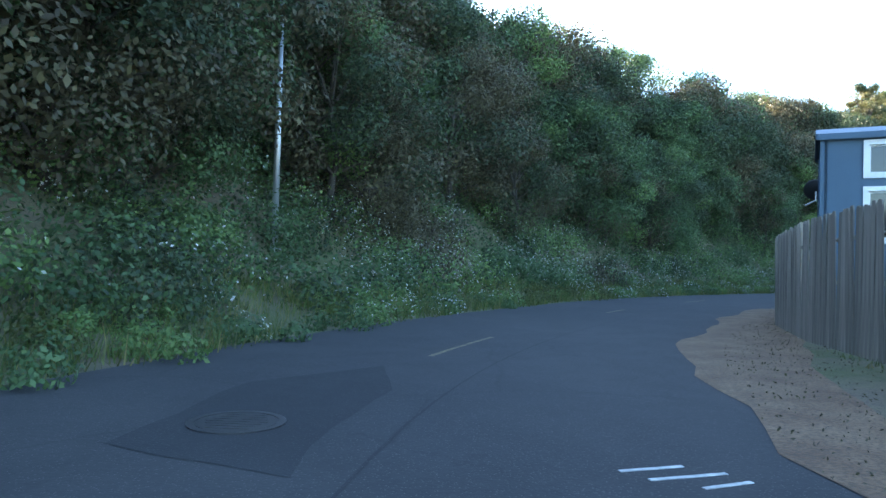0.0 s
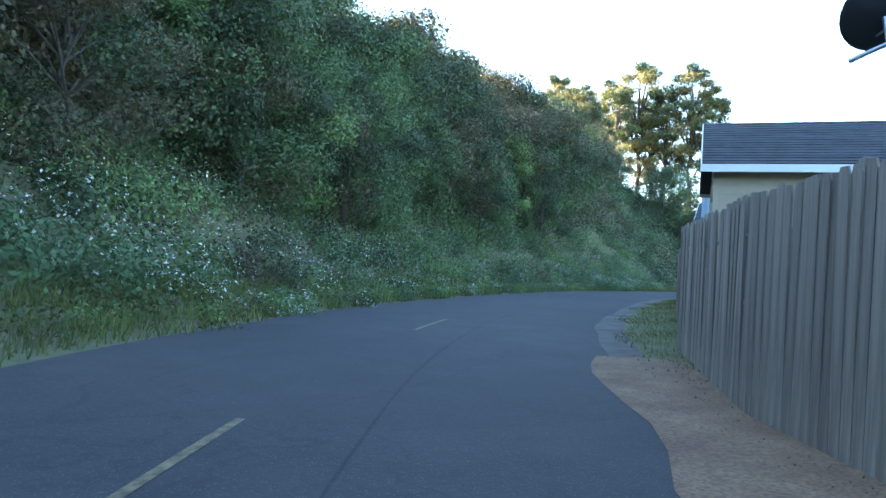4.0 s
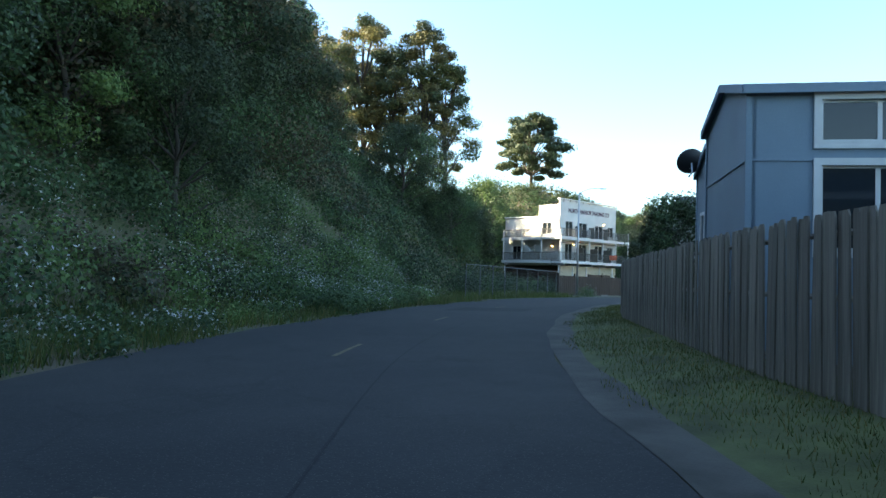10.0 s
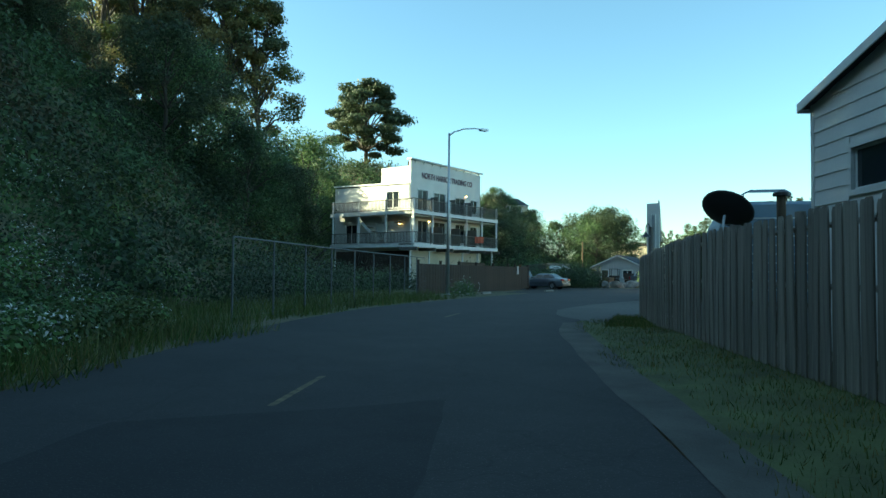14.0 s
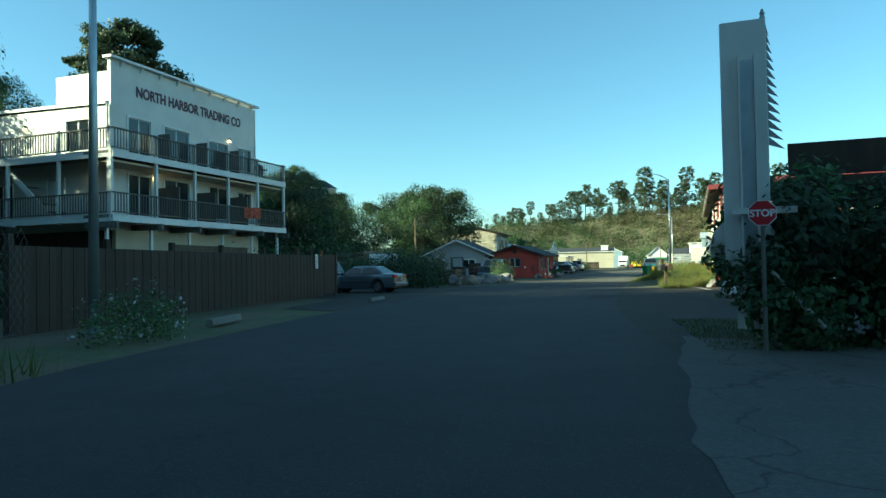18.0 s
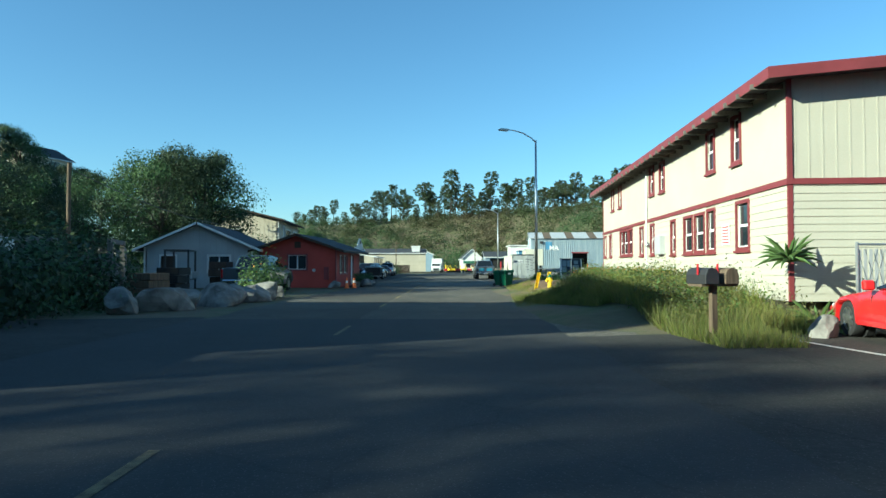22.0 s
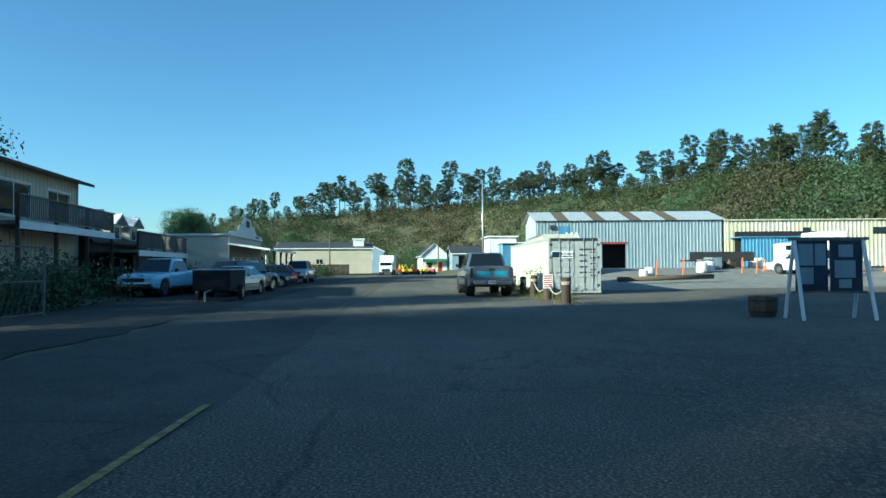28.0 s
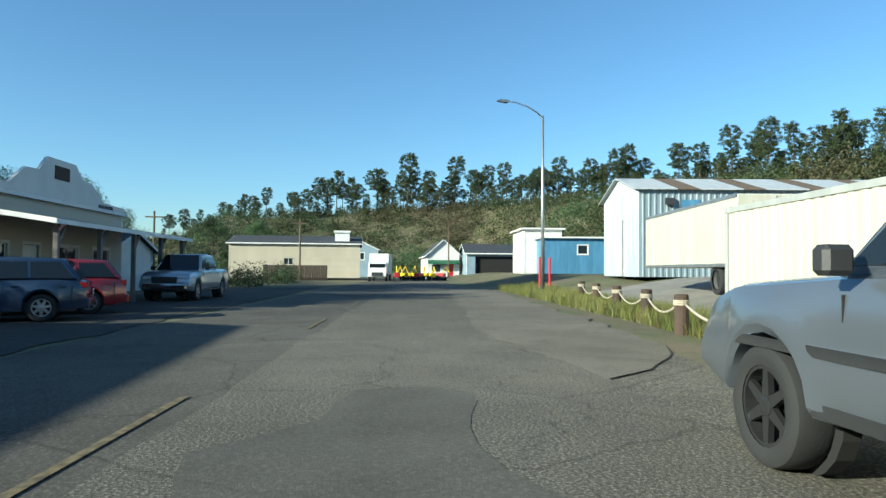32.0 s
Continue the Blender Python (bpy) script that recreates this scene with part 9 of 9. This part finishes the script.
for k in range(5):
    part("post", Mesh().box(-0.5 + k * 2.55, -0.36 + k * 2.55, -2.85, -2.7, 0, 3.4), "brown_wood", dm)
part("deck_skirt", Mesh().box(-0.6, 10.0, -2.6, -2.55, 0.0, 2.1), "brown_wood", dm)
sp = house("false_front_shop", 186.9, 75.2, -3, 12.0, 9, 3.7, "pale false-fronted shop with a stepped gable and a porch", "cream_siding", "flat", 0, {0: [(1.2, 2.6, 0.7, 2.1), (3.6, 4.6, 0.1, 2.1, "door"), (6, 7.6, 0.7, 2.1), (9, 10.6, 0.7, 2.1)], 3: [(3, 4.2, 0.9, 2.0)]}, lap=0.2, trim="white_trim", over=0.15, category="shop")
steps_ = [(0, 3.7), (12, 3.7), (12, 4.05), (9.6, 4.1), (8.6, 4.75), (7.7, 4.8), (7.1, 5.35), (4.9, 5.35), (4.3, 4.8), (3.4, 4.75), (2.4, 4.1), (0, 4.05)]
part("false_front", Mesh().prism(steps_, -0.12, 0.0, "y"), "white_siding", sp)
part("vent", Mesh().box(5.4, 6.5, -0.16, -0.12, 4.6, 5.1), "brown_wood", sp)
for k in range(5):
    part("number_bar", Mesh().box(9.2 + 0.3 * k, 9.4 + 0.3 * k, -0.15, -0.12, 3.75, 4.0), "ink", sp)
roof_slab(sp, (-0.4, -3.0, 2.65), (12.8, -3.0, 2.65), (12.8, 0, 3.1), (-0.4, 0, 3.1), "shingle", "white_trim", 0.08, "porch_roof")
for k in range(5):
    x = 0.1 + k * 3.0
    part("porch_post", Mesh().box(x, x + 0.14, -2.8, -2.66, 0, 2.6), "gray_wood", sp)
    part("brace", Mesh().prism([(x + 0.14, 1.95), (x + 0.14, 2.15), (x + 0.6, 2.62), (x + 0.75, 2.62)], -2.77, -2.69, "y"), "gray_wood", sp)
part("downpipe", Mesh().tube([(0.0, -3.05, 2.6), (0.35, -2.6, 2.3), (0.35, -2.6, 0.1)], 0.05), "white_trim", sp)
house("white_shed", 203.0, 76.5, -8, 5, 5, 2.3, "small white gabled shed beyond the shop", "white_siding", "gable_y", 1.0, category="shed")
# wire gate, shrubs and clutter in the shade
wg = thing("wire_gate", pose(144.6, 76.3, 0, 0, 0, -7), "rusty wire mesh gate and fence panels", "gate")
for k in range(6):
    part("post", Mesh().tube([(k * 2.4, 0, 0), (k * 2.4, 0, 2.0)], 0.04), "wire", wg)
for z in (0.1, 1.0, 1.95):
    part("rail", Mesh().tube([(0, 0, z), (12, 0, z)], 0.02), "wire", wg)
gw = Mesh()
for k in range(48):
    for s in (0, 1):
        gw.tube([(k * 0.25, 0, 0.1 if s else 1.95), (k * 0.25 + 0.9, 0, 1.95 if s else 0.1)], 0.006, 3, False)
part("mesh_wire", gw, "wire", wg)["kind"] = "stuff"
scrub("hedge", np.r_[area(26, 148, 172, 77.6, 79.8), area(14, 176, 186, 76.6, 77.8)], (0.7, 1.2), 230, 0.08, ["leaf_dark", "leaf_mid"], "dark shrubs in front of the balcony house", None, 0, 1.2, "shrubs")
scrub("hedge", area(20, 157.5, 165.0, 75.6, 78.0), (0.8, 1.25), 380, 0.075, ["leaf_dark", "leaf_mid"], "tall dark bush beside the parked cars", None, 0, 1.2, "shrubs")
scrub("shrub", area(26, 203, 240, 72.0, 75.0, -0.1), (0.8, 1.5), 170, 0.1, ["leaf_mid", "leaf_olive", "leaf_brown"], "scrubby bushes along the far verge", None, 0, 1.0, "shrubs")
rock(143.5, 73.6, 0.25, 1.1, 0.8, 0.9, 5.5, "white tarpaulin over a heap at the roadside", "tarp", "", "tarpaulin")
for k, (x, y, s) in enumerate(((205, 82, 0.7), (212, 84, 0.8), (222, 86, 0.9), (196, 90, 0.8), (232, 90, 1.0), (248, 92, 1.0), (268, 78, 0.9), (275, 86, 1.1))):
    plant(OAK if k % 2 else BAY, x, y, s, k * 41, "leafy tree behind the shops", "trees behind the shops")
for k, x in enumerate((90.0, 141.0)):
    ps = thing("parking_stop", pose(x if k else 95.0, 75.6 if k else 75.9, 0, 0, 0, 2), "cracked concrete parking stop at the roadside", "parking stop")
    part("block", Mesh().prism([(-0.09, 0), (0.09, 0), (0.06, 0.13), (-0.06, 0.13)], -0.95, 0.95, "x"), "concrete", ps)
for x, y in ((105.6, 62.0), (105.9, 58.2)):
    bay = tagged(new("parking_line", Mesh().box(-2.4, 2.4, -0.05, 0.05, 0.0, 0.004).mesh("parking_line", "white_line")), "faded white parking bay line", "road marking", "parking lines")
    bay.matrix_world = pose(x, y, -0.004, 0, 0, 4)

# ---- clutter beside the grey house and along the road ----
clut = random.Random(8)
for k, (x, y, w, h, mt, lb) in enumerate(((120.2, 78.2, 0.9, 1.1, "log_wood", "rusty steel drum rack among the clutter"), (123.6, 78.4, 1.1, 1.3, "dark", "dark covered heap of machinery"), (131.8, 78.6, 0.8, 1.6, "brown_wood", "leaning stack of old doors"), (133.4, 78.0, 0.9, 0.9, "gray_wood", "weathered wooden tool chest among the clutter"))):
    b = thing("yard_clutter", pose(x, y, 0, 0, 0, clut.uniform(-20, 20)), lb, "clutter", "clutter by the grey house")
    for q in range(4):
        z = h * q / 4
        part("board", Mesh().box(-w * clut.uniform(0.6, 0.9), w * clut.uniform(0.6, 0.9), -0.4 - 0.05 * q, 0.35, z, z + h / 4 - 0.02), mt, b, bevel=0.015)
fr = thing("boat_cradle", pose(118.2, 78.6, 0, 0, 0, 12), "bleached timber frame with a curved rib", "frame")
for x in (0, 2.2):
    part("upright", Mesh().box(x - 0.08, x + 0.08, -0.08, 0.08, 0, 2.2), "gray_wood", fr)
part("crossbar", Mesh().box(-0.2, 2.4, -0.06, 0.06, 2.1, 2.25), "gray_wood", fr)
part("curved_rib", Mesh().tube([(0.3, 0, 0.6), (0.75, 0, 0.75), (1.0, 0, 1.2), (0.95, 0, 1.8)], [0.07, 0.08, 0.08, 0.06], 8), "branch", fr)
for k, (x, y) in enumerate(((136.3, 72.2), (136.9, 71.8))):
    c = thing("traffic_cone", pose(x, y, 0), "faded orange traffic cone beside the red house", "traffic cone", "traffic cones")
    part("base", Mesh().box(-0.17, 0.17, -0.17, 0.17, 0, 0.03), "orange", c)
    part("cone_body", Mesh().lathe([(0.13, 0.03), (0.03, 0.65), (0.02, 0.67)], 14), "orange", c)
    part("collar", Mesh().lathe([(0.088, 0.33), (0.066, 0.47)], 14), "white", c)
# flowers and pots in front of the red house's side wall
for k in range(5):
    x, y = 139.2 + k * 1.15, 71.75 - 0.16 * k
    p = thing("flower_pot", pose(x, y, 0), "weathered pot with a bushy plant beside the red house", "plant pot", "pots by the red house")
    part("pot", Mesh().lathe([(0.16, 0), (0.22, 0.32), (0.24, 0.34), (0.2, 0.34)], 14), "log_wood" if k % 2 else "concrete", p)
    v, f = leaves(np.array([(0, 0, 0.6), (0.1, 0.1, 0.75), (-0.1, 0.0, 0.5)]), np.full(3, 0.28), 90, 0.05, 0.9, 0.3)
    part("foliage", raw_mesh("foliage", v, f, ["leaf_mid"]), None, p)
# an overhead cable to the cream building and along the shops
for a, b in (((121.0, 81.3, 5.0), (139.5, 79.0, 3.9)), ((243.0, 70.0, 6.5), (230.0, 82.0, 6.0)), ((262.0, 50.6, 8.0), (243.0, 70.0, 6.5))):
    p, q = Vector(a), Vector(b)
    pts = [p.lerp(q, t) - Vector((0, 0, 0.5 * (1 - (2 * t - 1) ** 2))) for t in np.linspace(0, 1, 9)]
    tagged(new("overhead_cable", Mesh().tube(pts, 0.02, 5).mesh("overhead_cable", "black_steel")), "thin black overhead cable between poles", "cable", "overhead cables")
# fallen leaves and stones on the dirt shoulder
i = RNG.integers(station(-2, -10), s18, 5200)
off = RNG.uniform(-5.0, -2.1, 5200)
xy = WAY[i] + NORMAL[i] * off[:, None] + TANGENT[i] * RNG.uniform(-0.5, 0.5, 5200)[:, None]
v, f = leaves(np.c_[xy, land(xy[:, 0], xy[:, 1]) + 0.03], np.full(5200, 0.02), 1, 0.016, 0.2)
tagged(new("leaf_litter", raw_mesh("leaf_litter", v, f, ["leaf_brown"])), "brown leaf litter on the dirt shoulder", "leaf litter", kind="stuff")
# grass in the dirt near the start
grass_band("grass", station(-2, -14), station(6, 20), -3.9, -6.0, 16000, 0.09, 0.008, ["grass", "dry_grass"], [0.75, 0.25], "patchy grass beside the fence")
# white painted marks on the asphalt
for x, y, ang, L in ((1.9, 2.6, 20, 0.5), (2.1, 2.45, 20, 0.6), (2.3, 2.3, 25, 0.4)):
    o = tagged(new("paint_mark", Mesh().box(-L / 2, L / 2, -0.02, 0.02, 0.0, 0.005).mesh("paint_mark", "white_line")), "worn white survey mark sprayed on the asphalt", "road marking", "survey marks")
    o.matrix_world = pose(x - 1.45, y - 0.5, 0.001, 0, 0, ang)
